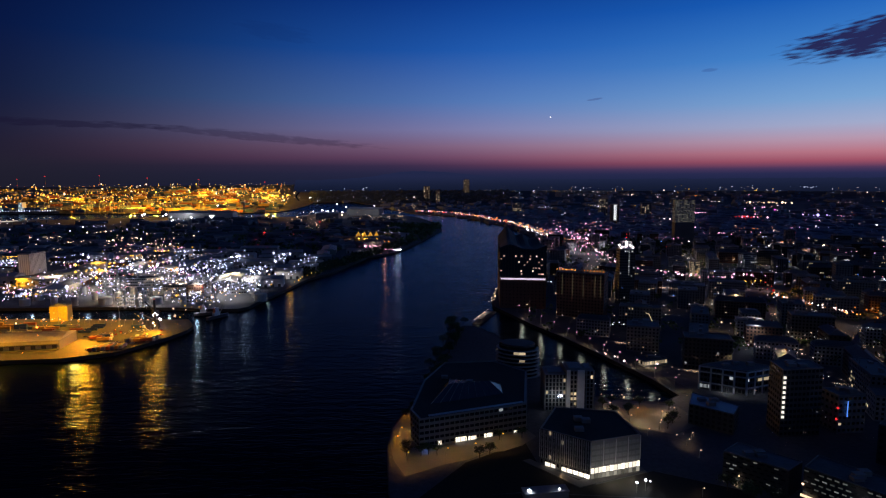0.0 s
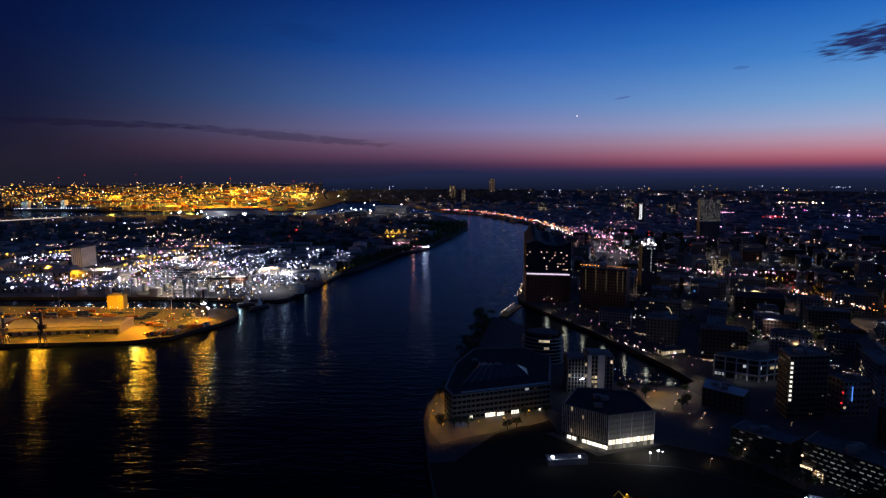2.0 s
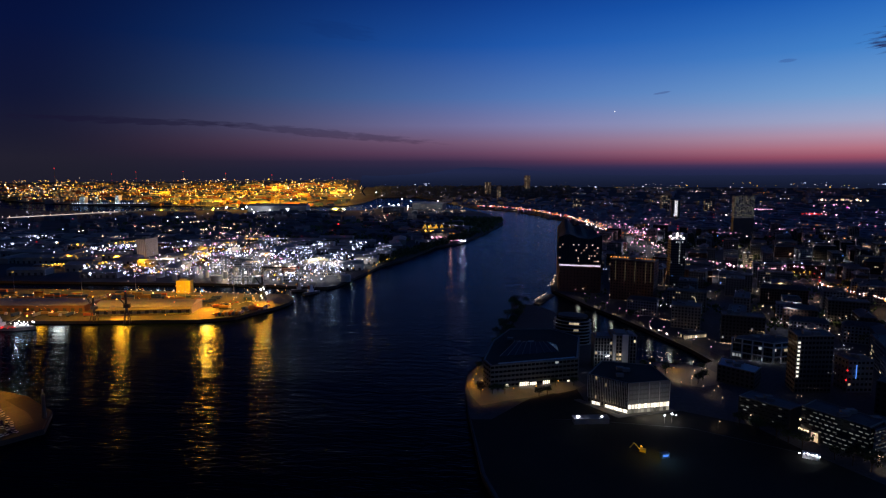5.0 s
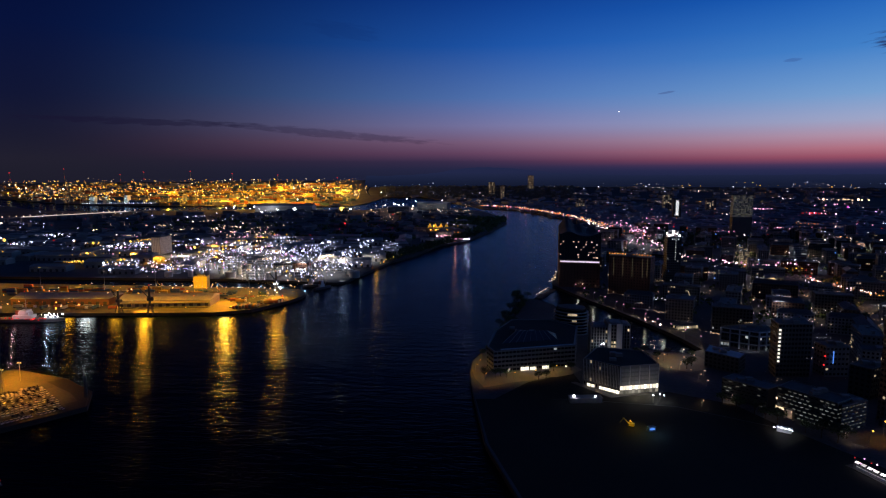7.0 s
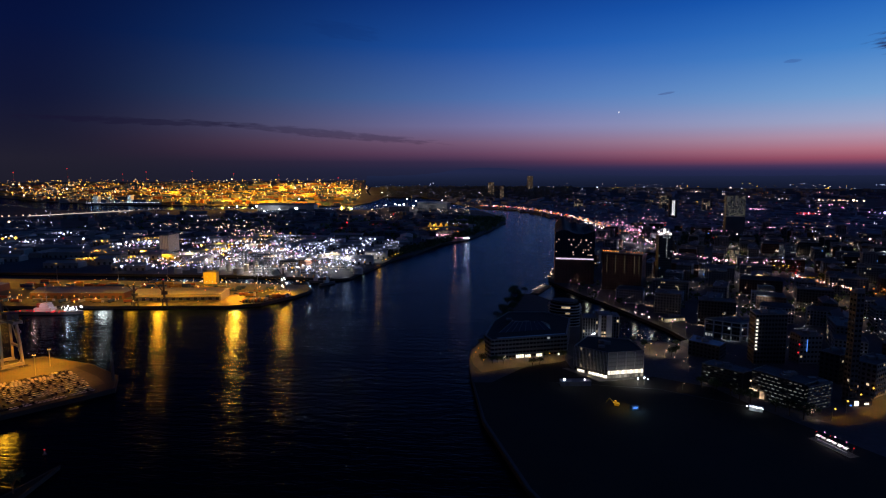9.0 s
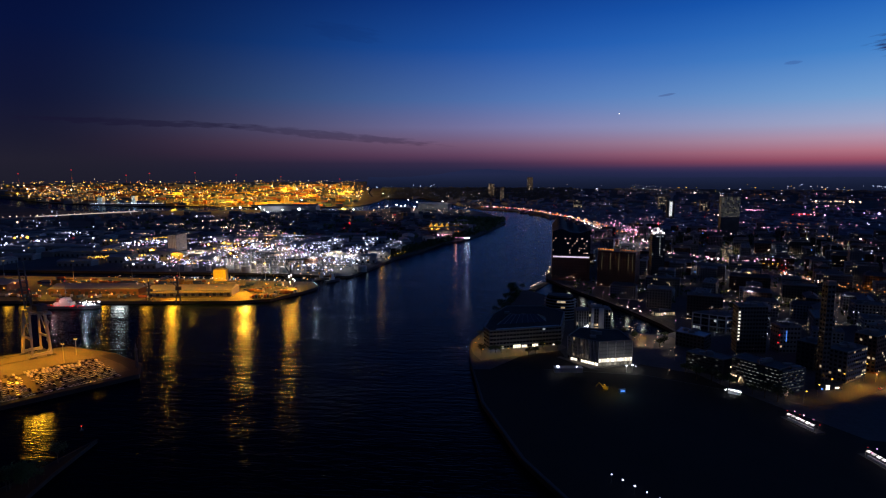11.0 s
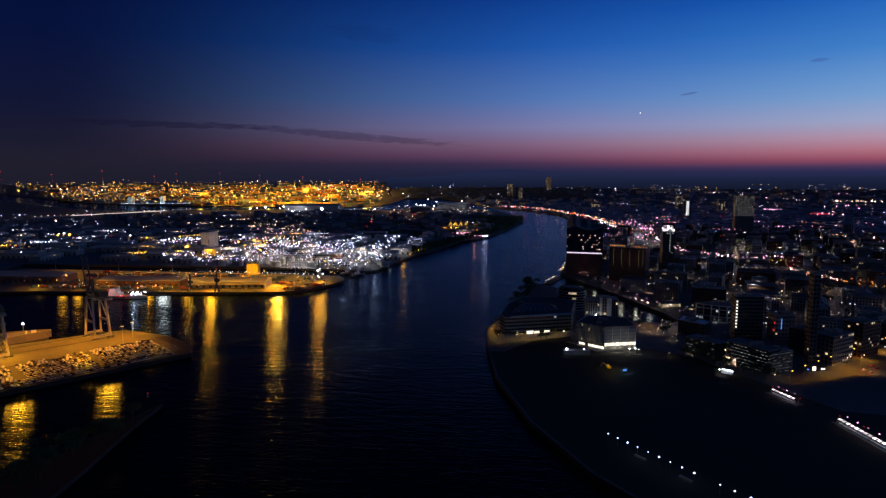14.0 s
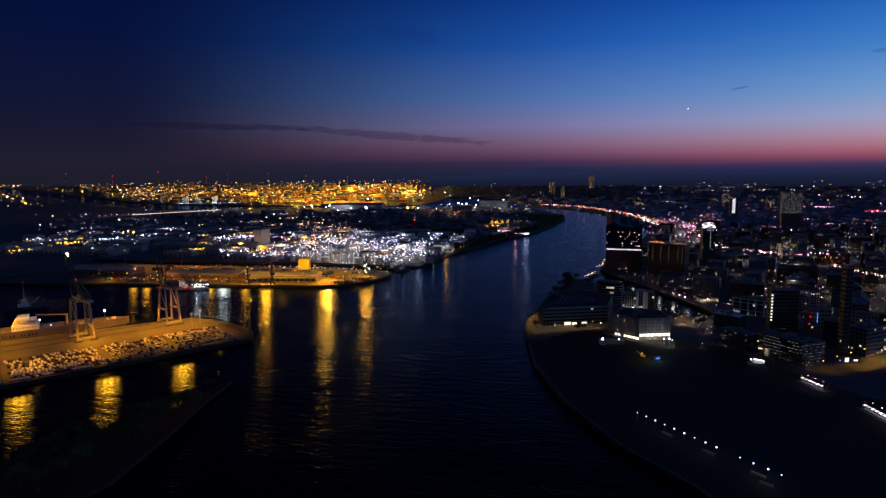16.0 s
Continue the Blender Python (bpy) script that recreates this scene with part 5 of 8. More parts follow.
for f in range(5):
    for k in range(3):
        g.box(272 + k * 2.2, 281.2 + k * 1.55, 4 + f * 2.7, 273.4 + k * 2.2, 281.5 + k * 1.55, 5.6 + f * 2.7)
tagged(part("stair_window", g, lit("stair_amber", (1.0, 0.7, 0.25), 0.7, 0.8)), "amber lit stair windows in a street block", "window")


def framed_office():
    """An office of three tall storeys in a white concrete frame."""
    plan = [(190, 416), (217, 400), (245, 411), (218, 427)]
    ob = shaped_block("framed_office", "low office building in a white concrete frame with lit floors", plan, 21, M_DARKCLAD, 4, 0.03, 57, False, 2.8, 2.2, 2.6, faces=[0, 1])
    cx, cy = ob.location.x, ob.location.y
    for (x0, y0), (x1, y1) in ((plan[0], plan[1]), (plan[1], plan[2])):
        a, b = Vector((x0 - cx, y0 - cy, 0)), Vector((x1 - cx, y1 - cy, 0))
        out = Vector((b.y - a.y, a.x - b.x, 0)).normalized() * 0.5
        for k in range(5):
            c = a.lerp(b, k / 4) + out
            part("frame_post", Geo().box(c.x - 0.5, c.y - 0.5, 0, c.x + 0.5, c.y + 0.5, 17.6), M_WHITE, ob)
        for z in (5.4, 13.2, 17.2):
            part("frame_beam", Geo().beam((a + out) + Vector((0, 0, z)), (b + out) + Vector((0, 0, z)), 0.8, 0.9), M_WHITE, ob)
    a, b = Vector((217 - cx, 400 - cy, 0)), Vector((245 - cx, 411 - cy, 0))
    p, q, off = a.lerp(b, 0.35), a.lerp(b, 0.75), Vector((0.2, -0.5, 0))
    part("lit_window", Geo().quad(p + off + Vector((0, 0, 9.6)), q + off + Vector((0, 0, 9.6)), q + off + Vector((0, 0, 11.8)), p + off + Vector((0, 0, 11.8))), L_WIN, ob, "row of warm lit windows")
    part("entrance", Geo().box(-8.6, -8.4, 0.3, -3.8, -8.2, 3.6), L_SHOP, ob, "white lit entrance")
    down_lamp(206, 402, 9, 900, COOL, 150)
    down_lamp(224, 398, 9, 260, COOL, 150)


framed_office()
shaped_block("quay_cafe", "low cafe on the basin quay with warm lit windows", [(162, 478), (166, 466), (188, 474), (184, 486)], QUAY + 5.0, M_PALE, 1, 0.75, 58, True, 2.4, 1.9, 2.8)
down_lamp(170, 462, 7, 900, WARM, 150)


def zigzag_tower():
    ob = shaped_block("zigzag_tower", "tower with a zigzag line of white light", [(566, 2000), (592, 2000), (592, 2016), (566, 2016)], 74, M_DARKCLAD, 18, 0.02, 91)
    cx, cy = ob.location.x, ob.location.y
    g = Geo()
    for k in range(6):
        z = 18 + k * 8.6
        for sgn in (1, -1):
            g.beam((sgn * -5, 2000 - cy - 0.8, z), (sgn * 5, 2000 - cy - 0.8, z + 8.6), 2.0)
    part("light_line", g, lit("line_white", (0.9, 0.92, 1.0), 1.1), ob, "white zigzag light lines")


zigzag_tower()


# ---------------------------------------------------------------- harbour on the left bank
def hall_kind(seed, w, d, h, label, wall, name="industrial_hall"):
    """A long hall with a low gable roof, doors and roof lights."""
    ob = thing(name, label, "hall")
    wall_ob = part("wall", Geo().prism([(-w / 2, -d / 2), (w / 2, -d / 2), (w / 2, d / 2), (-w / 2, d / 2)], -0.5, h), wall, ob)
    k = d * 0.12
    roof = Geo().add([(-w / 2 - 0.5, -d / 2 - 0.8, h), (w / 2 + 0.5, -d / 2 - 0.8, h), (w / 2 + 0.5, 0, h + k), (-w / 2 - 0.5, 0, h + k), (-w / 2 - 0.5, d / 2 + 0.8, h), (w / 2 + 0.5, d / 2 + 0.8, h)],
                     [(0, 1, 2, 3), (3, 2, 5, 4), (0, 3, 4), (1, 5, 2), (4, 5, 1, 0)])
    roof_ob = part("roof", roof, M_METALROOF, ob, "low pitched sheet-metal roof")
    door = Geo()
    n = int(w / 9)
    for i in range(n):
        x = -w / 2 + (i + 0.5) * w / n
        door.box(x - 2, -d / 2 - 0.12, 0, x + 2, -d / 2, min(4.5, h - 1))
    part("door", door, M_DARKSTEEL, wall_ob, "dark roller doors", kind="stuff")
    seams = Geo()
    for i in range(1, int(w / 4)):
        x = -w / 2 + i * w / int(w / 4)
        seams.beam((x, -d / 2 - 0.7, h + 0.05), (x, 0, h + k + 0.05), 0.14, 0.1)
    part("roof_seam", seams, M_METALROOF, roof_ob, kind="stuff")
    part("ridge_vent", Geo().box(-w * 0.44, -0.7, h + k - 0.2, w * 0.44, 0.7, h + k + 0.5), M_STEEL, roof_ob)
    return ob


shed = hall_kind(1, 108, 36, 9, "long pale quayside warehouse under yellow floodlights", M_CONCRETE, "quay_warehouse")
shed.matrix_world = pose(-415, 531, QUAY, 0, 0, 10)
part("loading_dock", Geo().box(-53, -22.5, 0, 53, -18.2, 1.2), M_QUAY, shed)
part("canopy", Geo().box(-53, -21.5, 5.4, 53, -18.2, 5.8), M_DARKSTEEL, shed)
second = hall_kind(2, 120, 36, 8, "long dark quayside shed beside the moored ship", M_BRICK, "quay_shed")
second.matrix_world = pose(-548, 530, QUAY, 0, 0, 6)
third = hall_kind(3, 110, 40, 9, "brown quayside shed under yellow lamps", M_BRICK, "quay_shed")
third.matrix_world = pose(-740, 540, QUAY, 0, 0, 4)

HALLS = [hall_kind(4, 60, 24, 9, "dark industrial hall with a sheet-metal roof", M_GREY), hall_kind(5, 40, 28, 12, "pale industrial hall with roller doors", M_PALE),
         hall_kind(6, 34, 16, 7, "low brick workshop with a metal roof", M_BRICK, "workshop"), hall_kind(7, 80, 30, 11, "large grey storage hall", M_CONCRETE, "storage_hall")]
rnd = random.Random(8)
HALL_USED = set()
for iu in range(16):
    for iv in range(9):
        x, y = -250 - iu * 74 + rnd.uniform(-14, 14), 730 + iv * 66 + rnd.uniform(-10, 10) + iu * 3
        if not inside(LEFT_BANK, x + 36, y) or rnd.random() < 0.22 or (-560 < x < -300 and 690 < y < 800) or (-740 < x < -660 and 930 < y < 1040) or (-250 < x and y < 760):
            continue
        k = rnd.randrange(4)
        at = pose(x, y, QUAY, 0, 0, rnd.choice((8, 8, 98)) + rnd.uniform(-5, 5))
        if k in HALL_USED:
            tagged(copy_thing(HALLS[k], at), group="harbour halls")
        else:
            HALL_USED.add(k)
            HALLS[k].matrix_world = at
            tagged(HALLS[k], group="harbour halls")


def silo_block():
    ob = thing("grain_silo", "tall windowless pale silo block with upright ribs", "silo", -706, 984, QUAY, 2)
    part("wall", Geo().box(-9, -22, -0.5, 9, 22, 35), M_PALE, ob)
    ribs = Geo()
    for k in range(15):
        y = -21.5 + k * 43 / 14
        ribs.box(9, y - 0.4, 0, 9.4, y + 0.4, 35)
    for k in range(6):
        x = -8.6 + k * 17.2 / 5
        ribs.box(x - 0.35, -22.4, 0, x + 0.35, -22, 35)
    part("rib", ribs, M_CONCRETE, ob, kind="stuff")
    part("roof", Geo().box(-9.4, -22.4, 35, 9.4, 22.4, 35.9), M_ROOF, ob)
    part("head_house", Geo().box(-4, -8, 35.9, 4, 8, 38.4), M_CONCRETE, ob)
    point_lamp(-690, 950, 12, 3000, SODIUM, 0.5)
    point_lamp(-664, 985, 18, 18000, (1.0, 0.68, 0.5), 0.5)
    point_lamp(-706, 930, 16, 9000, (1.0, 0.68, 0.5), 0.5)


silo_block()
yellow = shaped_block("silo_house", "small yellow-lit silo house on the quay", [(-441, 632), (-423, 635), (-425, 647), (-443, 644)], 20, surface("ochre_paint", (0.55, 0.42, 0.07), 0.7), 4, 0.0, 14, faces=[])
point_lamp(-424, 622, 16, 4500, (1.0, 0.52, 0.02), 0.5)


def tank_kind(seed, r, h):
    ob = thing("storage_tank", "pale cylindrical storage tank with a ring stair", "tank")
    n = 24
    shell = Geo()
    ring = [(r * math.cos(2 * math.pi * k / n), r * math.sin(2 * math.pi * k / n)) for k in range(n)]
    shell.prism(ring, -0.3, h)
    shell.add([(*p, h) for p in ring] + [(0, 0, h + r * 0.14)], [(k, (k + 1) % n, n) for k in range(n)])
    part("shell", shell, M_TANK, ob)
    rail = Geo()
    for k in range(n):
        a, b = ring[k], ring[(k + 1) % n]
        rail.beam((*a, h + 1), (*b, h + 1), 0.12)
        rail.beam((*a, h), (*a, h + 1), 0.1)
    for k in range(10):
        a, b = ring[k], ring[k + 1]
        rail.beam((a[0] * 1.05, a[1] * 1.05, h * k / 10), (b[0] * 1.05, b[1] * 1.05, h * (k + 1) / 10), 0.5, 0.2)
    part("stair_rail", rail, M_STEEL, ob)
    return ob


TANKS = [tank_kind(1, 6, 8), tank_kind(2, 8, 9), tank_kind(3, 4, 11)]
rnd = random.Random(3)
TANK_USED = set()
spots = [(-330 - 34 * i + rnd.uniform(-4, 4), 722 + 32 * j + rnd.uniform(-4, 4)) for i in range(7) for j in range(3)] + [(-255 - 14 * i, 770 + 24 * i) for i in range(-1, 5)] + [(-300 - 26 * i, 900 + 24 * j) for i in range(3) for j in range(3)]
for x, y in spots:
    k = rnd.randrange(3)
    if math.hypot(x + 385, y - 705) < 26:
        continue
    if k in TANK_USED:
        tagged(copy_thing(TANKS[k], pose(x, y, QUAY, 0, 0, rnd.uniform(0, 360))), group="tanks of the oil depot")
    else:
        TANK_USED.add(k)
        TANKS[k].matrix_world = pose(x, y, QUAY)
        tagged(TANKS[k], group="tanks of the oil depot")


for k, (x, y, w, d, h, m, label) in enumerate(((-366, 790, 40, 14, 14, M_CONCRETE, "long pale harbour office block with rows of windows"), (-338, 778, 22, 16, 17, M_BRICK, "brown harbour office with banded windows"), (-455, 858, 44, 16, 13, M_PALE, "pale works building with a flat roof"),
                                                 (-318, 742, 30, 16, 8, M_GREY, "low grey works hall beside the river"), (-290, 800, 26, 18, 9, M_PALE, "pale works hall beside the river"), (-520, 905, 50, 20, 11, M_BRICK, "reddish works hall among the lamps"), (-300, 870, 24, 14, 10, M_PALE, "small pale works office"))):
    c, s_ = math.cos(0.12), math.sin(0.12)
    shaped_block("works_building", label, [(x + a * c - b * s_, y + a * s_ + b * c) for a, b in ((-w / 2, -d / 2), (w / 2, -d / 2), (w / 2, d / 2), (-w / 2, d / 2))], QUAY + h, m, max(2, int(h / 3.4)), 0.05, 200 + k, True)


def process_plant(x, y, w, d, levels, turn):
    """An open steel frame with platforms, columns and lamps on every level."""
    ob = thing("process_plant", "open steel process plant crowded with white lamps", "refinery plant", x, y, QUAY, turn)
    r = random.Random(int(x))
    fr, deck, col, lamp = Geo(), Geo(), Geo(), Geo()
    nx, ny = int(w / 6), max(1, int(d / 6))
    for i in range(nx + 1):
        for j in range(ny + 1):
            px, py = -w / 2 + i * w / nx, -d / 2 + j * d / ny
            fr.beam((px, py, 0), (px, py, levels * 4.2), 0.4)
    for l in range(1, levels + 1):
        deck.box(-w / 2, -d / 2, l * 4.2 - 0.15, w / 2, d / 2, l * 4.2)
        for i in range(nx + 1):
            lamp.bulb(-w / 2 + i * w / nx, -d / 2 - 0.4, l * 4.2 - 0.8, 0.5)
    for _ in range(7):
        px, py, rr = r.uniform(-w / 2.2, w / 2.2), r.uniform(-d / 2.4, d / 2.4), r.uniform(0.8, 1.8)
        col.bar((px, py, 0), (px, py, levels * 4.2 + r.uniform(0, 9)), rr, rr, 10)
    part("steel_frame", fr, M_STEEL, ob)
    part("platform", deck, M_STEEL, ob)
    part("column", col, M_TANK, ob, "upright process columns", kind="stuff")
    part("work_lamp", lamp, L_WHITE, ob, "white work lamps", kind="stuff")
    down_lamp(x, y - d, 24, 1.2e4, COOL)


process_plant(-384, 703, 32, 12, 4, 8)
process_plant(-470, 812, 30, 12, 5, 8)
process_plant(-420, 860, 26, 12, 4, 8)
process_plant(-350, 830, 24, 10, 4, 8)
process_plant(-292, 800, 20, 10, 3, 40)


def gantry_crane(x, y, turn, height, boom_tip, label, dark=False):
    """A ship-to-shore crane: four legs, sills, portal, cab, machinery house and a raised boom."""
    ob = thing("gantry_crane", label, "crane", x, y, QUAY, turn)
    main = M_STEEL
    for sx in (-11, 11):
        for sy in (-7, 7):
            part("leg", Geo().beam((sx, sy, 1.6), (sx * 0.6, sy * 0.8, height), 1.7, 1.5), main, ob)
            part("bogie", Geo().box(sx - 0.9, sy - 3, 0.1, sx + 0.9, sy + 3, 1.5), M_DARKSTEEL, ob)
    for sx in (-11, 11):
        part("sill_beam", Geo().box(sx - 0.9, -8, 2.0, sx + 0.9, 8, 4.2), main, ob)
        part("portal_beam", Geo().box(sx * 0.62 - 0.6, -5.6, height * 0.94, sx * 0.62 + 0.6, 5.6, height * 0.94 + 1.4), main, ob)
    for sy in (-7, 7):
        part("cross_beam", Geo().box(-9.2, sy * 0.9 - 0.7, height * 0.4, 9.2, sy * 0.9 + 0.7, height * 0.4 + 1.6), main, ob)
    part("brace", Geo().beam((-9, -6.2, height * 0.42), (6.5, -5.8, height * 0.96), 0.7).beam((-9, 6.2, height * 0.42), (6.5, 5.8, height * 0.96), 0.7), main, ob)
    part("main_girder", Geo().box(-30, -3.2, height, 12, -1.9, height + 2.2).box(-30, 1.9, height, 12, 3.2, height + 2.2).box(-29, -1.9, height + 0.2, -27, 1.9, height + 1.6).box(9, -1.9, height + 0.2, 11, 1.9, height + 1.6), main, ob)
    part("machinery_house", Geo().box(-20, -4, height + 2.2, -9, 4, height + 6.6).box(-20.4, -4.3, height + 6.6, -8.6, 4.3, height + 7), M_DARKSTEEL, ob)
    part("cab", Geo().box(2, -1.5, height - 3, 5, 1.5, height - 0.2), M_WHITE, ob)
    part("a_frame", Geo().beam((10, -3, height), (6, -1, height + 17), 0.8).beam((10, 3, height), (6, 1, height + 17), 0.8).beam((6, 0, height + 17), (-26, 0, height + 2.2), 0.4), M_DARKSTEEL, ob)
    bx, bz = boom_tip
    boom = Geo()
    for sy in (-2.4, 2.4):
        boom.beam((12, sy, height + 1), (12 + bx, sy, height + bz), 1.0, 1.3)
    for k in range(1, 9):
        f = k / 9
        boom.beam((12 + bx * f, -2.4, height + 1 + (bz - 1) * f), (12 + bx * f, 2.4, height + 1 + (bz - 1) * f), 0.4)
    part("boom", boom, M_DARKSTEEL, ob, "raised boom")
    part("stay", Geo().bar((6, 0, height + 17), (12 + bx * 0.7, 0, height + bz * 0.72), 0.15), M_DARKSTEEL, ob)
    stairs = Geo()
    for k in range(8):
        z0, z1 = height * k / 8, height * (k + 1) / 8
        stairs.beam((-11.9, -7 + (3 if k % 2 else 0), z0), (-11.9, -7 + (0 if k % 2 else 3), z1), 0.6, 0.3)
    part("stair", stairs, M_STEEL, ob, kind="stuff")
    part("beacon", Geo().bulb(6, 0, height + 17.8, 0.7), L_RED, ob, "red warning lamp")
    return ob


# the pier's long edge runs along this bearing
PIER_DIR = 44.0
gantry_crane(-408, 258, PIER_DIR + 106, 40, (10, 40), "tall quayside container crane with a raised boom")
far_crane = gantry_crane(-450, 186, PIER_DIR + 106, 40, (14, 40), "quayside container crane over a moored ship")
part("boom_lamp", Geo().bulb(26, 0, 81.5, 1.5).bulb(25, 0, 79.5, 0.8), lit("lamp_boom", (1.0, 0.75, 0.45), 6.0), far_crane, "glaring lamp at the boom's tip")
lattice = Geo()
for k in range(6):
    f0, f1 = k / 6, (k + 1) / 6
    for sy in (-7, 7):
        lattice.beam((-11 + 4.4 * f0, sy * (1 - 0.2 * f0), 40 * f0), (11 - 4.4 * f1, sy * (1 - 0.2 * f1), 40 * f1), 0.45)
        lattice.beam((11 - 4.4 * f0, sy * (1 - 0.2 * f0), 40 * f0), (-11 + 4.4 * f1, sy * (1 - 0.2 * f1), 40 * f1), 0.45)
part("lattice_brace", lattice, M_DARKSTEEL, far_crane, "crossed lattice bracing between the legs")
part("back_frame", Geo().beam((8, -2.5, 57), (-26, -3, 44), 0.9, 1.1).beam((8, 2.5, 57), (-26, 3, 44), 0.9, 1.1).beam((8, 0, 57), (-14, 0, 47), 1.0), surface("crane_green", (0.05, 0.12, 0.07), 0.5), far_crane, "sloping green back frame")
down_lamp(-446, 190, 13, 1.6e4, SODIUM, 150)
down_lamp(-404, 254, 12, 1.2e4, SODIUM, 150)
gantry_crane(-528, 130, PIER_DIR + 90, 40, (14, 34), "quayside container crane at the far end of the pier")


def lamp_mast(x, y, z, height, head, label, group, size=0.6, base=QUAY):
    ob = thing("lamp_mast", label, "lamp", x, y, base, group=group)
    part("pole", Geo().bar((0, 0, -0.2), (0, 0, height), 0.3, 0.16), M_STEEL, ob)
    part("bracket", Geo().beam((-1.2, 0, height), (1.2, 0, height), 0.2), M_STEEL, ob)
    part("lamp_head", Geo().bulb(-1.0, 0, height + 0.3, size).bulb(1.0, 0, height + 0.3, size), head, ob, "glowing lamp heads")
    return ob


L_YFLOOD = lit("lamp_yellow_flood", (1.0, 0.62, 0.12), 1.2)
# most of these masts are added to go with the pier lamps
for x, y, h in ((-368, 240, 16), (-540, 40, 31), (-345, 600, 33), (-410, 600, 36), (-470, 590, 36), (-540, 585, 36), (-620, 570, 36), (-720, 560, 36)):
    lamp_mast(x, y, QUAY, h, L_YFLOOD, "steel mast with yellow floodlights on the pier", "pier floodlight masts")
part_mast = lamp_mast(-374, 262, QUAY, 14, L_YFLOOD, "short yellow-lit mast on the car pier", "pier floodlight masts")
tagged(part("channel_beacon", Geo().bar((-300, 236, QUAY), (-300, 236, QUAY + 16), 1.3, 0.9).bar((-300, 236, QUAY + 16), (-300, 236, QUAY + 19.5), 0.5, 0.3).bulb(-300, 236, QUAY + 15, 1.6), M_DARKSTEEL), "dark channel beacon at the pier's end", "beacon")


def buoy():
    ob = thing("buoy", "small channel buoy with a red lamp afloat on the river", "buoy", -263, 125, 0)
    part("float", Geo().bar((0, 0, -0.6), (0, 0, 0.7), 1.2, 1.0, 10), M_DARKHULL, ob)
    part("tower", Geo().bar((0, 0, 0.7), (0, 0, 2.6), 0.5, 0.15), M_STEEL, ob)
    part("lamp", Geo().bulb(0, 0, 3.0, 0.5), L_RED, ob, "red lamp")


buoy()


def roro_ship():
    """A car carrier with a long slab-sided hull, ramps, deckhouse and deck crane, moored at the pier."""
    ob = thing("cargo_ship", "large pale-hulled cargo ship moored along the pier", "ship", -527, 184, 0, 44.0)
    L, B, D = 100, 13, 9.0
    hull, boot = Geo(), Geo()
    st = [(-L, 0.86), (-L * 0.9, 1), (L * 0.62, 1), (L * 0.8, 0.72), (L * 0.92, 0.36), (L, 0.04)]
    for (x0, w0), (x1, w1) in zip(st, st[1:]):
        flare = lambda w: 0.8 * w
        for g, za, zb in ((boot, -2, 3), (hull, 3, D)):
            ka, kb = (0.85, 0.94) if g is boot else (0.94, 1.0)
            for sgn in (1, -1):
                pts = [(x0, sgn * B * w0 * ka, za), (x1 - (4 if x1 == L and g is boot else 0), sgn * B * w1 * ka, za), (x1 - (2 if x1 == L and g is boot else 0), sgn * B * w1 * kb, zb), (x0, sgn * B * w0 * kb, zb)]
                g.add(pts, [(0, 1, 2, 3)] if sgn < 0 else [(3, 2, 1, 0)])
        hull.quad((x0, -B * w0, D), (x1, -B * w1, D), (x1, B * w1, D), (x0, B * w0, D))
    hull.quad((-L, -B * 0.86, 3), (-L, -B * 0.86, D), (-L, B * 0.86, D), (-L, B * 0.86, 3))
    part("hull", hull, M_HULL, ob, "pale buff hull side")
    part("bottom_paint", boot, M_DARKHULL, ob, "dark lower hull")
    bul = Geo()
    for (x0, w0), (x1, w1) in zip(st, st[1:]):
        for sgn in (1, -1):
            bul.beam((x0, sgn * B * w0, D + 0.6), (x1, sgn * B * w1, D + 0.6), 0.3, 1.2)
    part("bulwark", bul, M_HULL, ob)
    house_ob = part("deckhouse", Geo().box(-2, -11, D, 20, 11, D + 6).box(0, -9.5, D + 6, 18, 9.5, D + 10).box(2, -12.5, D + 10, 12, 12.5, D + 13), M_WHITE, ob, "white bridge deckhouse")
    win = Geo()
    for k in range(10):
        y = -11.4 + k * 2.4
        win.box(12, y, D + 11, 12.1, y + 1.6, D + 12.2)
    for k in range(8):
        x = -1 + k * 2.6
        win.box(x, -11.1, D + 3, x + 1.1, -11, D + 4)
    part("window", win, L_WIN, house_ob, "lit cabin windows", kind="stuff")
    part("funnel", Geo().box(-30, -3, D, -22, 3, D + 13).box(-30.3, -3.2, D + 10, -21.7, 3.2, D + 11.5), M_WHITE, ob)
    part("deck_crane", Geo().bar((44, 0, D), (44, 0, D + 11), 1.1, 0.9, 8).beam((44, 0, D + 10.5), (18, -3, D + 14), 0.9, 1.2), surface("crane_yellow", (0.65, 0.45, 0.08), 0.5), ob, "yellow deck crane")
    part("hatch", Geo().box(24, -7, D, 41, 7, D + 1.4).box(48, -6, D, 64, 6, D + 1.4), M_STEEL, ob)
    part("foremast", Geo().bar((78, 0, D), (78, 0, D + 12), 0.4, 0.2).beam((78, -2.5, D + 9), (78, 2.5, D + 9), 0.3), M_STEEL, ob)
    part("winch", Geo().box(84, -2.4, D, 88, 2.4, D + 2.2).bar((80, -3, D + 0.9), (80, 3, D + 0.9), 0.9), M_WHITE, ob)
    part("deck_lamp", Geo().bulb(78, 0, D + 10, 1.2).bulb(52, 4, D + 6, 0.6).bulb(21, 0, D + 8, 0.8).bulb(-40, -8, D + 5, 0.7).bulb(30, -9, D + 3, 0.4), L_FLOOD, ob, "white deck lamps")
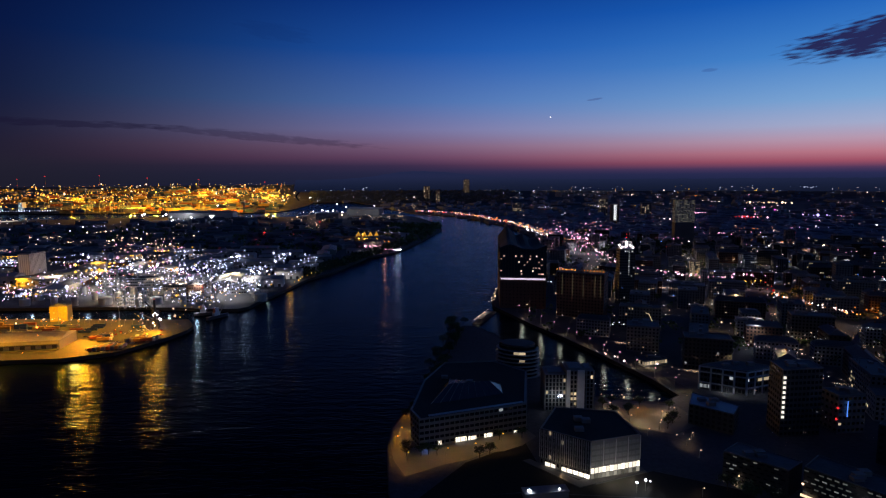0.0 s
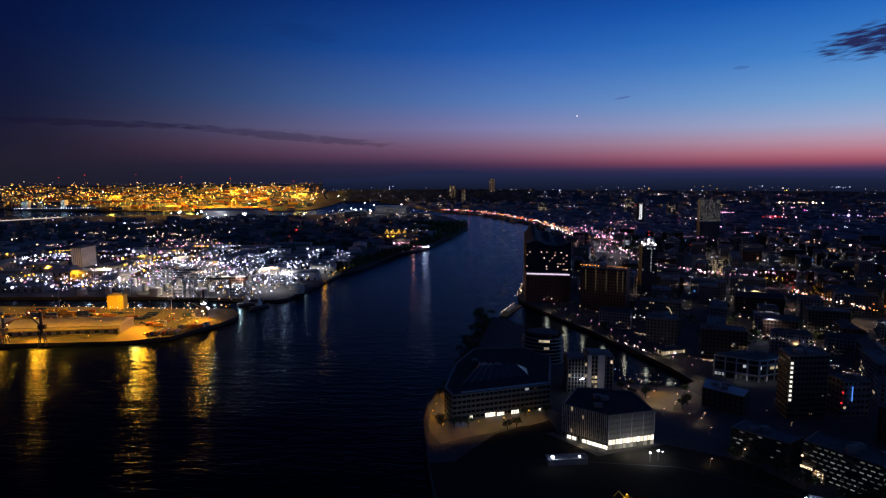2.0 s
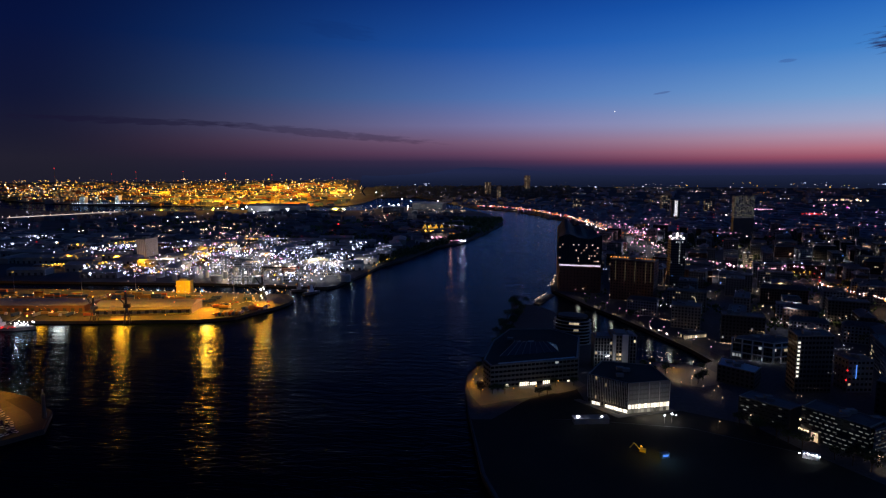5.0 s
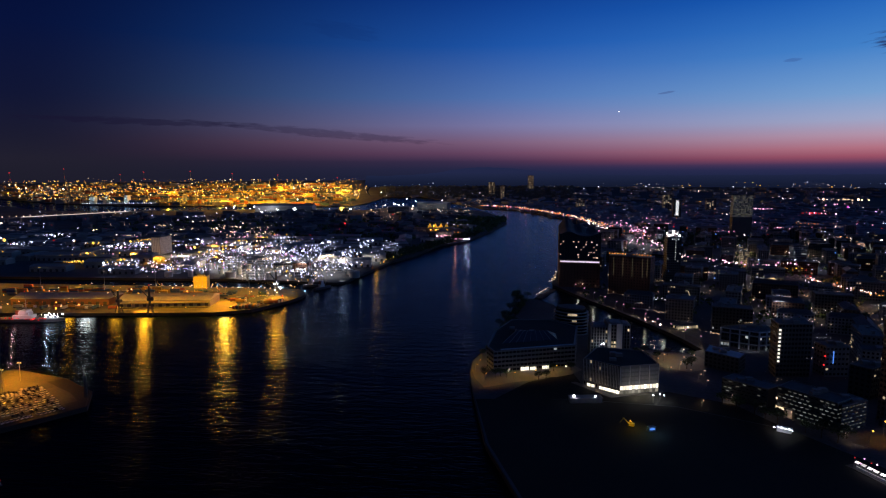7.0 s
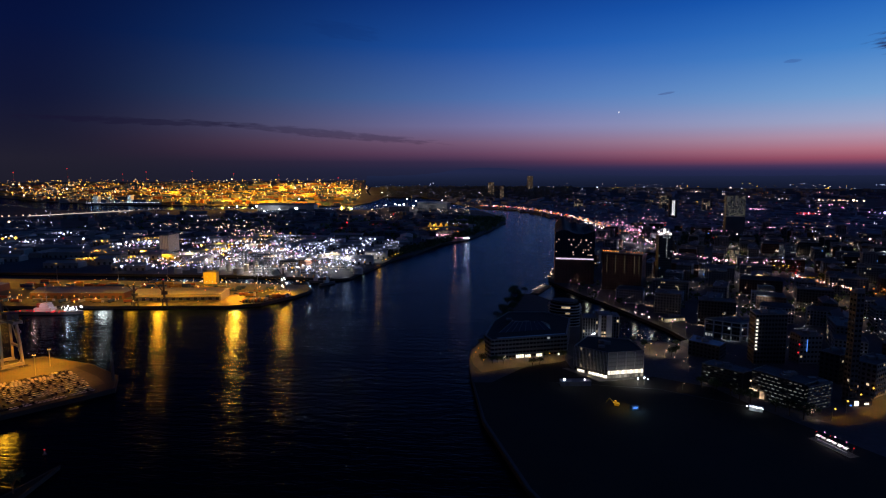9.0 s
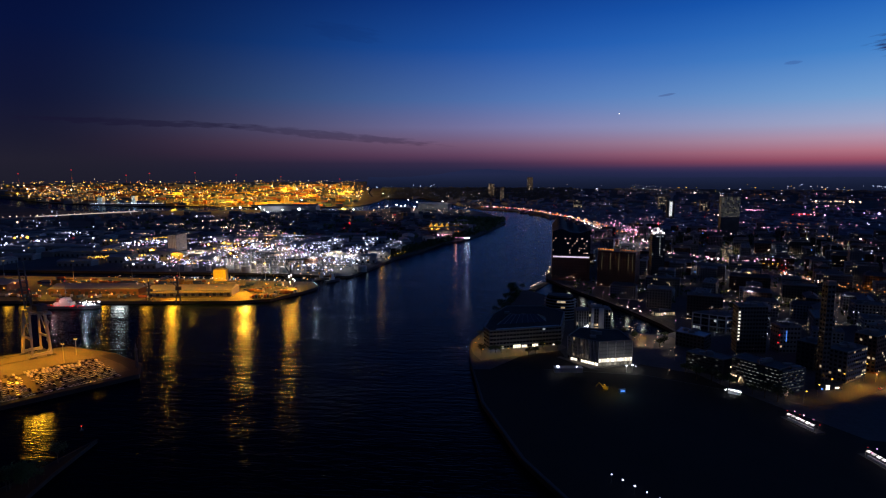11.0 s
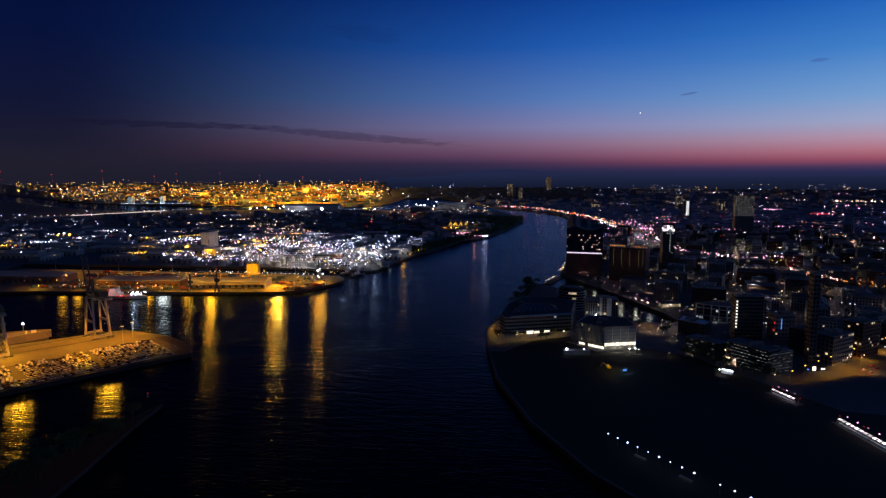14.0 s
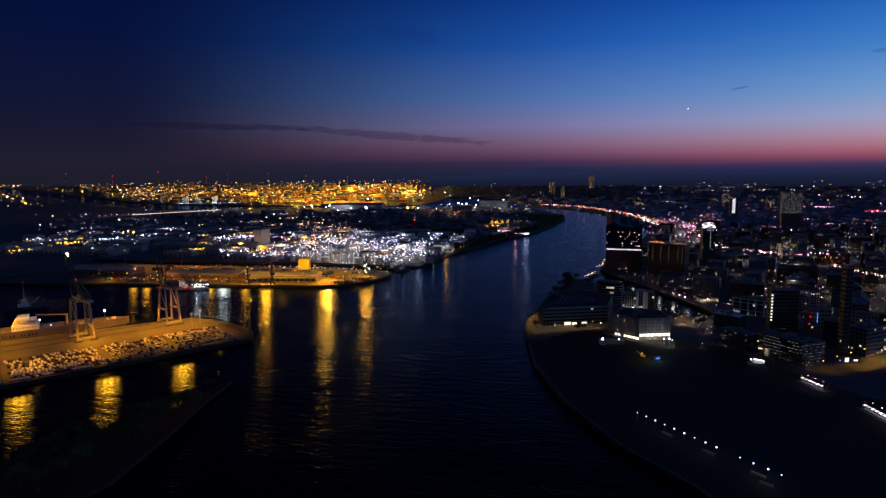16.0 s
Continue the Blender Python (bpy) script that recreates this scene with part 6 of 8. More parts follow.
    # the painted name on the side, as plain bars
    bars = Geo()
    for k, w in enumerate((2.2, 1.6, 1.9, 0.7, 1.8, 1.8, 0, 1.6, 0.7, 2.0, 1.7, 1.7)):
        if w:
            x = -16 + k * 3.0
            bars.box(x, -B * 0.965 - 0.4, 4.4, x + w, -B * 0.965 - 0.1, 6.8)
    part("lettering_bar", bars, M_DARKSTEEL, ob, "row of dark painted letter bars", kind="stuff")
    g = Geo()
    for a, b in (((96, -1, D), (118, -30, QUAY)), ((94, -3, D), (104, -26, QUAY))):
        g.bar(a, b, 0.12)
    part("mooring_line", g, M_RUBBER, ob)
    point_lamp(-518, 189, 33, 3e3, WARM, 0.4)
    return ob


roro_ship()


def harbour_ship(x, y, turn, L, label, name="harbour_vessel"):
    ob = thing(name, label, "ship", x, y, 0, turn)
    hull = Geo()
    B = L * 0.09
    st = [(-L / 2, 0.8), (-L * 0.4, 1), (L * 0.25, 1), (L * 0.4, 0.6), (L / 2, 0.05)]
    for (x0, w0), (x1, w1) in zip(st, st[1:]):
        for sgn in (1, -1):
            pts = [(x0, sgn * B * w0 * 0.85, -1), (x1, sgn * B * w1 * 0.8, -1), (x1, sgn * B * w1, 3.4), (x0, sgn * B * w0, 3.4)]
            hull.add(pts, [(0, 1, 2, 3)])
        hull.quad((x0, -B * w0, 3.4), (x1, -B * w1, 3.4), (x1, B * w1, 3.4), (x0, B * w0, 3.4))
    hull.quad((-L / 2, -B * 0.7, -1), (-L / 2, -B * 0.8, 3.4), (-L / 2, B * 0.8, 3.4), (-L / 2, B * 0.7, -1))
    part("hull", hull, M_DARKHULL, ob)
    part("deckhouse", Geo().box(-L * 0.2, -B * 0.7, 3.4, L * 0.06, B * 0.7, 7.2).box(-L * 0.12, -B * 0.6, 7.2, L * 0.02, B * 0.6, 10.4).box(-L * 0.1, -B * 0.65, 10.4, 0, B * 0.65, 12.6), M_WHITE, ob, "white stepped deckhouse")
    part("funnel", Geo().box(-L * 0.18, -1.5, 7.2, -L * 0.14, 1.5, 12), M_CONTAINER[0], ob)
    part("mast", Geo().bar((-L * 0.04, 0, 12.6), (-L * 0.04, 0, 33), 0.5, 0.2).beam((-L * 0.04, -3, 20), (-L * 0.04, 3, 20), 0.3), M_STEEL, ob)
    part("derrick", Geo().beam((L * 0.08, 0, 4), (L * 0.3, 0, 14), 0.6), M_STEEL, ob)
    part("mast_lamp", Geo().bulb(-L * 0.04, 0, 33.4, 0.8), L_RED, ob, "red mast lamp")
    return ob


ship = harbour_ship(-530, 448, 7, 78, "white and dark harbour ship brightly lit at the quay")
lamps = Geo()
rnd = random.Random(77)
for k in range(26):
    lamps.bulb(rnd.uniform(16, 36), rnd.uniform(-5, 5), rnd.uniform(4.2, 8.0), rnd.uniform(0.4, 0.9))
part("deck_lamp", lamps, L_FLOOD, ship, "crowd of white deck lamps", kind="stuff")
redl = Geo()
for k in range(22):
    redl.bulb(rnd.uniform(-38, 24), rnd.uniform(-7.5, -5.5), rnd.uniform(2.8, 5), rnd.uniform(0.6, 1.1))
part("side_lamp", redl, L_RED, ship, "red side lamps", kind="stuff")
point_lamp(-500, 436, 10, 5000, (1.0, 0.85, 0.85), 0.8)
point_lamp(-540, 434, 14, 5000, (1.0, 0.45, 0.4), 0.8)
harbour_ship(-265, 662, 60, 30, "small harbour launch moored at the pier's corner", "harbour_launch")
harbour_ship(-286, 676, 20, 24, "small work boat moored at the quay", "work_boat")
boat = harbour_ship(-640, 300, 44, 44, "dark barge moored in the harbour basin", "barge")


def slewing_crane(x, y, turn, h, label, lamp=None):
    """A quayside level-luffing crane with tower, house and jib."""
    ob = thing("harbour_crane", label, "crane", x, y, QUAY, turn)
    for sx in (-3, 3):
        for sy in (-3, 3):
            part("leg", Geo().beam((sx, sy, 0), (sx * 0.5, sy * 0.5, h * 0.35), 0.7), M_DARKSTEEL, ob)
    part("tower", Geo().bar((0, 0, h * 0.33), (0, 0, h), 1.5, 1.1, 8), M_DARKSTEEL, ob)
    part("house", Geo().box(-4, -2, h * 0.5, 2.5, 2, h * 0.62), M_DARKSTEEL, ob)
    jib = Geo()
    for sy in (-1, 1):
        jib.beam((1, sy, h * 0.6), (12, sy * 0.3, h * 1.02), 0.5)
    jib.beam((0, 0, h), (12, 0, h * 1.02), 0.2)
    part("jib", jib, M_DARKSTEEL, ob)
    part("beacon", Geo().bulb(0, 0, h + 0.8, 0.7), lamp or L_RED, ob, "lamp on the crane head")
    return ob


slewing_crane(-404, 474, 200, 34, "dark slewing harbour crane with a red lamp")
slewing_crane(-446, 480, 160, 26, "dark slewing harbour crane on the quay", L_YELLOW)
slewing_crane(-309, 604, 250, 30, "harbour crane lit by a bright yellow floodlight", L_RED)
tagged(part("flood_lamp", Geo().bulb(-309, 600, 9.2, 1.5).bulb(-307, 598, 7.0, 0.8), lit("lamp_quay", (1.0, 0.86, 0.5), 8.0)), "glaring floodlight at the pier's corner", "lamp")

# containers on the warehouse pier
def container_kind(k):
    ob = thing("shipping_container", ("rust-red", "blue", "ochre", "grey")[k] + " corrugated steel shipping container on the pier", "container")
    part("body", Geo().box(-6.1, -1.22, 0.1, 6.1, 1.22, 2.6), M_CONTAINER[k], ob)
    g = Geo()
    for i in range(22):
        x = -5.8 + i * 0.55
        g.box(x, -1.27, 0.3, x + 0.25, 1.27, 2.45)
    part("corrugation", g, M_CONTAINER[k], ob, kind="stuff")
    return ob


BOXES = [container_kind(k) for k in range(4)]
rnd = random.Random(13)
BOX_USED = set()
for i in range(22):
    for j in range(4):
        x0, y0 = -372 - i * 14.5 + rnd.uniform(-2, 2), 584 + j * 9
        for lv in range(rnd.choice((0, 0, 1, 2, 3)) if i > 4 else rnd.choice((0, 0, 1))):
            k = rnd.randrange(4)
            at = pose(x0, y0 - (i * 0.7), QUAY + lv * 2.65, 0, 0, 5)
            if k in BOX_USED:
                tagged(copy_thing(BOXES[k], at), group="containers on the pier")
            else:
                BOX_USED.add(k)
                BOXES[k].matrix_world = at
                tagged(BOXES[k], group="containers on the pier")


rails = Geo()
for d0 in (66, 108, 130):
    a0, b0 = Vector((-287, 220)) + Vector((-0.605, -0.796)) * 30 + Vector((-0.796, 0.605)) * d0, Vector((-287, 220)) + Vector((-0.605, -0.796)) * 420 + Vector((-0.796, 0.605)) * d0
    for off in (-0.75, 0.75):
        rails.beam((a0.x - 0.796 * off, a0.y + 0.605 * off, QUAY + 0.1), (b0.x - 0.796 * off, b0.y + 0.605 * off, QUAY + 0.1), 0.35, 0.2)
tagged(part("crane_rails", rails, M_DARKSTEEL, kind="structure"), "dark steel crane rails set along the pier", "rails")
patch("road_pier_lane", [(-338, 252), (-560, -38), (-573, -28), (-350, 263)], M_ASPHALT, "asphalt lane along the car pier", 0.012)
# near-black strips stand in for the shade of the quay wall and tip
patch("road_quay_edge", [(-288.5, 220), (-363, 121.5), (-409, 61), (-422, 71), (-376, 131), (-301, 229)], surface("shade_asphalt", (0.014, 0.014, 0.014), 0.7, grain=0.8, vary=0.4), "asphalt apron painted dark as shade along the car pier's edge", 0.03)
patch("road_pier_tip", [(-288.5, 220), (-301, 229), (-318, 243), (-352, 262), (-343, 271), (-307, 248.5)], surface("shade_asphalt", (0.014, 0.014, 0.014)), "asphalt painted dark as shade at the pier's tip", 0.03)
# cars parked on the pier
def car_kind(k):
    ob = thing("car", ("white", "silver", "black", "red", "blue")[k] + " new car parked in a row on the pier", "car")
    body = Geo()
    sec = [(-2.2, 0.45, 0.75), (-2.1, 0.35, 0.95), (-0.9, 0.3, 1.0), (1.0, 0.3, 0.95), (2.05, 0.35, 0.78), (2.2, 0.45, 0.6)]
    for (x0, a0, h0), (x1, a1, h1) in zip(sec, sec[1:]):
        for sgn in (1, -1):
            body.quad((x0, sgn * 0.88, a0), (x1, sgn * 0.88, a1), (x1, sgn * 0.85, h1), (x0, sgn * 0.85, h0))
        body.quad((x0, -0.85, h0), (x1, -0.85, h1), (x1, 0.85, h1), (x0, 0.85, h0))
    for x, a, h in (sec[0], sec[-1]):
        body.quad((x, -0.88, a), (x, 0.88, a), (x, 0.85, h), (x, -0.85, h))
    body.quad((-1.45, -0.62, 1.45), (0.35, -0.62, 1.45), (0.35, 0.62, 1.45), (-1.45, 0.62, 1.45))
    part("body", body, M_CAR[k], ob)
    gl = Geo()
    lo, hi = [(-2.0, 0.8), (1.15, 0.8)], [(-1.45, 0.62), (0.35, 0.62)]
    for sgn in (1, -1):
        gl.quad((-2.0, sgn * 0.8, 0.98), (1.15, sgn * 0.8, 0.96), (0.35, sgn * 0.62, 1.44), (-1.45, sgn * 0.62, 1.44))
    gl.quad((-2.0, -0.8, 0.98), (-2.0, 0.8, 0.98), (-1.45, 0.62, 1.44), (-1.45, -0.62, 1.44))
    gl.quad((1.15, -0.8, 0.96), (1.15, 0.8, 0.96), (0.35, 0.62, 1.44), (0.35, -0.62, 1.44))
    part("glazing", gl, M_GLASS, ob)
    for x in (-1.35, 1.35):
        for y in (-0.8, 0.8):
            part("wheel", Geo().bar((x, y - 0.1, 0.32), (x, y + 0.1, 0.32), 0.32, 0.32, 8), M_RUBBER, ob)
    return ob


CARS = [car_kind(k) for k in range(5)]
CAR_USED = set()
rnd = random.Random(23)
south = Vector((-407 + 287, 62 - 220)).normalized()
inward = Vector((south.y, -south.x))
count = 0
spare = {0: Geo(), 1: Geo(), 2: Geo(), 3: Geo()}
HOME = Vector((-287, 220))
for row in range(12):
    along_quay = 9 + rnd.uniform(0, 2)
    while along_quay < 330:
        along_quay += 2.55
        if 62 < along_quay < 68 and row > 1 or 118 < along_quay < 124 and row > 1 or 190 < along_quay < 196 or 262 < along_quay < 268 or rnd.random() < 0.07:
            continue
        if row > 7 and along_quay > 68 and rnd.random() < 0.35 or row == 1 and rnd.random() < 0.3:
            continue
        p = HOME + south * along_quay + inward * (7.5 + row * 4.9 + (3.5 if row > 0 else 0) + (3.5 if row > 5 else 0))
        k = rnd.choice((0, 0, 0, 1, 1, 1, 1, 1, 2, 2, 2, 2))
        at = pose(p.x, p.y, QUAY + 0.02, 0, 0, math.degrees(math.atan2(inward.y, inward.x)) + rnd.choice((0, 180)) + rnd.uniform(-4, 4) + (28 if row == 0 else 0))
        if count >= 299 or along_quay > 124:
            g = spare[min(k, 3)]
            g.box(-2.2, -0.88, 0.3, 2.2, 0.88, 0.95, at)
            g.add([at @ Vector(q) for q in ((-2.0, -0.8, 0.96), (1.15, -0.8, 0.96), (1.15, 0.8, 0.96), (-2.0, 0.8, 0.96), (-1.45, -0.62, 1.45), (0.35, -0.62, 1.45), (0.35, 0.62, 1.45), (-1.45, 0.62, 1.45))],
                  [(0, 1, 5, 4), (1, 2, 6, 5), (2, 3, 7, 6), (3, 0, 4, 7), (4, 5, 6, 7)])
            continue
        count += 1
        if k in CAR_USED:
            tagged(copy_thing(CARS[k], at), group="cars on the pier")
        else:
            CAR_USED.add(k)
            CARS[k].matrix_world = at
            tagged(CARS[k], group="cars on the pier")
for k, g in spare.items():
    tagged(part("parked_cars", g, M_CAR[k], kind="stuff"), "more rows of new cars parked along the pier", "cars")


# vehicles and lamps at the head of the warehouse pier
rnd = random.Random(61)
for x, y in ((-361, 566), (-352, 570), (-343, 568), (-328, 577), (-303, 572), (-331, 520), (-322, 516), (-313, 513), (-304, 539), (-289, 573), (-318, 545), (-310, 556), (-336, 585), (-296, 590), (-345, 590)):
    k = rnd.choice((0, 1, 3, 4))
    tagged(copy_thing(CARS[k], pose(x, y, QUAY + 0.02, 0, 0, rnd.uniform(0, 180))), group="cars on the warehouse pier")


def truck(x, y, turn, k):
    ob = thing("truck", "parked lorry with a box trailer on the warehouse pier", "truck", x, y, QUAY, turn, group="trucks on the pier")
    part("cab", Geo().box(4.2, -1.2, 0.8, 6.2, 1.2, 3.4).box(4.0, -1.2, 0.6, 6.4, 1.2, 1.4), M_WHITE, ob)
    part("trailer", Geo().box(-7, -1.25, 1.2, 3.8, 1.25, 4.0), M_CONTAINER[k], ob)
    part("chassis", Geo().box(-7, -0.5, 0.7, 4.4, 0.5, 1.15), M_DARKSTEEL, ob)
    for wx in (-6, -4.8, 2.2, 5.2):
        part("wheel", Geo().bar((wx, -1.2, 0.5), (wx, 1.2, 0.5), 0.5), M_RUBBER, ob)


for k, (x, y, t) in enumerate(((-343, 556, 12), (-338, 562, 12), (-333, 551, 14), (-318, 530, 60), (-300, 556, 70), (-325, 600, 5), (-520, 500, 6), (-500, 503, 6), (-640, 505, 5), (-622, 498, 95))):
    truck(x, y, t, k % 4)
slewing_crane(-307, 600, 200, 16, "small quay crane with a glaring lamp", L_FLOOD)
lamp_mast(-313, 612, 12, 12, L_FLOOD, "glaring white floodlight on a low mast at the pier head", "pier head floods", 2.2)
lamp_mast(-306, 606, 8, 8, L_FLOOD, "glaring white floodlight on a low mast at the pier head", "pier head floods", 1.8)
point_lamp(-309, 600, 13, 5e4, WARM, 0.6)


# far harbour: white halls, docks, container cranes, ship, bridge
big = hall_kind(31, 260, 70, 26, "huge pale dockside hall under white lamps", M_PALE, "dock_hall")
big.matrix_world = pose(-1010, 2440, QUAY, 0, 0, 4)
dock = hall_kind(32, 150, 60, 30, "covered floating dock with white lamps", M_GREY, "dock_hall")
dock.matrix_world = pose(-360, 2640, QUAY, 0, 0, -12)
dock2 = hall_kind(33, 90, 40, 24, "shipyard hall beside the floating docks", M_GREY, "dock_hall")
dock2.matrix_world = pose(-480, 2380, QUAY, 0, 0, 8)
rnd = random.Random(91)
for k in range(4):
    g = Geo()
    for i in range(170):
        a = math.radians(rnd.uniform(-44, -16))
        d = rnd.uniform(2950, 4700)
        x, y = d * math.sin(a), d * math.cos(a) - 150
        if inside(FAR_TERMINAL, x, y) and inside(FAR_TERMINAL, x + 60, y):
            n = rnd.randint(2, 6)
            g.box(0, -6 * rnd.randint(1, 3), -4, 12.2 * n, 6, 2.6 * rnd.randint(2, 6), pose(x, y, QUAY + rise(x, y), 0, 0, 10))
    tagged(part("container_stacks", g, M_CONTAINER[k], kind="stuff"), "long stacks of containers on the far terminal", "containers")
first = None
for x, y, t in ((-1640, 2880, 10), (-1690, 2880, 10), (-1600, 2885, 10), (-1560, 2885, 10), (-1360, 2840, 10), (-1330, 2835, 10), (-1180, 2830, 0), (-1000, 2890, 0), (-1750, 2880, 10), (-2250, 2760, 5), (-2330, 2740, 5)):
    if first is None:
        first = tagged(gantry_crane(x, y, t + 90, 46, (8, 48), "distant container crane on the lit terminal quay"), group="terminal cranes")
        first.scale = (1.2, 1.2, 1.2)
    else:
        copy_thing(first, pose(x, y, QUAY + rise(x, y), 0, 0, t + 90))


def container_ship():
    ob = thing("container_ship", "huge dark container ship with a row of white deck lights", "ship", -2050, 2790, 6, 13)
    part("hull", Geo().prism([(-190, -26), (150, -26), (195, -8), (200, 0), (195, 8), (150, 26), (-190, 26)], -12, 14), M_DARKHULL, ob)
    part("deckhouse", Geo().box(-150, -22, 14, -132, 22, 50), M_WHITE, ob)
    part("deckhouse", Geo().box(20, -22, 14, 36, 22, 56), M_WHITE, ob)
    g = Geo()
    for k in range(34):
        g.bulb(-185 + k * 11, -27, 16, 2.0)
    part("deck_lamp", g, L_WHITE, ob, "row of white deck lamps", kind="stuff")
    g = Geo()
    r = random.Random(6)
    for k in range(34):
        g.bulb(r.choice((-140, 28, -60)) + r.uniform(-16, 16), -26, r.uniform(18, 52), r.uniform(1.5, 3.2))
    part("house_lamp", g, lit("lamp_icy", (0.6, 0.9, 1.0), 1.8, 0.8), ob, "cool lamps on the deckhouses", kind="stuff")
    for x in (-30, 60, 100, -100):
        part("container_stack", Geo().box(x - 14, -24, 14, x + 14, 24, 30), M_CONTAINER[1], ob, "stacked containers")


container_ship()


def road_bridge():
    ob = thing("road_bridge", "long low road bridge with warm lamps across the harbour", "bridge", -1650, 1950, QUAY + 6, math.degrees(math.atan2(363, 158)))
    part("deck", Geo().box(-330, -7, 6, 330, 7, 8), M_CONCRETE, ob)
    g = Geo()
    for k in range(16):
        g.box(-322 + k * 42, -4, -6.5, -319 + k * 42, 4, 6)
    part("pier", g, M_CONCRETE, ob, kind="stuff")
    g = Geo()
    for k in range(30):
        g.bulb(-320 + k * 22, -6, 13, 1.7)
    part("lamp", g, L_WARM, ob, "row of warm lamps", kind="stuff")
    part("light_strip", Geo().box(-196, -7.6, 8.0, 200, -7.1, 10.4), lit("bridge_strip", (1.0, 0.8, 0.74), 0.75), ob, "pale strip of light along the parapet")


road_bridge()


for x, y, h in ((-484, 2306, 40), (-517, 2799, 44), (-391, 2223, 36), (-745, 3243, 60), (-1051, 2703, 44), (-914, 1954, 26), (-916, 2105, 26), (-614, 2086, 30), (-326, 2690, 40), (-440, 2600, 40), (-470, 2330, 34)):
    lamp_mast(x, y, h, h, L_FLOOD, "tall mast with a white floodlight over the shipyard", "shipyard floods", 2.7, QUAY + rise(x, y))
white_hall = hall_kind(35, 60, 16, 8, "long riverside landing hall lit pink and white", M_WHITE, "landing_hall")
white_hall.matrix_world = pose(-183, 1246, QUAY, 0, 0, -24)
theatre = thing("riverside_theatre", "tent-like theatre with scalloped yellow edges", "theatre", -206, 1540, QUAY)
for k in range(4):
    x = -24 + k * 16
    v = [(x - 8, -12, 3), (x + 8, -12, 3), (x + 8, 14, 3), (x - 8, 14, 3), (x, 0, 21)]
    shell = part("shell", Geo().add(v, [(0, 1, 4), (1, 2, 4), (2, 3, 4), (3, 0, 4), (3, 2, 1, 0)]), surface("theatre_cloth", (0.7, 0.5, 0.12), 0.7), theatre, "yellow tent shell")
    part("edge_light", Geo().beam(v[0], v[4], 0.9).beam(v[1], v[4], 0.9), lit("theatre_edge", (1.0, 0.62, 0.1), 0.9), shell, "yellow edge lights")
point_lamp(-206, 1512, 16, 2e4, SODIUM, 1.0)
point_lamp(-180, 1236, 9, 1.5e3, (1.0, 0.75, 0.8), 0.8)


# ---------------------------------------------------------------- right bank: small things
lamp_group = "promenade lamps"
L_BLUEWHITE = lit("lamp_blue_white", (0.6, 0.63, 1.0), 2.6)
SPOTS = [(55 + 4.65 * k, 91 - 5.2 * k) for k in range(9)] + [(101.5, 39), (106.5, 33.8), (112, 28.5), (116.5, 23.5)]
for k, (x, y) in enumerate(SPOTS):
    ob = thing("promenade_lamp", "bright bluish-white lamp on a slim pole by the river wall", "street lamp", x, y, QUAY, group=lamp_group)
    part("pole", Geo().bar((0, 0, -0.1), (0, 0, 4.2), 0.12, 0.08), M_DARKSTEEL, ob)
    part("lamp_head", Geo().bulb(0, 0, 4.5, 0.5 + 0.1 * (k % 3)), L_BLUEWHITE, ob, "glowing bluish-white head")
for k in (3, 7, 10, 12):
    (x0, y0), (x1, y1) = SPOTS[k], SPOTS[min(k + 1, 12)]
    if k == 12:
        x0, y0, x1, y1 = 108, 24, 113, 20
    wallg = Geo().beam((x0 - 1.5, y0 - 1.5, QUAY + 0.6), (x1 - 1.5, y1 - 1.5, QUAY + 0.6), 1.2, 1.2)
    tagged(part("parapet_wall", wallg, M_PAVING), "pale parapet wall under the promenade lamps", "wall", "promenade walls")
    point_lamp((x0 + x1) / 2 - 2.5, (y0 + y1) / 2 - 2.5, 7.0, 110, (0.8, 0.85, 1.0), 0.3)


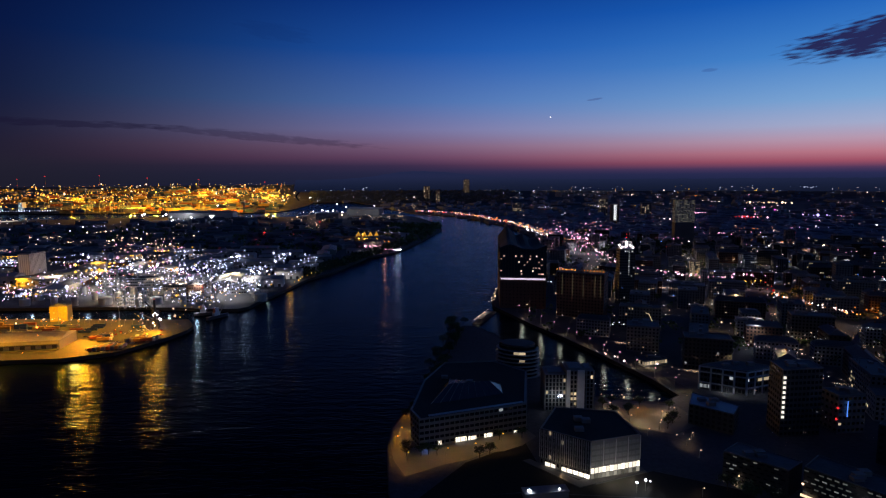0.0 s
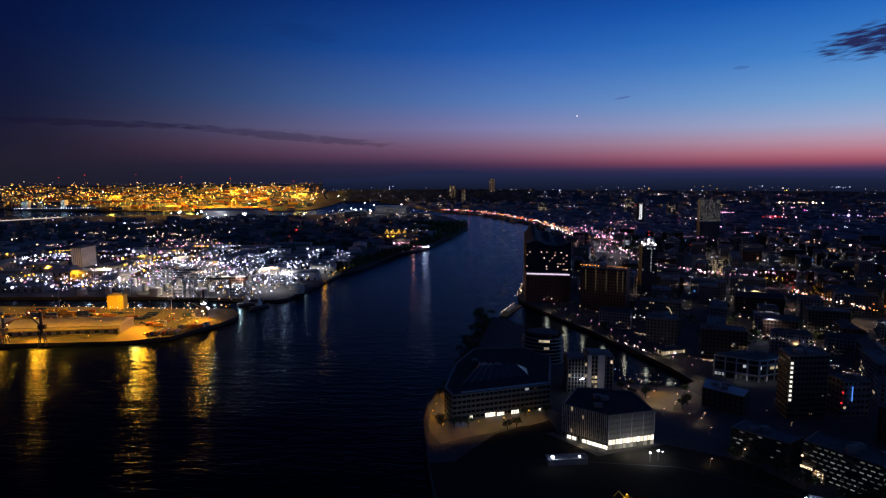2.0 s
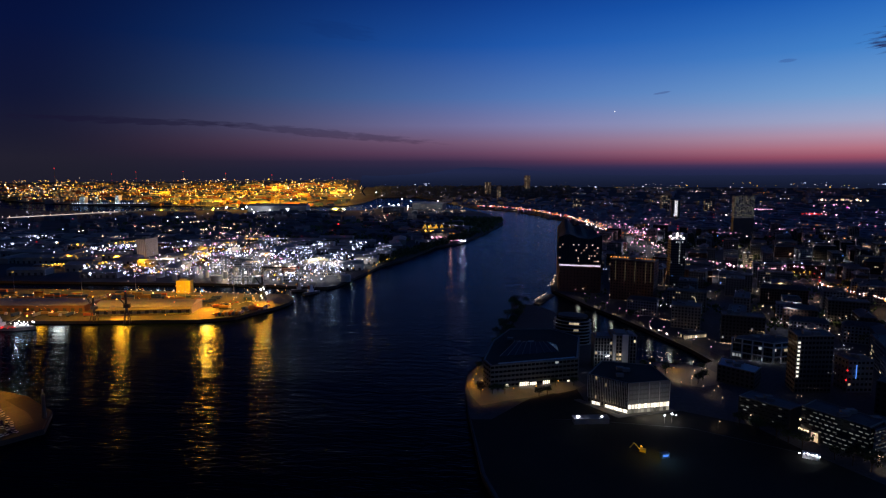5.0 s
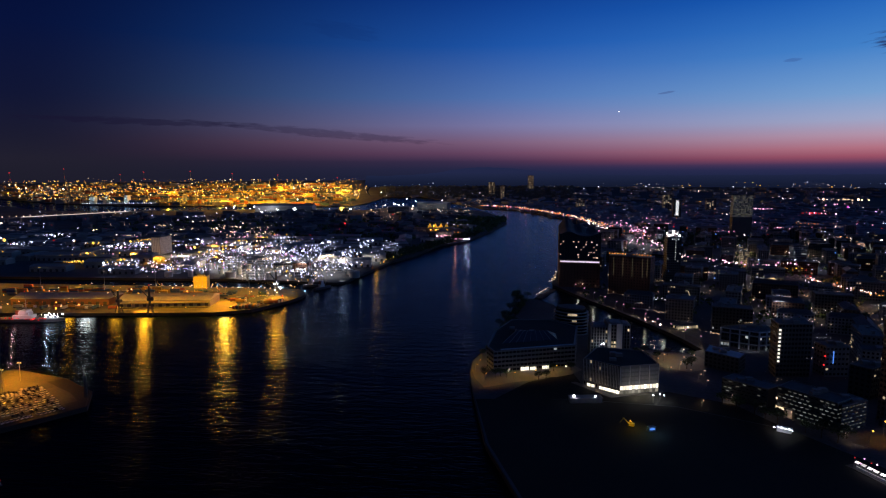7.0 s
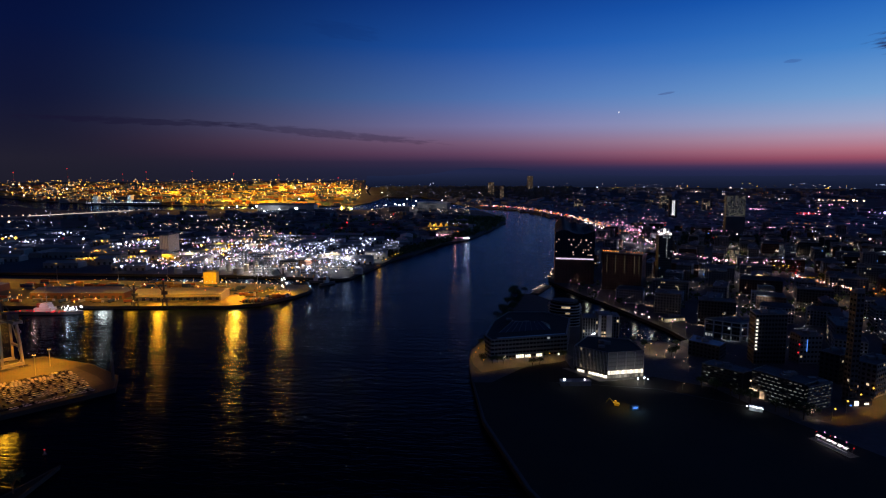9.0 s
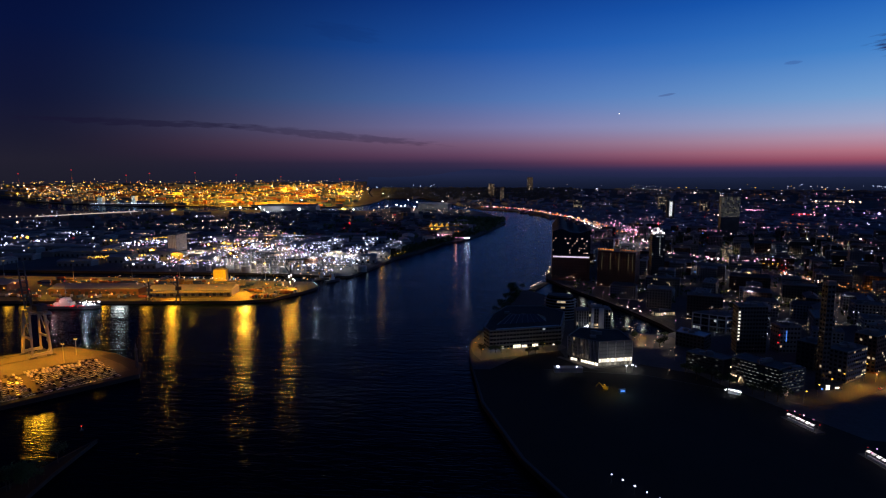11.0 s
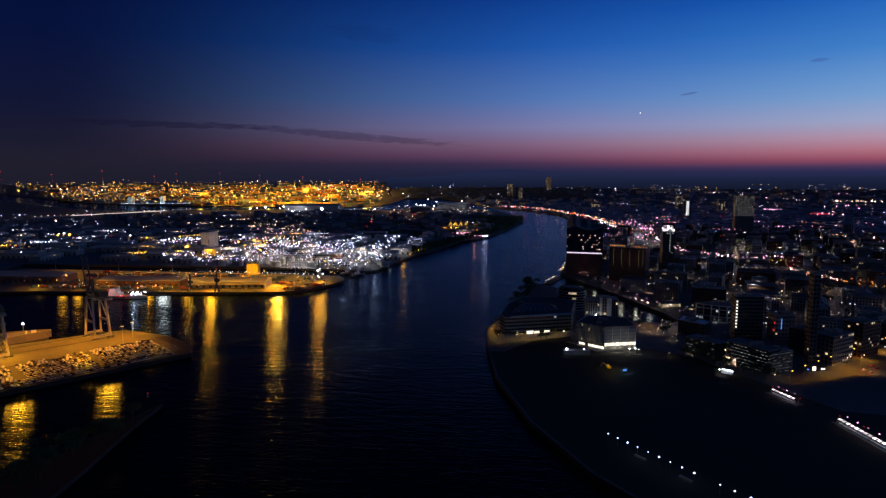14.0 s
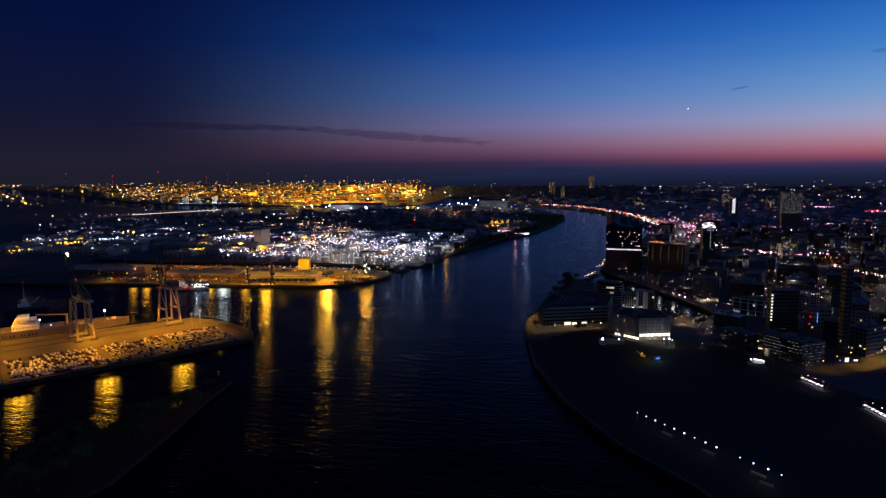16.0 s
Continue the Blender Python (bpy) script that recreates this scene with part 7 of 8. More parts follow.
def event_pavilion(x0, y0, x1, y1, label, bulbs):
    """A long low pavilion with a bright open front, roof and strings of lamps."""
    L = math.hypot(x1 - x0, y1 - y0)
    ob = thing("event_pavilion", label, "pavilion", (x0 + x1) / 2, (y0 + y1) / 2, QUAY, math.degrees(math.atan2(y1 - y0, x1 - x0)))
    part("deck", Geo().box(-L / 2 - 3, -3.5, 0, L / 2 + 3, 3.5, 0.4), M_QUAY, ob)
    n, tent = int(L / 3.3), Geo()
    for k in range(n):
        p, q = -L / 2 + k * L / n, -L / 2 + (k + 0.72) * L / n
        tent.add([(p, -1.5, 3.2), (q, -1.5, 3.2), (q, 0, 3.9), (p, 0, 3.9), (p, 1.5, 3.2), (q, 1.5, 3.2)], [(0, 1, 2, 3), (3, 2, 5, 4)])
    part("roof", tent, lit("tent_glow", (1.0, 0.93, 0.97), 2.0, 1.0), ob, "glowing white tent roof in bays", kind="stuff")
    n = int(L / 4)
    for k in range(n + 1):
        part("post", Geo().bar((-L / 2 + k * L / n, -1.4, 0.4), (-L / 2 + k * L / n, -1.4, 3.2), 0.1).bar((-L / 2 + k * L / n, 1.4, 0.4), (-L / 2 + k * L / n, 1.4, 3.2), 0.1), M_STEEL, ob)
    part("counter", Geo().box(-L / 2 + 1, -1.2, 0.4, L / 2 - 1, -0.7, 1.5), M_WHITE, ob)
    down_lamp((x0 + x1) / 2, (y0 + y1) / 2 - 0.5, 9.5, 260, COOL, 150)
    g = Geo()
    for k in range(bulbs):
        g.bulb(-L / 2 + (k + 0.5) * L / bulbs, 3.4 * (-1) ** k, 5.2, 0.5)
    part("bulb", g, L_PINK, ob, "string of lamps", kind="stuff")
    for x, y in ((-L / 2 - 2, 1.5), (L / 2 + 0.5, 2.0), (-L / 4, 4)):
        part("red_lamp", Geo().bulb(x, y, 4.3, 0.38), L_RED, ob, "small red lamp")
    return ob


event_pavilion(181.5, 186, 189.5, 167, "long white event tent glowing in the dark", 6)
event_pavilion(201.5, 136, 214, 80, "long glowing pavilion with a string of lamps", 14)
kiosk = thing("kiosk", "small brightly lit kiosk beside the housing block", "kiosk", 164, 228.5, QUAY, -27)
part("body", Geo().box(-4, -1.6, 0, 4, 1.6, 2.6).box(-4.3, -2, 2.6, 4.3, 2, 2.8), M_WHITE, kiosk)
for x, r, z in ((-5.4, 0.55, 2.6), (-3.2, 0.4, 3.0), (-1.4, 0.7, 3.1), (0.6, 0.6, 2.9), (2.6, 0.65, 3.1), (4.2, 0.4, 2.6)):
    part("lamp", Geo().bulb(x, -2.2, z, r), L_FLOOD, kiosk, "glaring white lamp")


def site_machine(x, y, turn, label, colour, lamp, blue=False):
    ob = thing("site_cabin" if blue else "excavator", label, "site cabin" if blue else "excavator", x, y, QUAY, turn)
    if blue:
        part("cabin", Geo().box(-2.4, -1.2, 0.2, 2.4, 1.2, 2.8).box(-2.5, -1.3, 2.8, 2.5, 1.3, 3.0), colour, ob)
        part("window", Geo().box(-1.6, -1.26, 1.2, 1.6, -1.2, 2.3), lamp, ob, "blue-lit window")
    else:
        part("track", Geo().box(-2, -1.5, 0, 2, -0.9, 0.9).box(-2, 0.9, 0, 2, 1.5, 0.9), M_RUBBER, ob)
        part("house", Geo().box(-2, -1.3, 0.9, 1.2, 1.3, 2.4).box(-0.2, -1.2, 2.4, 1.2, 0, 3.4), colour, ob)
        part("boom", Geo().beam((1, 0.6, 2), (4.4, 0.6, 5.2), 0.5).beam((4.4, 0.6, 5.2), (6.6, 0.6, 2.0), 0.4), colour, ob)
        part("work_lamp", Geo().bulb(0.6, -0.4, 3.7, 0.5).bulb(1.6, 0.9, 2.6, 0.35), lamp, ob)
    return ob


site_machine(73, 226, 160, "yellow excavator with work lamps on the building site", surface("digger_yellow", (0.6, 0.4, 0.04), 0.5), L_YELLOW)
site_machine(84, 221, 20, "small blue-lit site cabin on the building site", M_CONTAINER[1], L_BLUE, True)
point_lamp(75, 222, 8, 700, (1.0, 0.7, 0.05), 0.3)
point_lamp(85, 217, 6.5, 500, (0.3, 0.6, 1.0), 0.3)
hut = thing("site_hut", "long pale site hut with two white lamps", "hut", 50, 265, QUAY, 8)
part("body", Geo().box(-11, -3, 0, 11, 3, 3.4).box(-11.4, -3.4, 3.4, 11.4, 3.4, 3.7), M_GREY, hut)
part("lamp", Geo().bulb(-9, -3.5, 5.4, 1.1), L_FLOOD, hut, "glaring white lamp")
part("lamp", Geo().bulb(6, -3.5, 5.2, 0.7), L_FLOOD, hut, "white lamp")
part("lamp_post", Geo().bar((-9, -3.4, 0), (-9, -3.4, 5.2), 0.1).bar((6, -3.4, 0), (6, -3.4, 5), 0.1), M_STEEL, hut)
gate = thing("gate_lamp", "pair of glaring white lamps at the site gate", "lamp", 96, 268, QUAY)
part("post", Geo().bar((0, 0, 0), (0, 0, 5.2), 0.12), M_STEEL, gate)
part("post", Geo().bar((5, 2, 0), (5, 2, 5.4), 0.12), M_STEEL, gate)
part("lamp_head", Geo().bulb(0, 0, 5.4, 0.7).bulb(5, 2, 5.6, 0.8).bulb(8, 4, 4, 0.45), L_FLOOD, gate, "glaring lamp heads")


def street_lamps(points, head, label, group, size=0.7, height=8.0):
    proto = None
    for x, y in points:
        if proto is None:
            proto = thing("street_lamp", label, "street lamp", x, y, QUAY, group=group)
            part("pole", Geo().bar((0, 0, -0.1), (0, 0, height), 0.14, 0.08), M_STEEL, proto)
            part("arm", Geo().beam((0, 0, height), (1.4, 0, height + 0.3), 0.12), M_STEEL, proto)
            part("lamp_head", Geo().bulb(1.5, 0, height + 0.1, size), head, proto, "glowing head")
        else:
            copy_thing(proto, pose(x, y, QUAY, 0, 0, 40))


def along(a, b, n, jitter=0.0, seed=1):
    r = random.Random(seed)
    return [(a[0] + (b[0] - a[0]) * k / (n - 1) + r.uniform(-jitter, jitter), a[1] + (b[1] - a[1]) * k / (n - 1) + r.uniform(-jitter, jitter)) for k in range(n)]


street_lamps(along((86, 672), (122, 562), 5) + along((127, 548), (172, 416), 7), L_PINK, "pinkish white street lamp along the basin quay", "quay street lamps", 0.6)
street_lamps([(110, 372), (118, 350), (126, 362), (140, 356), (134, 342), (150, 362), (146, 378), (122, 380)], L_WARM, "warm lamp on the square", "square lamps", 0.5, 6)
street_lamps([(-29, 323), (-27, 334), (-21, 301), (1, 306), (17, 312), (34, 325), (45, 333)], L_YELLOW, "amber lamp on the promenade", "promenade lamps at the corner", 0.5, 5)
street_lamps(along((205, 216), (330, 326), 9), L_YELLOW, "orange street lamp by the bend", "orange street lamps", 0.7)
for x, y, w in ((94, 648, 700), (108, 604, 800), (121, 566, 800), (134, 530, 900), (146, 496, 900), (157, 464, 900), (167, 434, 900), (176, 408, 800)):
    down_lamp(x, y, 9, w, WARM, 150)
    flood_lamp(x - 6, y - 3, 11, (x - 40, y - 55, 0), w * 5, (1.0, 0.76, 0.56), 1.6, 110)


def pontoon():
    ob = thing("ferry_pontoon", "lit ferry pontoon at the mouth of the basin", "pontoon", 46, 656, 0, 70)
    part("deck", Geo().box(-32, -5, -0.6, 32, 5, 1.1), M_QUAY, ob)
    part("shelter", Geo().box(-20, -2.5, 4, 12, 2.5, 4.4), M_METALROOF, ob)
    g, l = Geo(), Geo()
    for k in range(9):
        g.bar((-20 + k * 4, -2, 1.1), (-20 + k * 4, -2, 4), 0.12)
        l.bulb(-28 + k * 6.5, 3.5, 4.6, 0.6)
    part("post", g, M_STEEL, ob, kind="stuff")
    part("lamp", l, L_WARM, ob, "warm deck lamps", kind="stuff")
    for x, y in ((38, 634), (46, 656), (54, 678)):
        down_lamp(x, y, 7, 700, WARM, 150)


pontoon()
street_lamps(along((-408, 615), (-324, 614), 12, 1.0, 5) + along((-500, 620), (-420, 616), 9, 1.5, 6), L_WARM, "small warm lamp along the back of the pier", "pier edge lamps", 0.75, 6)
for k in range(8):
    truck(-326 + 3.4 * k, 519 + 1.2 * k, 100, k % 4)
rnd = random.Random(62)
for k in range(40):
    x, y = rnd.choice(((-352, 564), (-290, 556), (-298, 548), (-345, 575), (-318, 590))) 
    tagged(copy_thing(CARS[rnd.choice((0, 0, 1, 3))], pose(x + rnd.gauss(0, 5), y + rnd.gauss(0, 3), QUAY + 0.02, 0, 0, rnd.choice((10, 100)) + rnd.uniform(-6, 6))), group="cars on the warehouse pier")
for k in range(9):
    truck(-296 + rnd.uniform(-12, 14), 552 + rnd.uniform(-6, 8), rnd.choice((20, 70, 110)), k % 4)
for k in range(14):
    truck(-470 - 17 * k + rnd.uniform(-5, 5), 499 - 1.2 * k + rnd.uniform(-3, 5), rnd.choice((5, 8, 95)), k % 4)
COURT = [(142, 320), (148, 328), (152, 284), (143, 305), (127, 264), (189, 293), (150, 276), (124, 334), (134, 343), (206, 406)]
street_lamps(COURT, L_DIM, "small warm lamp between the housing blocks", "courtyard lamps", 0.5, 4)
for x, y in COURT[::2]:
    down_lamp(x, y, 7, 380, (1.0, 0.68, 0.4), 150)
street_lamps([(267, 264), (271, 266), (279, 265), (285, 273), (280, 331), (267, 358), (253, 287), (320, 355), (279, 323)], L_WARM, "warm lamp among the street blocks", "street block lamps", 0.55, 6)
for x, y, k in ((287, 263, 3), (276, 243, 1), (286, 254, 2), (274, 250, 0)):
    ob = copy_thing(CARS[k], pose(x, y, QUAY + 0.1, 0, 0, 42))
    tagged(ob, "car with red tail lamps on the orange-lit street", "car", "cars on the street")
    part("tail_lamp", Geo().bulb(-2.3, -0.6, 0.8, 0.45).bulb(-2.3, 0.6, 0.8, 0.45), L_RED, ob, "red tail lamps")
for x, y, w in ((248, 240, 2600), (265, 258, 4600), (276, 246, 4000)):
    down_lamp(x, y, 9, w, (1.0, 0.5, 0.12), 150)


# the main street and road through the city
for route, c, w in ((MAIN_STREET, (1.0, 0.62, 0.6), 5e3), (MAIN_ROAD, (1.0, 0.5, 0.22), 4e3)):
    for (x0, y0), (x1, y1) in zip(route, route[1:]):
        n = Vector((y0 - y1, x1 - x0)).normalized() * 6
        patch("road_city", [(x0 + n.x, y0 + n.y), (x0 - n.x, y0 - n.y), (x1 - n.x, y1 - n.y), (x1 + n.x, y1 + n.y)], M_ASPHALT, "asphalt city street under pinkish lamps", 0.05)
        down_lamp(x1, y1, 14, w * (y1 / 800) ** 1.5, c, 154)
# pools of street light between the blocks
for x, y, w, c in ((330, 980, 9e3, WARM), (363, 905, 9e3, WARM), (410, 915, 9e3, SODIUM), (464, 924, 9e3, SODIUM), (464, 860, 1.2e4, SODIUM), (464, 781, 1.2e4, SODIUM), (463, 708, 1e4, SODIUM), (500, 647, 9e3, SODIUM),
                   (277, 575, 3e3, WARM), (305, 563, 4e3, WARM), (326, 532, 3e3, WARM), (380, 490, 3e3, WARM), (260, 1000, 6e3, WARM), (290, 1080, 9e3, WARM), (300, 1200, 1e4, WARM), (290, 1330, 1e4, SODIUM),
                   (275, 1500, 1.6e4, WARM), (258, 1700, 2e4, WARM), (225, 1930, 2e4, WARM), (160, 2220, 2e4, SODIUM), (40, 2580, 3e4, SODIUM), (190, 520, 2e3, WARM), (230, 450, 2e3, WARM), (250, 690, 3e3, WARM),
                   (340, 720, 4e3, WARM), (420, 600, 3e3, WARM), (600, 800, 6e3, SODIUM), (700, 1000, 9e3, WARM), (560, 1150, 9e3, WARM), (240, 800, 3e3, WARM)):
    down_lamp(x, y, 18, w, WARM if c == SODIUM and y > 1000 else c, 156)


# random unseen fill lamps, added to lift the dark city
rnd = random.Random(303)
for k in range(64):
    x, y = 230 + 520 * rnd.random(), 400 + 900 * rnd.random()
    down_lamp(x, y, 26, 6.5e3 * (y / 600) ** 1.5, rnd.choice((WARM, COOL, (1.0, 0.85, 0.8))), 150)


# ---------------------------------------------------------------- lamps of the city and harbour, too many to count
EYE = Vector((-4, -134, 157.7))


def ground_at(bearing, dip):
    """The ground met by looking from high over the river along a bearing and at so many degrees below level."""
    a, t = math.radians(bearing), math.tan(math.radians(dip))
    d = 300.0
    while d < 4880:
        x, y = EYE.x + d * math.sin(a), EYE.y + d * math.cos(a)
        if EYE.z - d * t <= QUAY + rise(x, y):
            break
        d *= 1.004
    return x, y, d


def lamps(name, label, material, n, az0, az1, dip0, dip1, seed, size=1.0, up_by=(5, 12), crowd=0, bank=None, rows=0, tight=False):
    """A field of lamps; crowd: they stand in so many groups; tight: in short rows, like the windows and lamps of one street."""
    r, g = random.Random(seed), Geo()
    hearts = [(r.uniform(az0, az1), r.uniform(dip0, dip1), r.uniform(*up_by)) for _ in range(crowd)]
    for _ in range(int(n * 1.35)):
        up = r.uniform(*up_by)
        if crowd and r.random() < 0.8:
            ha, hd, level = hearts[int(crowd * r.random() ** (1.7 if tight else 1.0))]
            b, p = ha + r.gauss(0, 0.55 if tight else (az1 - az0) * 0.05), hd + r.gauss(0, 0.035 if tight else (dip1 - dip0) * 0.07)
            up = level + r.uniform(-0.6, 0.6) if tight else up
        else:
            b, p = r.uniform(az0, az1) + r.gauss(0, 0.5), r.triangular(dip0, dip1)
        if rows:
            p = dip0 + (dip1 - dip0) * (math.floor((p - dip0) / (dip1 - dip0) * rows) + 0.5 + 0.25 * math.sin(b * 1.7 + p * 9)) / rows + r.gauss(0, 0.012)
        x, y, d = ground_at(b, max(0.12, p))
        if bank is not None and not any(inside(q, x, y) for q in bank):
            continue
        if -60 < x < 168 and y < 262:   # the building site stays dark
            continue
        if -745 < x < -585 and 800 < y < 995 and r.random() < 0.85:
            continue
        z = QUAY + rise(x, y) + up
        if d > 4380 and b > -13:   # on the slope of the far ridge
            x, y, z = EYE.x + 4380 * math.sin(math.radians(b)), EYE.y + 4380 * math.cos(math.radians(b)), EYE.z - 4380 * math.tan(math.radians(max(0.12, p) * 0.6 + 0.42))
        g.bulb(x, y, z, min(d, 4380) * 0.00122 * size * (0.3 + 0.4 * r.random() + 1.25 * r.random() ** 7))
    return tagged(part(name, g, material, kind="stuff"), label, "lamps")


LB, RB, TB, PB = [LEFT_BANK], [RIGHT_BANK], [FAR_TERMINAL], [LEFT_BANK, PIER_TWO]
lamps("terminal_lamps", "countless sodium lamps over the container terminal", L_YELLOW, 760, -42, -14.4, 0.25, 2.6, 1, 0.74, (10, 22), bank=TB, rows=15)
lamps("terminal_lamps", "amber lamps over the container terminal", L_ORANGE, 480, -42, -14.4, 0.3, 2.2, 2, 0.58, (10, 22), bank=TB, rows=15)
lamps("terminal_lamps", "white lamps over the container terminal", L_WARM, 240, -45, -14.4, 0.2, 2.2, 3, 0.72, (8, 34), 26, bank=TB)
lamps("horizon_lamps", "scattered far lamps beyond the harbour", L_YELLOW, 200, -58, -38, 0.2, 2.0, 61, 0.75, (5, 20), 34, [LEFT_BANK, FAR_TERMINAL])
lamps("horizon_lamps", "scattered far white lamps beyond the harbour", L_WARM, 130, -58, -38, 0.2, 2.2, 62, 0.75, (5, 20), 30, [LEFT_BANK, FAR_TERMINAL])
lamps("harbour_lamps", "crowds of white lamps over the oil depot", L_WHITE, 520, -37, -19.5, 5.9, 9.0, 4, 0.95, (7, 16), 80, LB, tight=True)
lamps("harbour_lamps", "white lamps over the tank farm", L_WHITE, 260, -34, -19, 6.6, 9.0, 5, 1.1, (7, 16), bank=LB, rows=7)
lamps("harbour_lamps", "warm lamps over the oil depot", L_WARM, 320, -37, -19.5, 4.6, 9.0, 6, 0.85, (7, 16), 60, LB, tight=True)
lamps("harbour_lamps", "pinkish lamps over the oil depot", L_PINK, 220, -37, -19.5, 5.2, 9.0, 60, 0.85, (7, 16), 52, LB, tight=True)
lamps("harbour_lamps", "amber lamps between the sheds", L_YELLOW, 320, -40, -20, 5.4, 9.2, 7, 0.95, (7, 16), 19, LB, tight=True)
lamps("harbour_lamps", "violet-white lamps over the oil depot", L_VIOLET, 150, -36, -19.5, 5.6, 9.0, 96, 0.8, (7, 16), 60, LB, tight=True)
lamps("city_lamps", "tiny warm lamps and windows round the housing blocks", L_DIM, 300, 17, 46, 9.5, 19, 133, 0.34, (2, 18), 80, RB, tight=True)
lamps("city_lamps", "tiny white lamps and windows round the housing blocks", L_DIMCOOL, 150, 17, 46, 9.5, 19, 134, 0.32, (2, 18), 60, RB, tight=True)
lamps("harbour_lamps", "white lamps along the river works", L_WHITE, 220, -19.5, -11.5, 7.0, 9.6, 8, 1.0, (12, 24), 9, LB)
lamps("harbour_lamps", "white lamps of a distant yard", L_WHITE, 130, -52, -38.5, 5.2, 7.0, 9, 0.8, (12, 24), 11, LB, tight=True)
lamps("harbour_lamps", "yellow lamps of a distant yard", L_YELLOW, 80, -55, -44, 5.6, 7.2, 10, 1.0, (12, 24), 7, LB, tight=True)
lamps("harbour_lamps", "scattered white lamps between dark sheds", L_WHITE, 140, -50, -4.5, 2.5, 5.4, 11, 0.58, (12, 24), 36, LB, tight=True)
lamps("harbour_lamps", "scattered warm lamps between dark sheds", L_WARM, 80, -50, -4.5, 2.5, 5.6, 12, 0.7, (12, 24), 25, LB, tight=True)
lamps("harbour_lamps", "red lamps between dark sheds", L_RED, 26, -50, -10, 2.5, 9, 63, 0.8, (12, 24), 0, LB)
lamps("shipyard_lamps", "glaring white floodlights over the floating docks", L_FLOOD, 7, -13.5, -4, 2.4, 3.4, 13, 1.3, (20, 40), bank=LB)
lamps("shipyard_lamps", "small lamps on the floating docks", L_WARM, 70, -14, -3.4, 3.0, 4.3, 14, 0.75, (4, 26), 10, LB)
lamps("shipyard_lamps", "glaring white floodlights by the dock hall", L_FLOOD, 9, -26, -19.5, 2.7, 3.6, 15, 1.5, (16, 34), bank=LB)
lamps("theatre_lamps", "amber lamps round a riverside theatre", L_YELLOW, 40, -8.6, -4.2, 4.9, 5.6, 16, 1.15, (4, 12), 6, LB)
lamps("theatre_lamps", "pink lamps on a riverside landing", L_PINK, 30, -8, -3.6, 5.5, 6.1, 17, 0.9, (2, 8), 4, LB)
lamps("pier_lamps", "amber lamps on the warehouse pier", L_YELLOW, 100, -50, -19, 9.0, 12.0, 18, 0.8, (4, 12), 0, [PIER_TWO])
lamps("pier_lamps", "orange lamps on the warehouse pier", L_ORANGE, 80, -50, -19, 9.0, 12.0, 64, 0.8, (4, 12), 0, [PIER_TWO])
lamps("pier_lamps", "white lamps on the warehouse pier", L_WARM, 60, -50, -19, 9.0, 11.4, 19, 0.9, (5, 14), 0, [PIER_TWO])
lamps("river_lamps", "dim lamps on the hazy far bank", L_WHITE, 60, -14, -2, 0.2, 2.4, 120, 0.55, (4, 14), 16, RB)
lamps("river_lamps", "lamps on the far river bank", L_WARM, 26, -6.5, -2.5, 1.5, 2.8, 20, 0.75, (3, 10), 6, RB)
lamps("city_lamps", "scattered warm city lamps and windows", L_CITY, 190, 6, 46, 1.0, 9.5, 31, 0.52, (20, 30), 90, RB, tight=True)
lamps("city_lamps", "scattered white city lamps and windows", L_WHITE, 150, 6, 46, 1.0, 10.0, 32, 0.52, (20, 30), 70, RB, tight=True)
lamps("city_lamps", "scattered amber city lamps", L_YELLOW, 50, 6, 46, 1.0, 10, 33, 0.5, (20, 36), 30, RB, tight=True)
lamps("city_lamps", "scattered orange city lamps", L_ORANGE, 80, 2, 46, 0.8, 8, 34, 0.5, (20, 36), 26, RB, tight=True)
lamps("city_lamps", "scattered pinkish city lamps", L_PINK, 200, 5, 46, 1.4, 9, 65, 0.66, (20, 36), 36, RB, tight=True)
lamps("city_lamps", "small warm lamps among the near blocks", L_DIM, 620, 8, 44, 5.0, 17, 131, 0.46, (3, 20), 60, RB, tight=True)
lamps("city_lamps", "small white lamps among the near blocks", L_DIMCOOL, 340, 8, 44, 5.0, 17, 132, 0.46, (3, 20), 40, RB, tight=True)
lamps("city_lamps", "pink and white lamps round the landing stages", L_PINK, 60, 8.4, 14.8, 4.4, 7.0, 35, 1.0, (20, 36), 14, RB, tight=True)
lamps("city_lamps", "far lamps towards the horizon", L_CITY, 90, 3, 46, 0.25, 1.9, 36, 0.5, (20, 36), 30, RB, tight=True)
lamps("city_lamps", "far amber lamps towards the horizon", L_YELLOW, 40, 3, 46, 0.25, 1.9, 66, 0.5, (20, 36), 14, RB, tight=True)
lamps("city_lamps", "far white lamps towards the horizon", L_WHITE, 40, -2, 46, 0.25, 1.9, 37, 0.5, (20, 36), 16, RB, tight=True)
lamps("city_lamps", "red traffic lights and tail lamps", L_RED, 40, 4, 42, 2.0, 7.5, 38, 0.6, (20, 36), bank=RB)
lamps("city_lamps", "blue signs in the city", L_BLUE, 36, 4, 42, 2.0, 12, 39, 0.75, (20, 36), bank=RB)


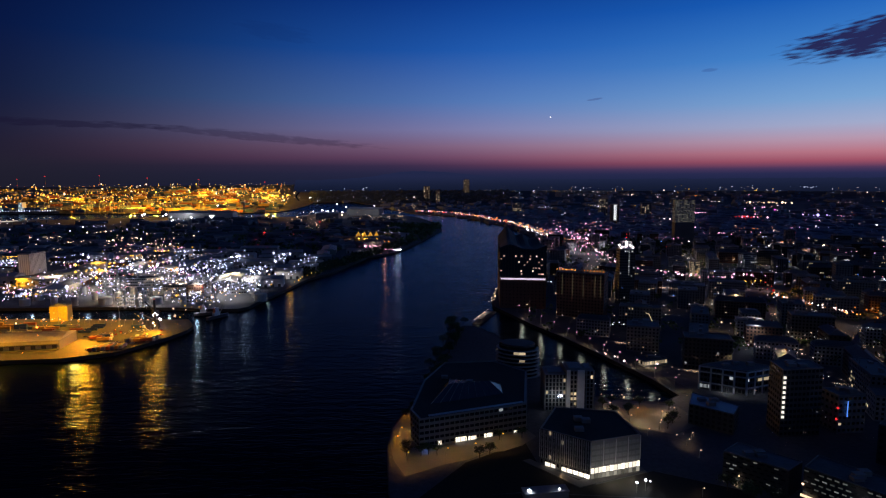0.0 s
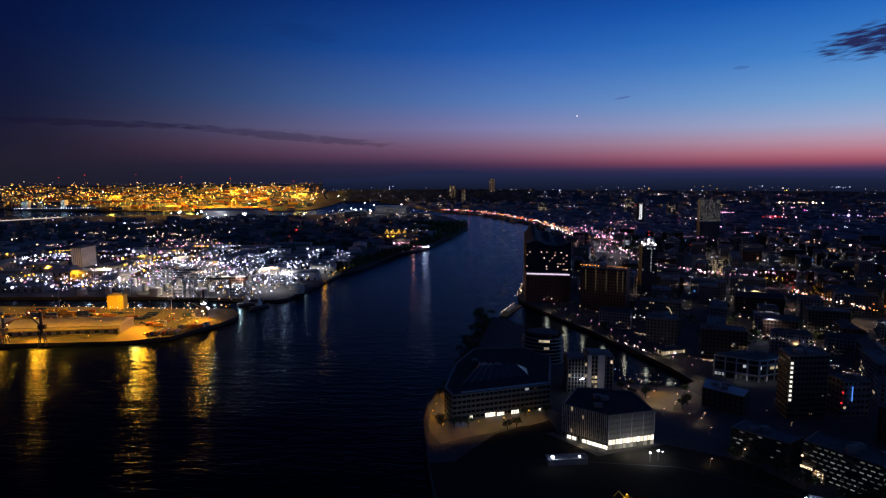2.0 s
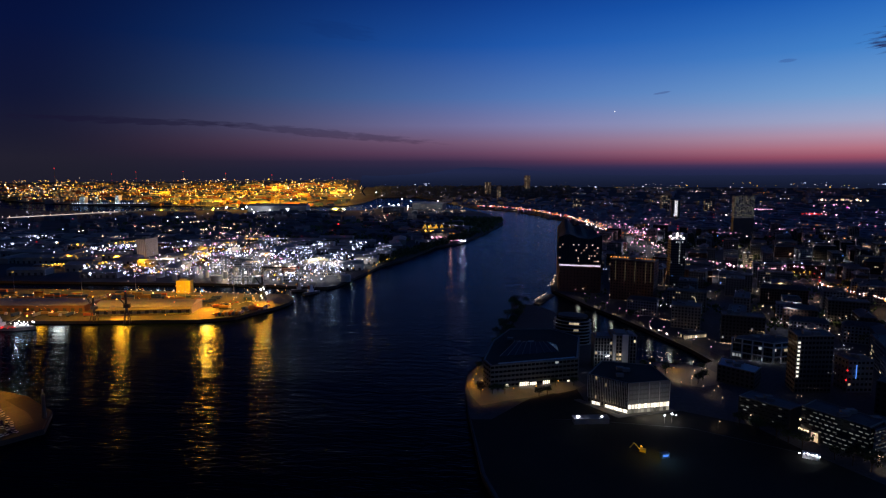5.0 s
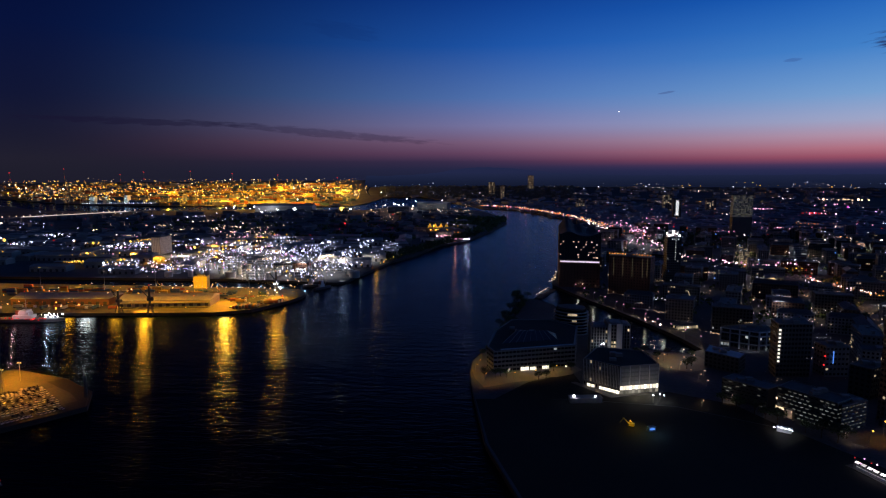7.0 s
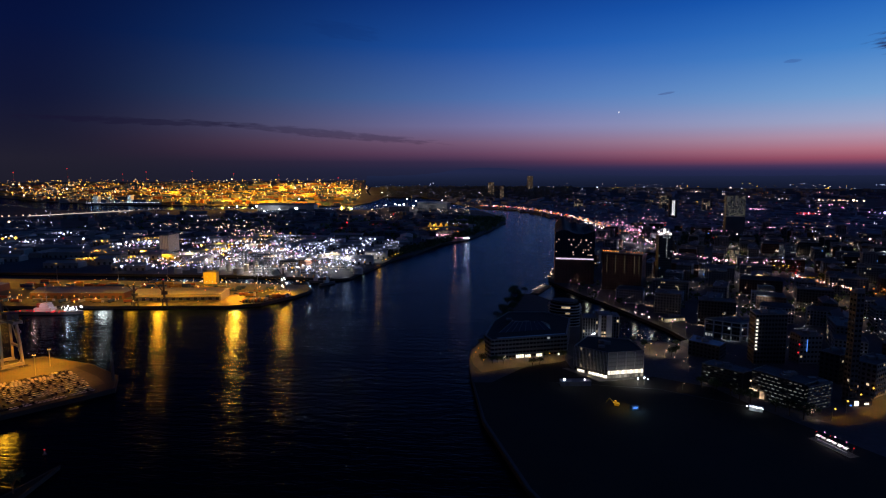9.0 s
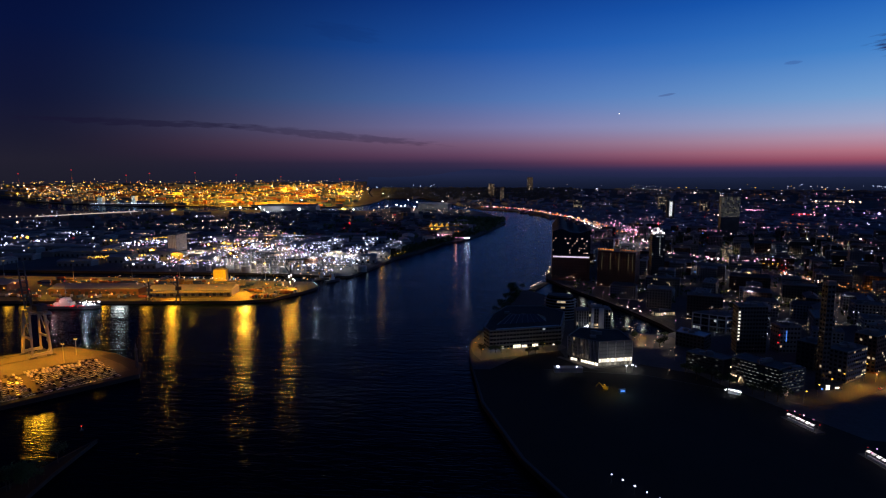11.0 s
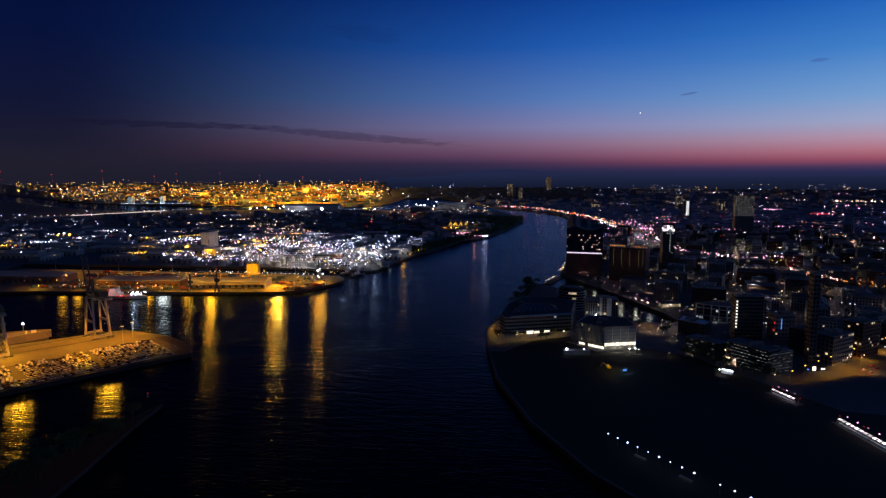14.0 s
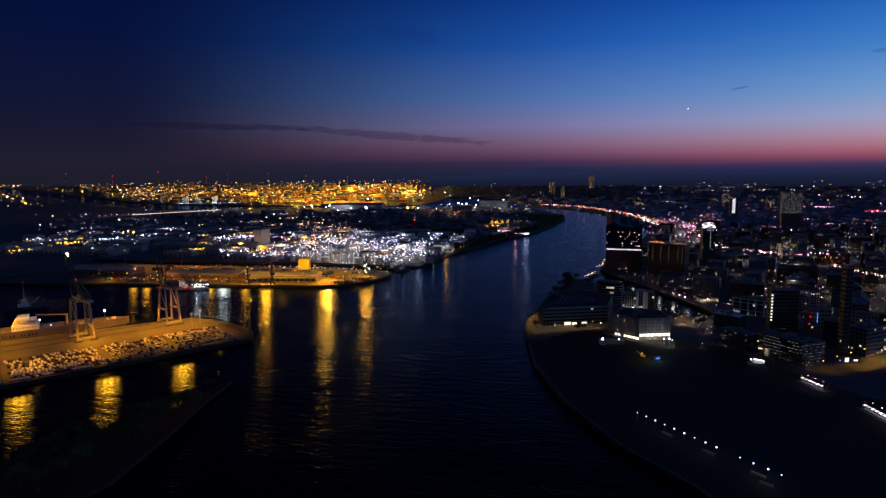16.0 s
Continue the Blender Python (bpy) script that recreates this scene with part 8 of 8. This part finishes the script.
def lamp_row(name, label, material, route, n, seed, jitter=6.0, size=1.0, high=22.0):
    """Lamps along a street."""
    r, g = random.Random(seed), Geo()
    legs = [math.hypot(b[0] - a[0], b[1] - a[1]) for a, b in zip(route, route[1:])]
    n = int(n * 1.1)
    for k in range(n):
        s = sum(legs) * (k + r.uniform(-0.3, 0.3) + 0.5) / n
        for (a, b), l in zip(zip(route, route[1:]), legs):
            if s <= l:
                break
            s -= l
        x, y = a[0] + (b[0] - a[0]) * s / l + r.uniform(-jitter, jitter), a[1] + (b[1] - a[1]) * s / l + r.uniform(-jitter, jitter)
        d = math.hypot(x - EYE.x, y - EYE.y)
        g.bulb(x, y, QUAY + rise(x, y) + high * r.uniform(0.9, 1.1), d * 0.0012 * size * (0.34 + 0.4 * r.random() + 1.0 * r.random() ** 4))
    return tagged(part(name, g, material, kind="stuff"), label, "lamps")


SHORE = [(-125, 2760), (29, 2610), (154, 2240), (225, 1950), (262, 1729), (280, 1480), (320, 1300)]
lamp_row("shore_lamps", "warm lamps along the landing stages", L_WARM, SHORE, 70, 41, 14, 0.75, 14)
lamp_row("shore_lamps", "orange lamps along the landing stages", L_ORANGE, SHORE, 110, 42, 20, 0.85, 14)
lamp_row("shore_lamps", "pink lamps along the landing stages", L_PINK, SHORE, 80, 43, 30, 0.85, 14)
lamp_row("shore_lamps", "red lamps along the landing stages", L_RED, SHORE, 40, 44, 40, 0.9, 14)
lamp_row("shore_lamps", "bright white lamps of the landing stage", L_WARM, [(212, 2000), (250, 1740), (262, 1500)], 40, 45, 6, 1.15, 14)
lamp_row("street_lamps", "pink and white lamps along a busy street", L_PINK, MAIN_STREET[2:], 36, 46, 4, 1.1, 20)
lamp_row("street_lamps", "warm lamps along a busy street", L_CITY, MAIN_STREET[1:], 40, 47, 4, 1.0, 20)
lamp_row("street_lamps", "orange lamps along a main road", L_ORANGE, MAIN_ROAD[1:], 30, 48, 4, 0.9, 20)
lamp_row("street_lamps", "amber lamps along a main road", L_YELLOW, [(385, 759), (418, 761)], 14, 49, 5, 0.9, 20)
lamp_row("street_lamps", "warm white lamps along a main road", L_CITY, MAIN_ROAD[1:6], 32, 67, 3, 1.1, 20)
lamp_row("street_lamps", "red tail lamps along a main road", L_RED, MAIN_ROAD[:5], 9, 68, 6, 1.0, 19)
lamp_row("street_lamps", "amber and white lamps of a far boulevard", L_CITY, [(659, 1188), (722, 1257), (777, 1191), (807, 1169)], 34, 111, 6, 0.9, 18)
lamp_row("street_lamps", "orange lamps of a far boulevard", L_ORANGE, [(703, 1266), (760, 1276), (777, 1191)], 18, 112, 6, 0.8, 18)
lamp_row("street_lamps", "white lamps by the waterside houses", L_CITY, [(222, 475), (240, 471), (263, 460), (275, 445), (284, 434)], 22, 113, 3, 0.8, 19)
lamp_row("street_lamps", "white lamps along the basin quay", L_CITY, [(133, 488), (150, 453), (157, 449), (174, 450)], 12, 114, 2, 0.9, 8)
lamp_row("street_lamps", "warm lamps along a side street", L_WARM, [(277, 575), (305, 563), (326, 532), (420, 470)], 16, 50, 4, 0.7, 12)
lamp_row("street_lamps", "warm lamps by the quay houses", L_DIM, [(90, 690), (130, 600), (190, 440), (250, 360)], 30, 51, 14, 0.5, 8)
lamp_row("street_lamps", "pink and white lamps of a lively quarter", L_PINK, [(291, 1584), (328, 1459), (314, 1239), (248, 1097), (276, 1069), (292, 1024)], 60, 71, 22, 0.8)
lamp_row("street_lamps", "white lamps of a lively quarter", L_WHITE, [(300, 1600), (328, 1459), (314, 1239), (248, 1097)], 12, 72, 26, 0.8)
lamp_row("street_lamps", "bright white lamps along a lit quay", L_FLOOD, [(238, 1721), (263, 1459)], 26, 73, 4, 0.5, 12)
lamp_row("street_lamps", "violet floodlights in a row", L_VIOLET, [(1335, 2215), (1442, 2112)], 8, 52, 2, 1.5)
lamp_row("shore_lamps", "pink and white lamps on a landing jetty", L_PINK, [(-207, 1256), (-155, 1232)], 16, 81, 3, 0.9, 5)
lamp_row("shore_lamps", "white lamps on a landing jetty", L_WHITE, [(-170, 1240), (-150, 1230)], 8, 82, 2, 0.9, 5)
WORKS = [(-339, 724), (-328, 770), (-315, 833), (-295, 870), (-260, 895), (-280, 752), (-296, 669), (-383, 813)]
lamp_row("works_lamps", "white lamps over the riverside works", L_WHITE, WORKS, 150, 91, 26, 1.0, 10)
lamp_row("works_lamps", "warm lamps over the riverside works", L_WARM, WORKS, 50, 92, 26, 0.9, 10)
lamp_row("works_lamps", "amber lamps over the riverside works", L_YELLOW, WORKS, 30, 93, 22, 0.9, 8)
for x, y in WORKS[1:6]:
    down_lamp(x, y, 26, 2.6e4, (1.0, 0.9, 0.82), 150)
lamp_row("shore_lamps", "amber lamps along the river wall", L_YELLOW, [(-225, 830), (-206, 960)], 8, 53, 4, 0.8, 8)
lamp_row("shore_lamps", "lamps along the hall's quay", L_WARM, [(56, 705), (66, 760), (74, 806)], 12, 54, 3, 0.8, 5)


tagged(part("sign_light", Geo().bulb(1441, 2572, 24, 4.2), lit("lamp_magenta", (0.9, 0.1, 0.7), 1.6)), "bright magenta sign light on a roof", "sign light")
lamp_row("street_lamps", "red lamps at a crossing beyond the park", L_RED, [(1036, 2112), (1060, 2090), (1086, 2060)], 9, 83, 6, 1.6)
lamp_row("street_lamps", "pink lamps at a crossing beyond the park", L_PINK, [(1045, 2104), (1120, 2040)], 7, 84, 8, 1.4)
lamp_row("street_lamps", "bright lamps of a hillside quarter", L_WARM, [(1560, 3080), (1660, 3060), (1760, 2990)], 22, 85, 20, 1.1)


ROAD = [(313, 545), (345, 515), (365, 480), (390, 450), (410, 425)]
lamp_row("street_lamps", "small white lamps along a waterside road", L_DIM, ROAD, 34, 86, 1.5, 0.45, 7)
lamp_row("street_lamps", "orange lamps along a main road", L_ORANGE, [(405, 700), (440, 640), (490, 600), (570, 580), (680, 560)], 30, 87, 8, 0.9, 14)


lamp_row("shore_lamps", "white and pink lamps along the ferry jetty", L_PINK, [(-166, 1284), (-98, 1267)], 20, 88, 2, 1.1, 5)
lamp_row("shore_lamps", "bright lamps at the head of the ferry jetty", L_FLOOD, [(-112, 1270), (-98, 1267)], 6, 89, 1.5, 1.0, 5)
lamp_row("theatre_lamps", "amber lamps in front of the theatre", L_YELLOW, [(-215, 1464), (-140, 1456)], 26, 94, 8, 1.1, 10)
lamp_row("theatre_lamps", "red and orange lamps in front of the theatre", L_ORANGE, [(-200, 1440), (-130, 1400)], 18, 95, 12, 1.0, 8)
for x, y, w, c in ((-105, 1264, 1e3, (1.0, 0.75, 0.7)), (-132, 1262, 3e3, (1.0, 0.3, 0.16)), (-150, 1262, 2e3, (1.0, 0.4, 0.2))):
    flood_lamp(x, y, 8, (x + 60, y - 300, -60), w, c, 3.0, 80)


def radio_mast(x, y, h):
    z = QUAY + rise(x, y)
    ob = thing("radio_mast", "tall thin distant mast with a red warning lamp", "mast", x, y, z, group="distant masts")
    part("mast", Geo().bar((0, 0, 0), (0, 0, h), 2.0, 0.8), M_DARKSTEEL, ob)
    part("lamp", Geo().bulb(0, 0, h, 4.2).bulb(0, 0, h * 0.6, 2.6), L_RED, ob, "red warning lamp")


for b, h in ((-46, 120), (-42.6, 105), (-39, 130), (-35, 95), (-33.2, 110), (-29.5, 115), (-26, 100), (-22, 90), (-16.5, 70)):
    x, y, d = ground_at(b, 1.0)
    radio_mast(x, y, h)
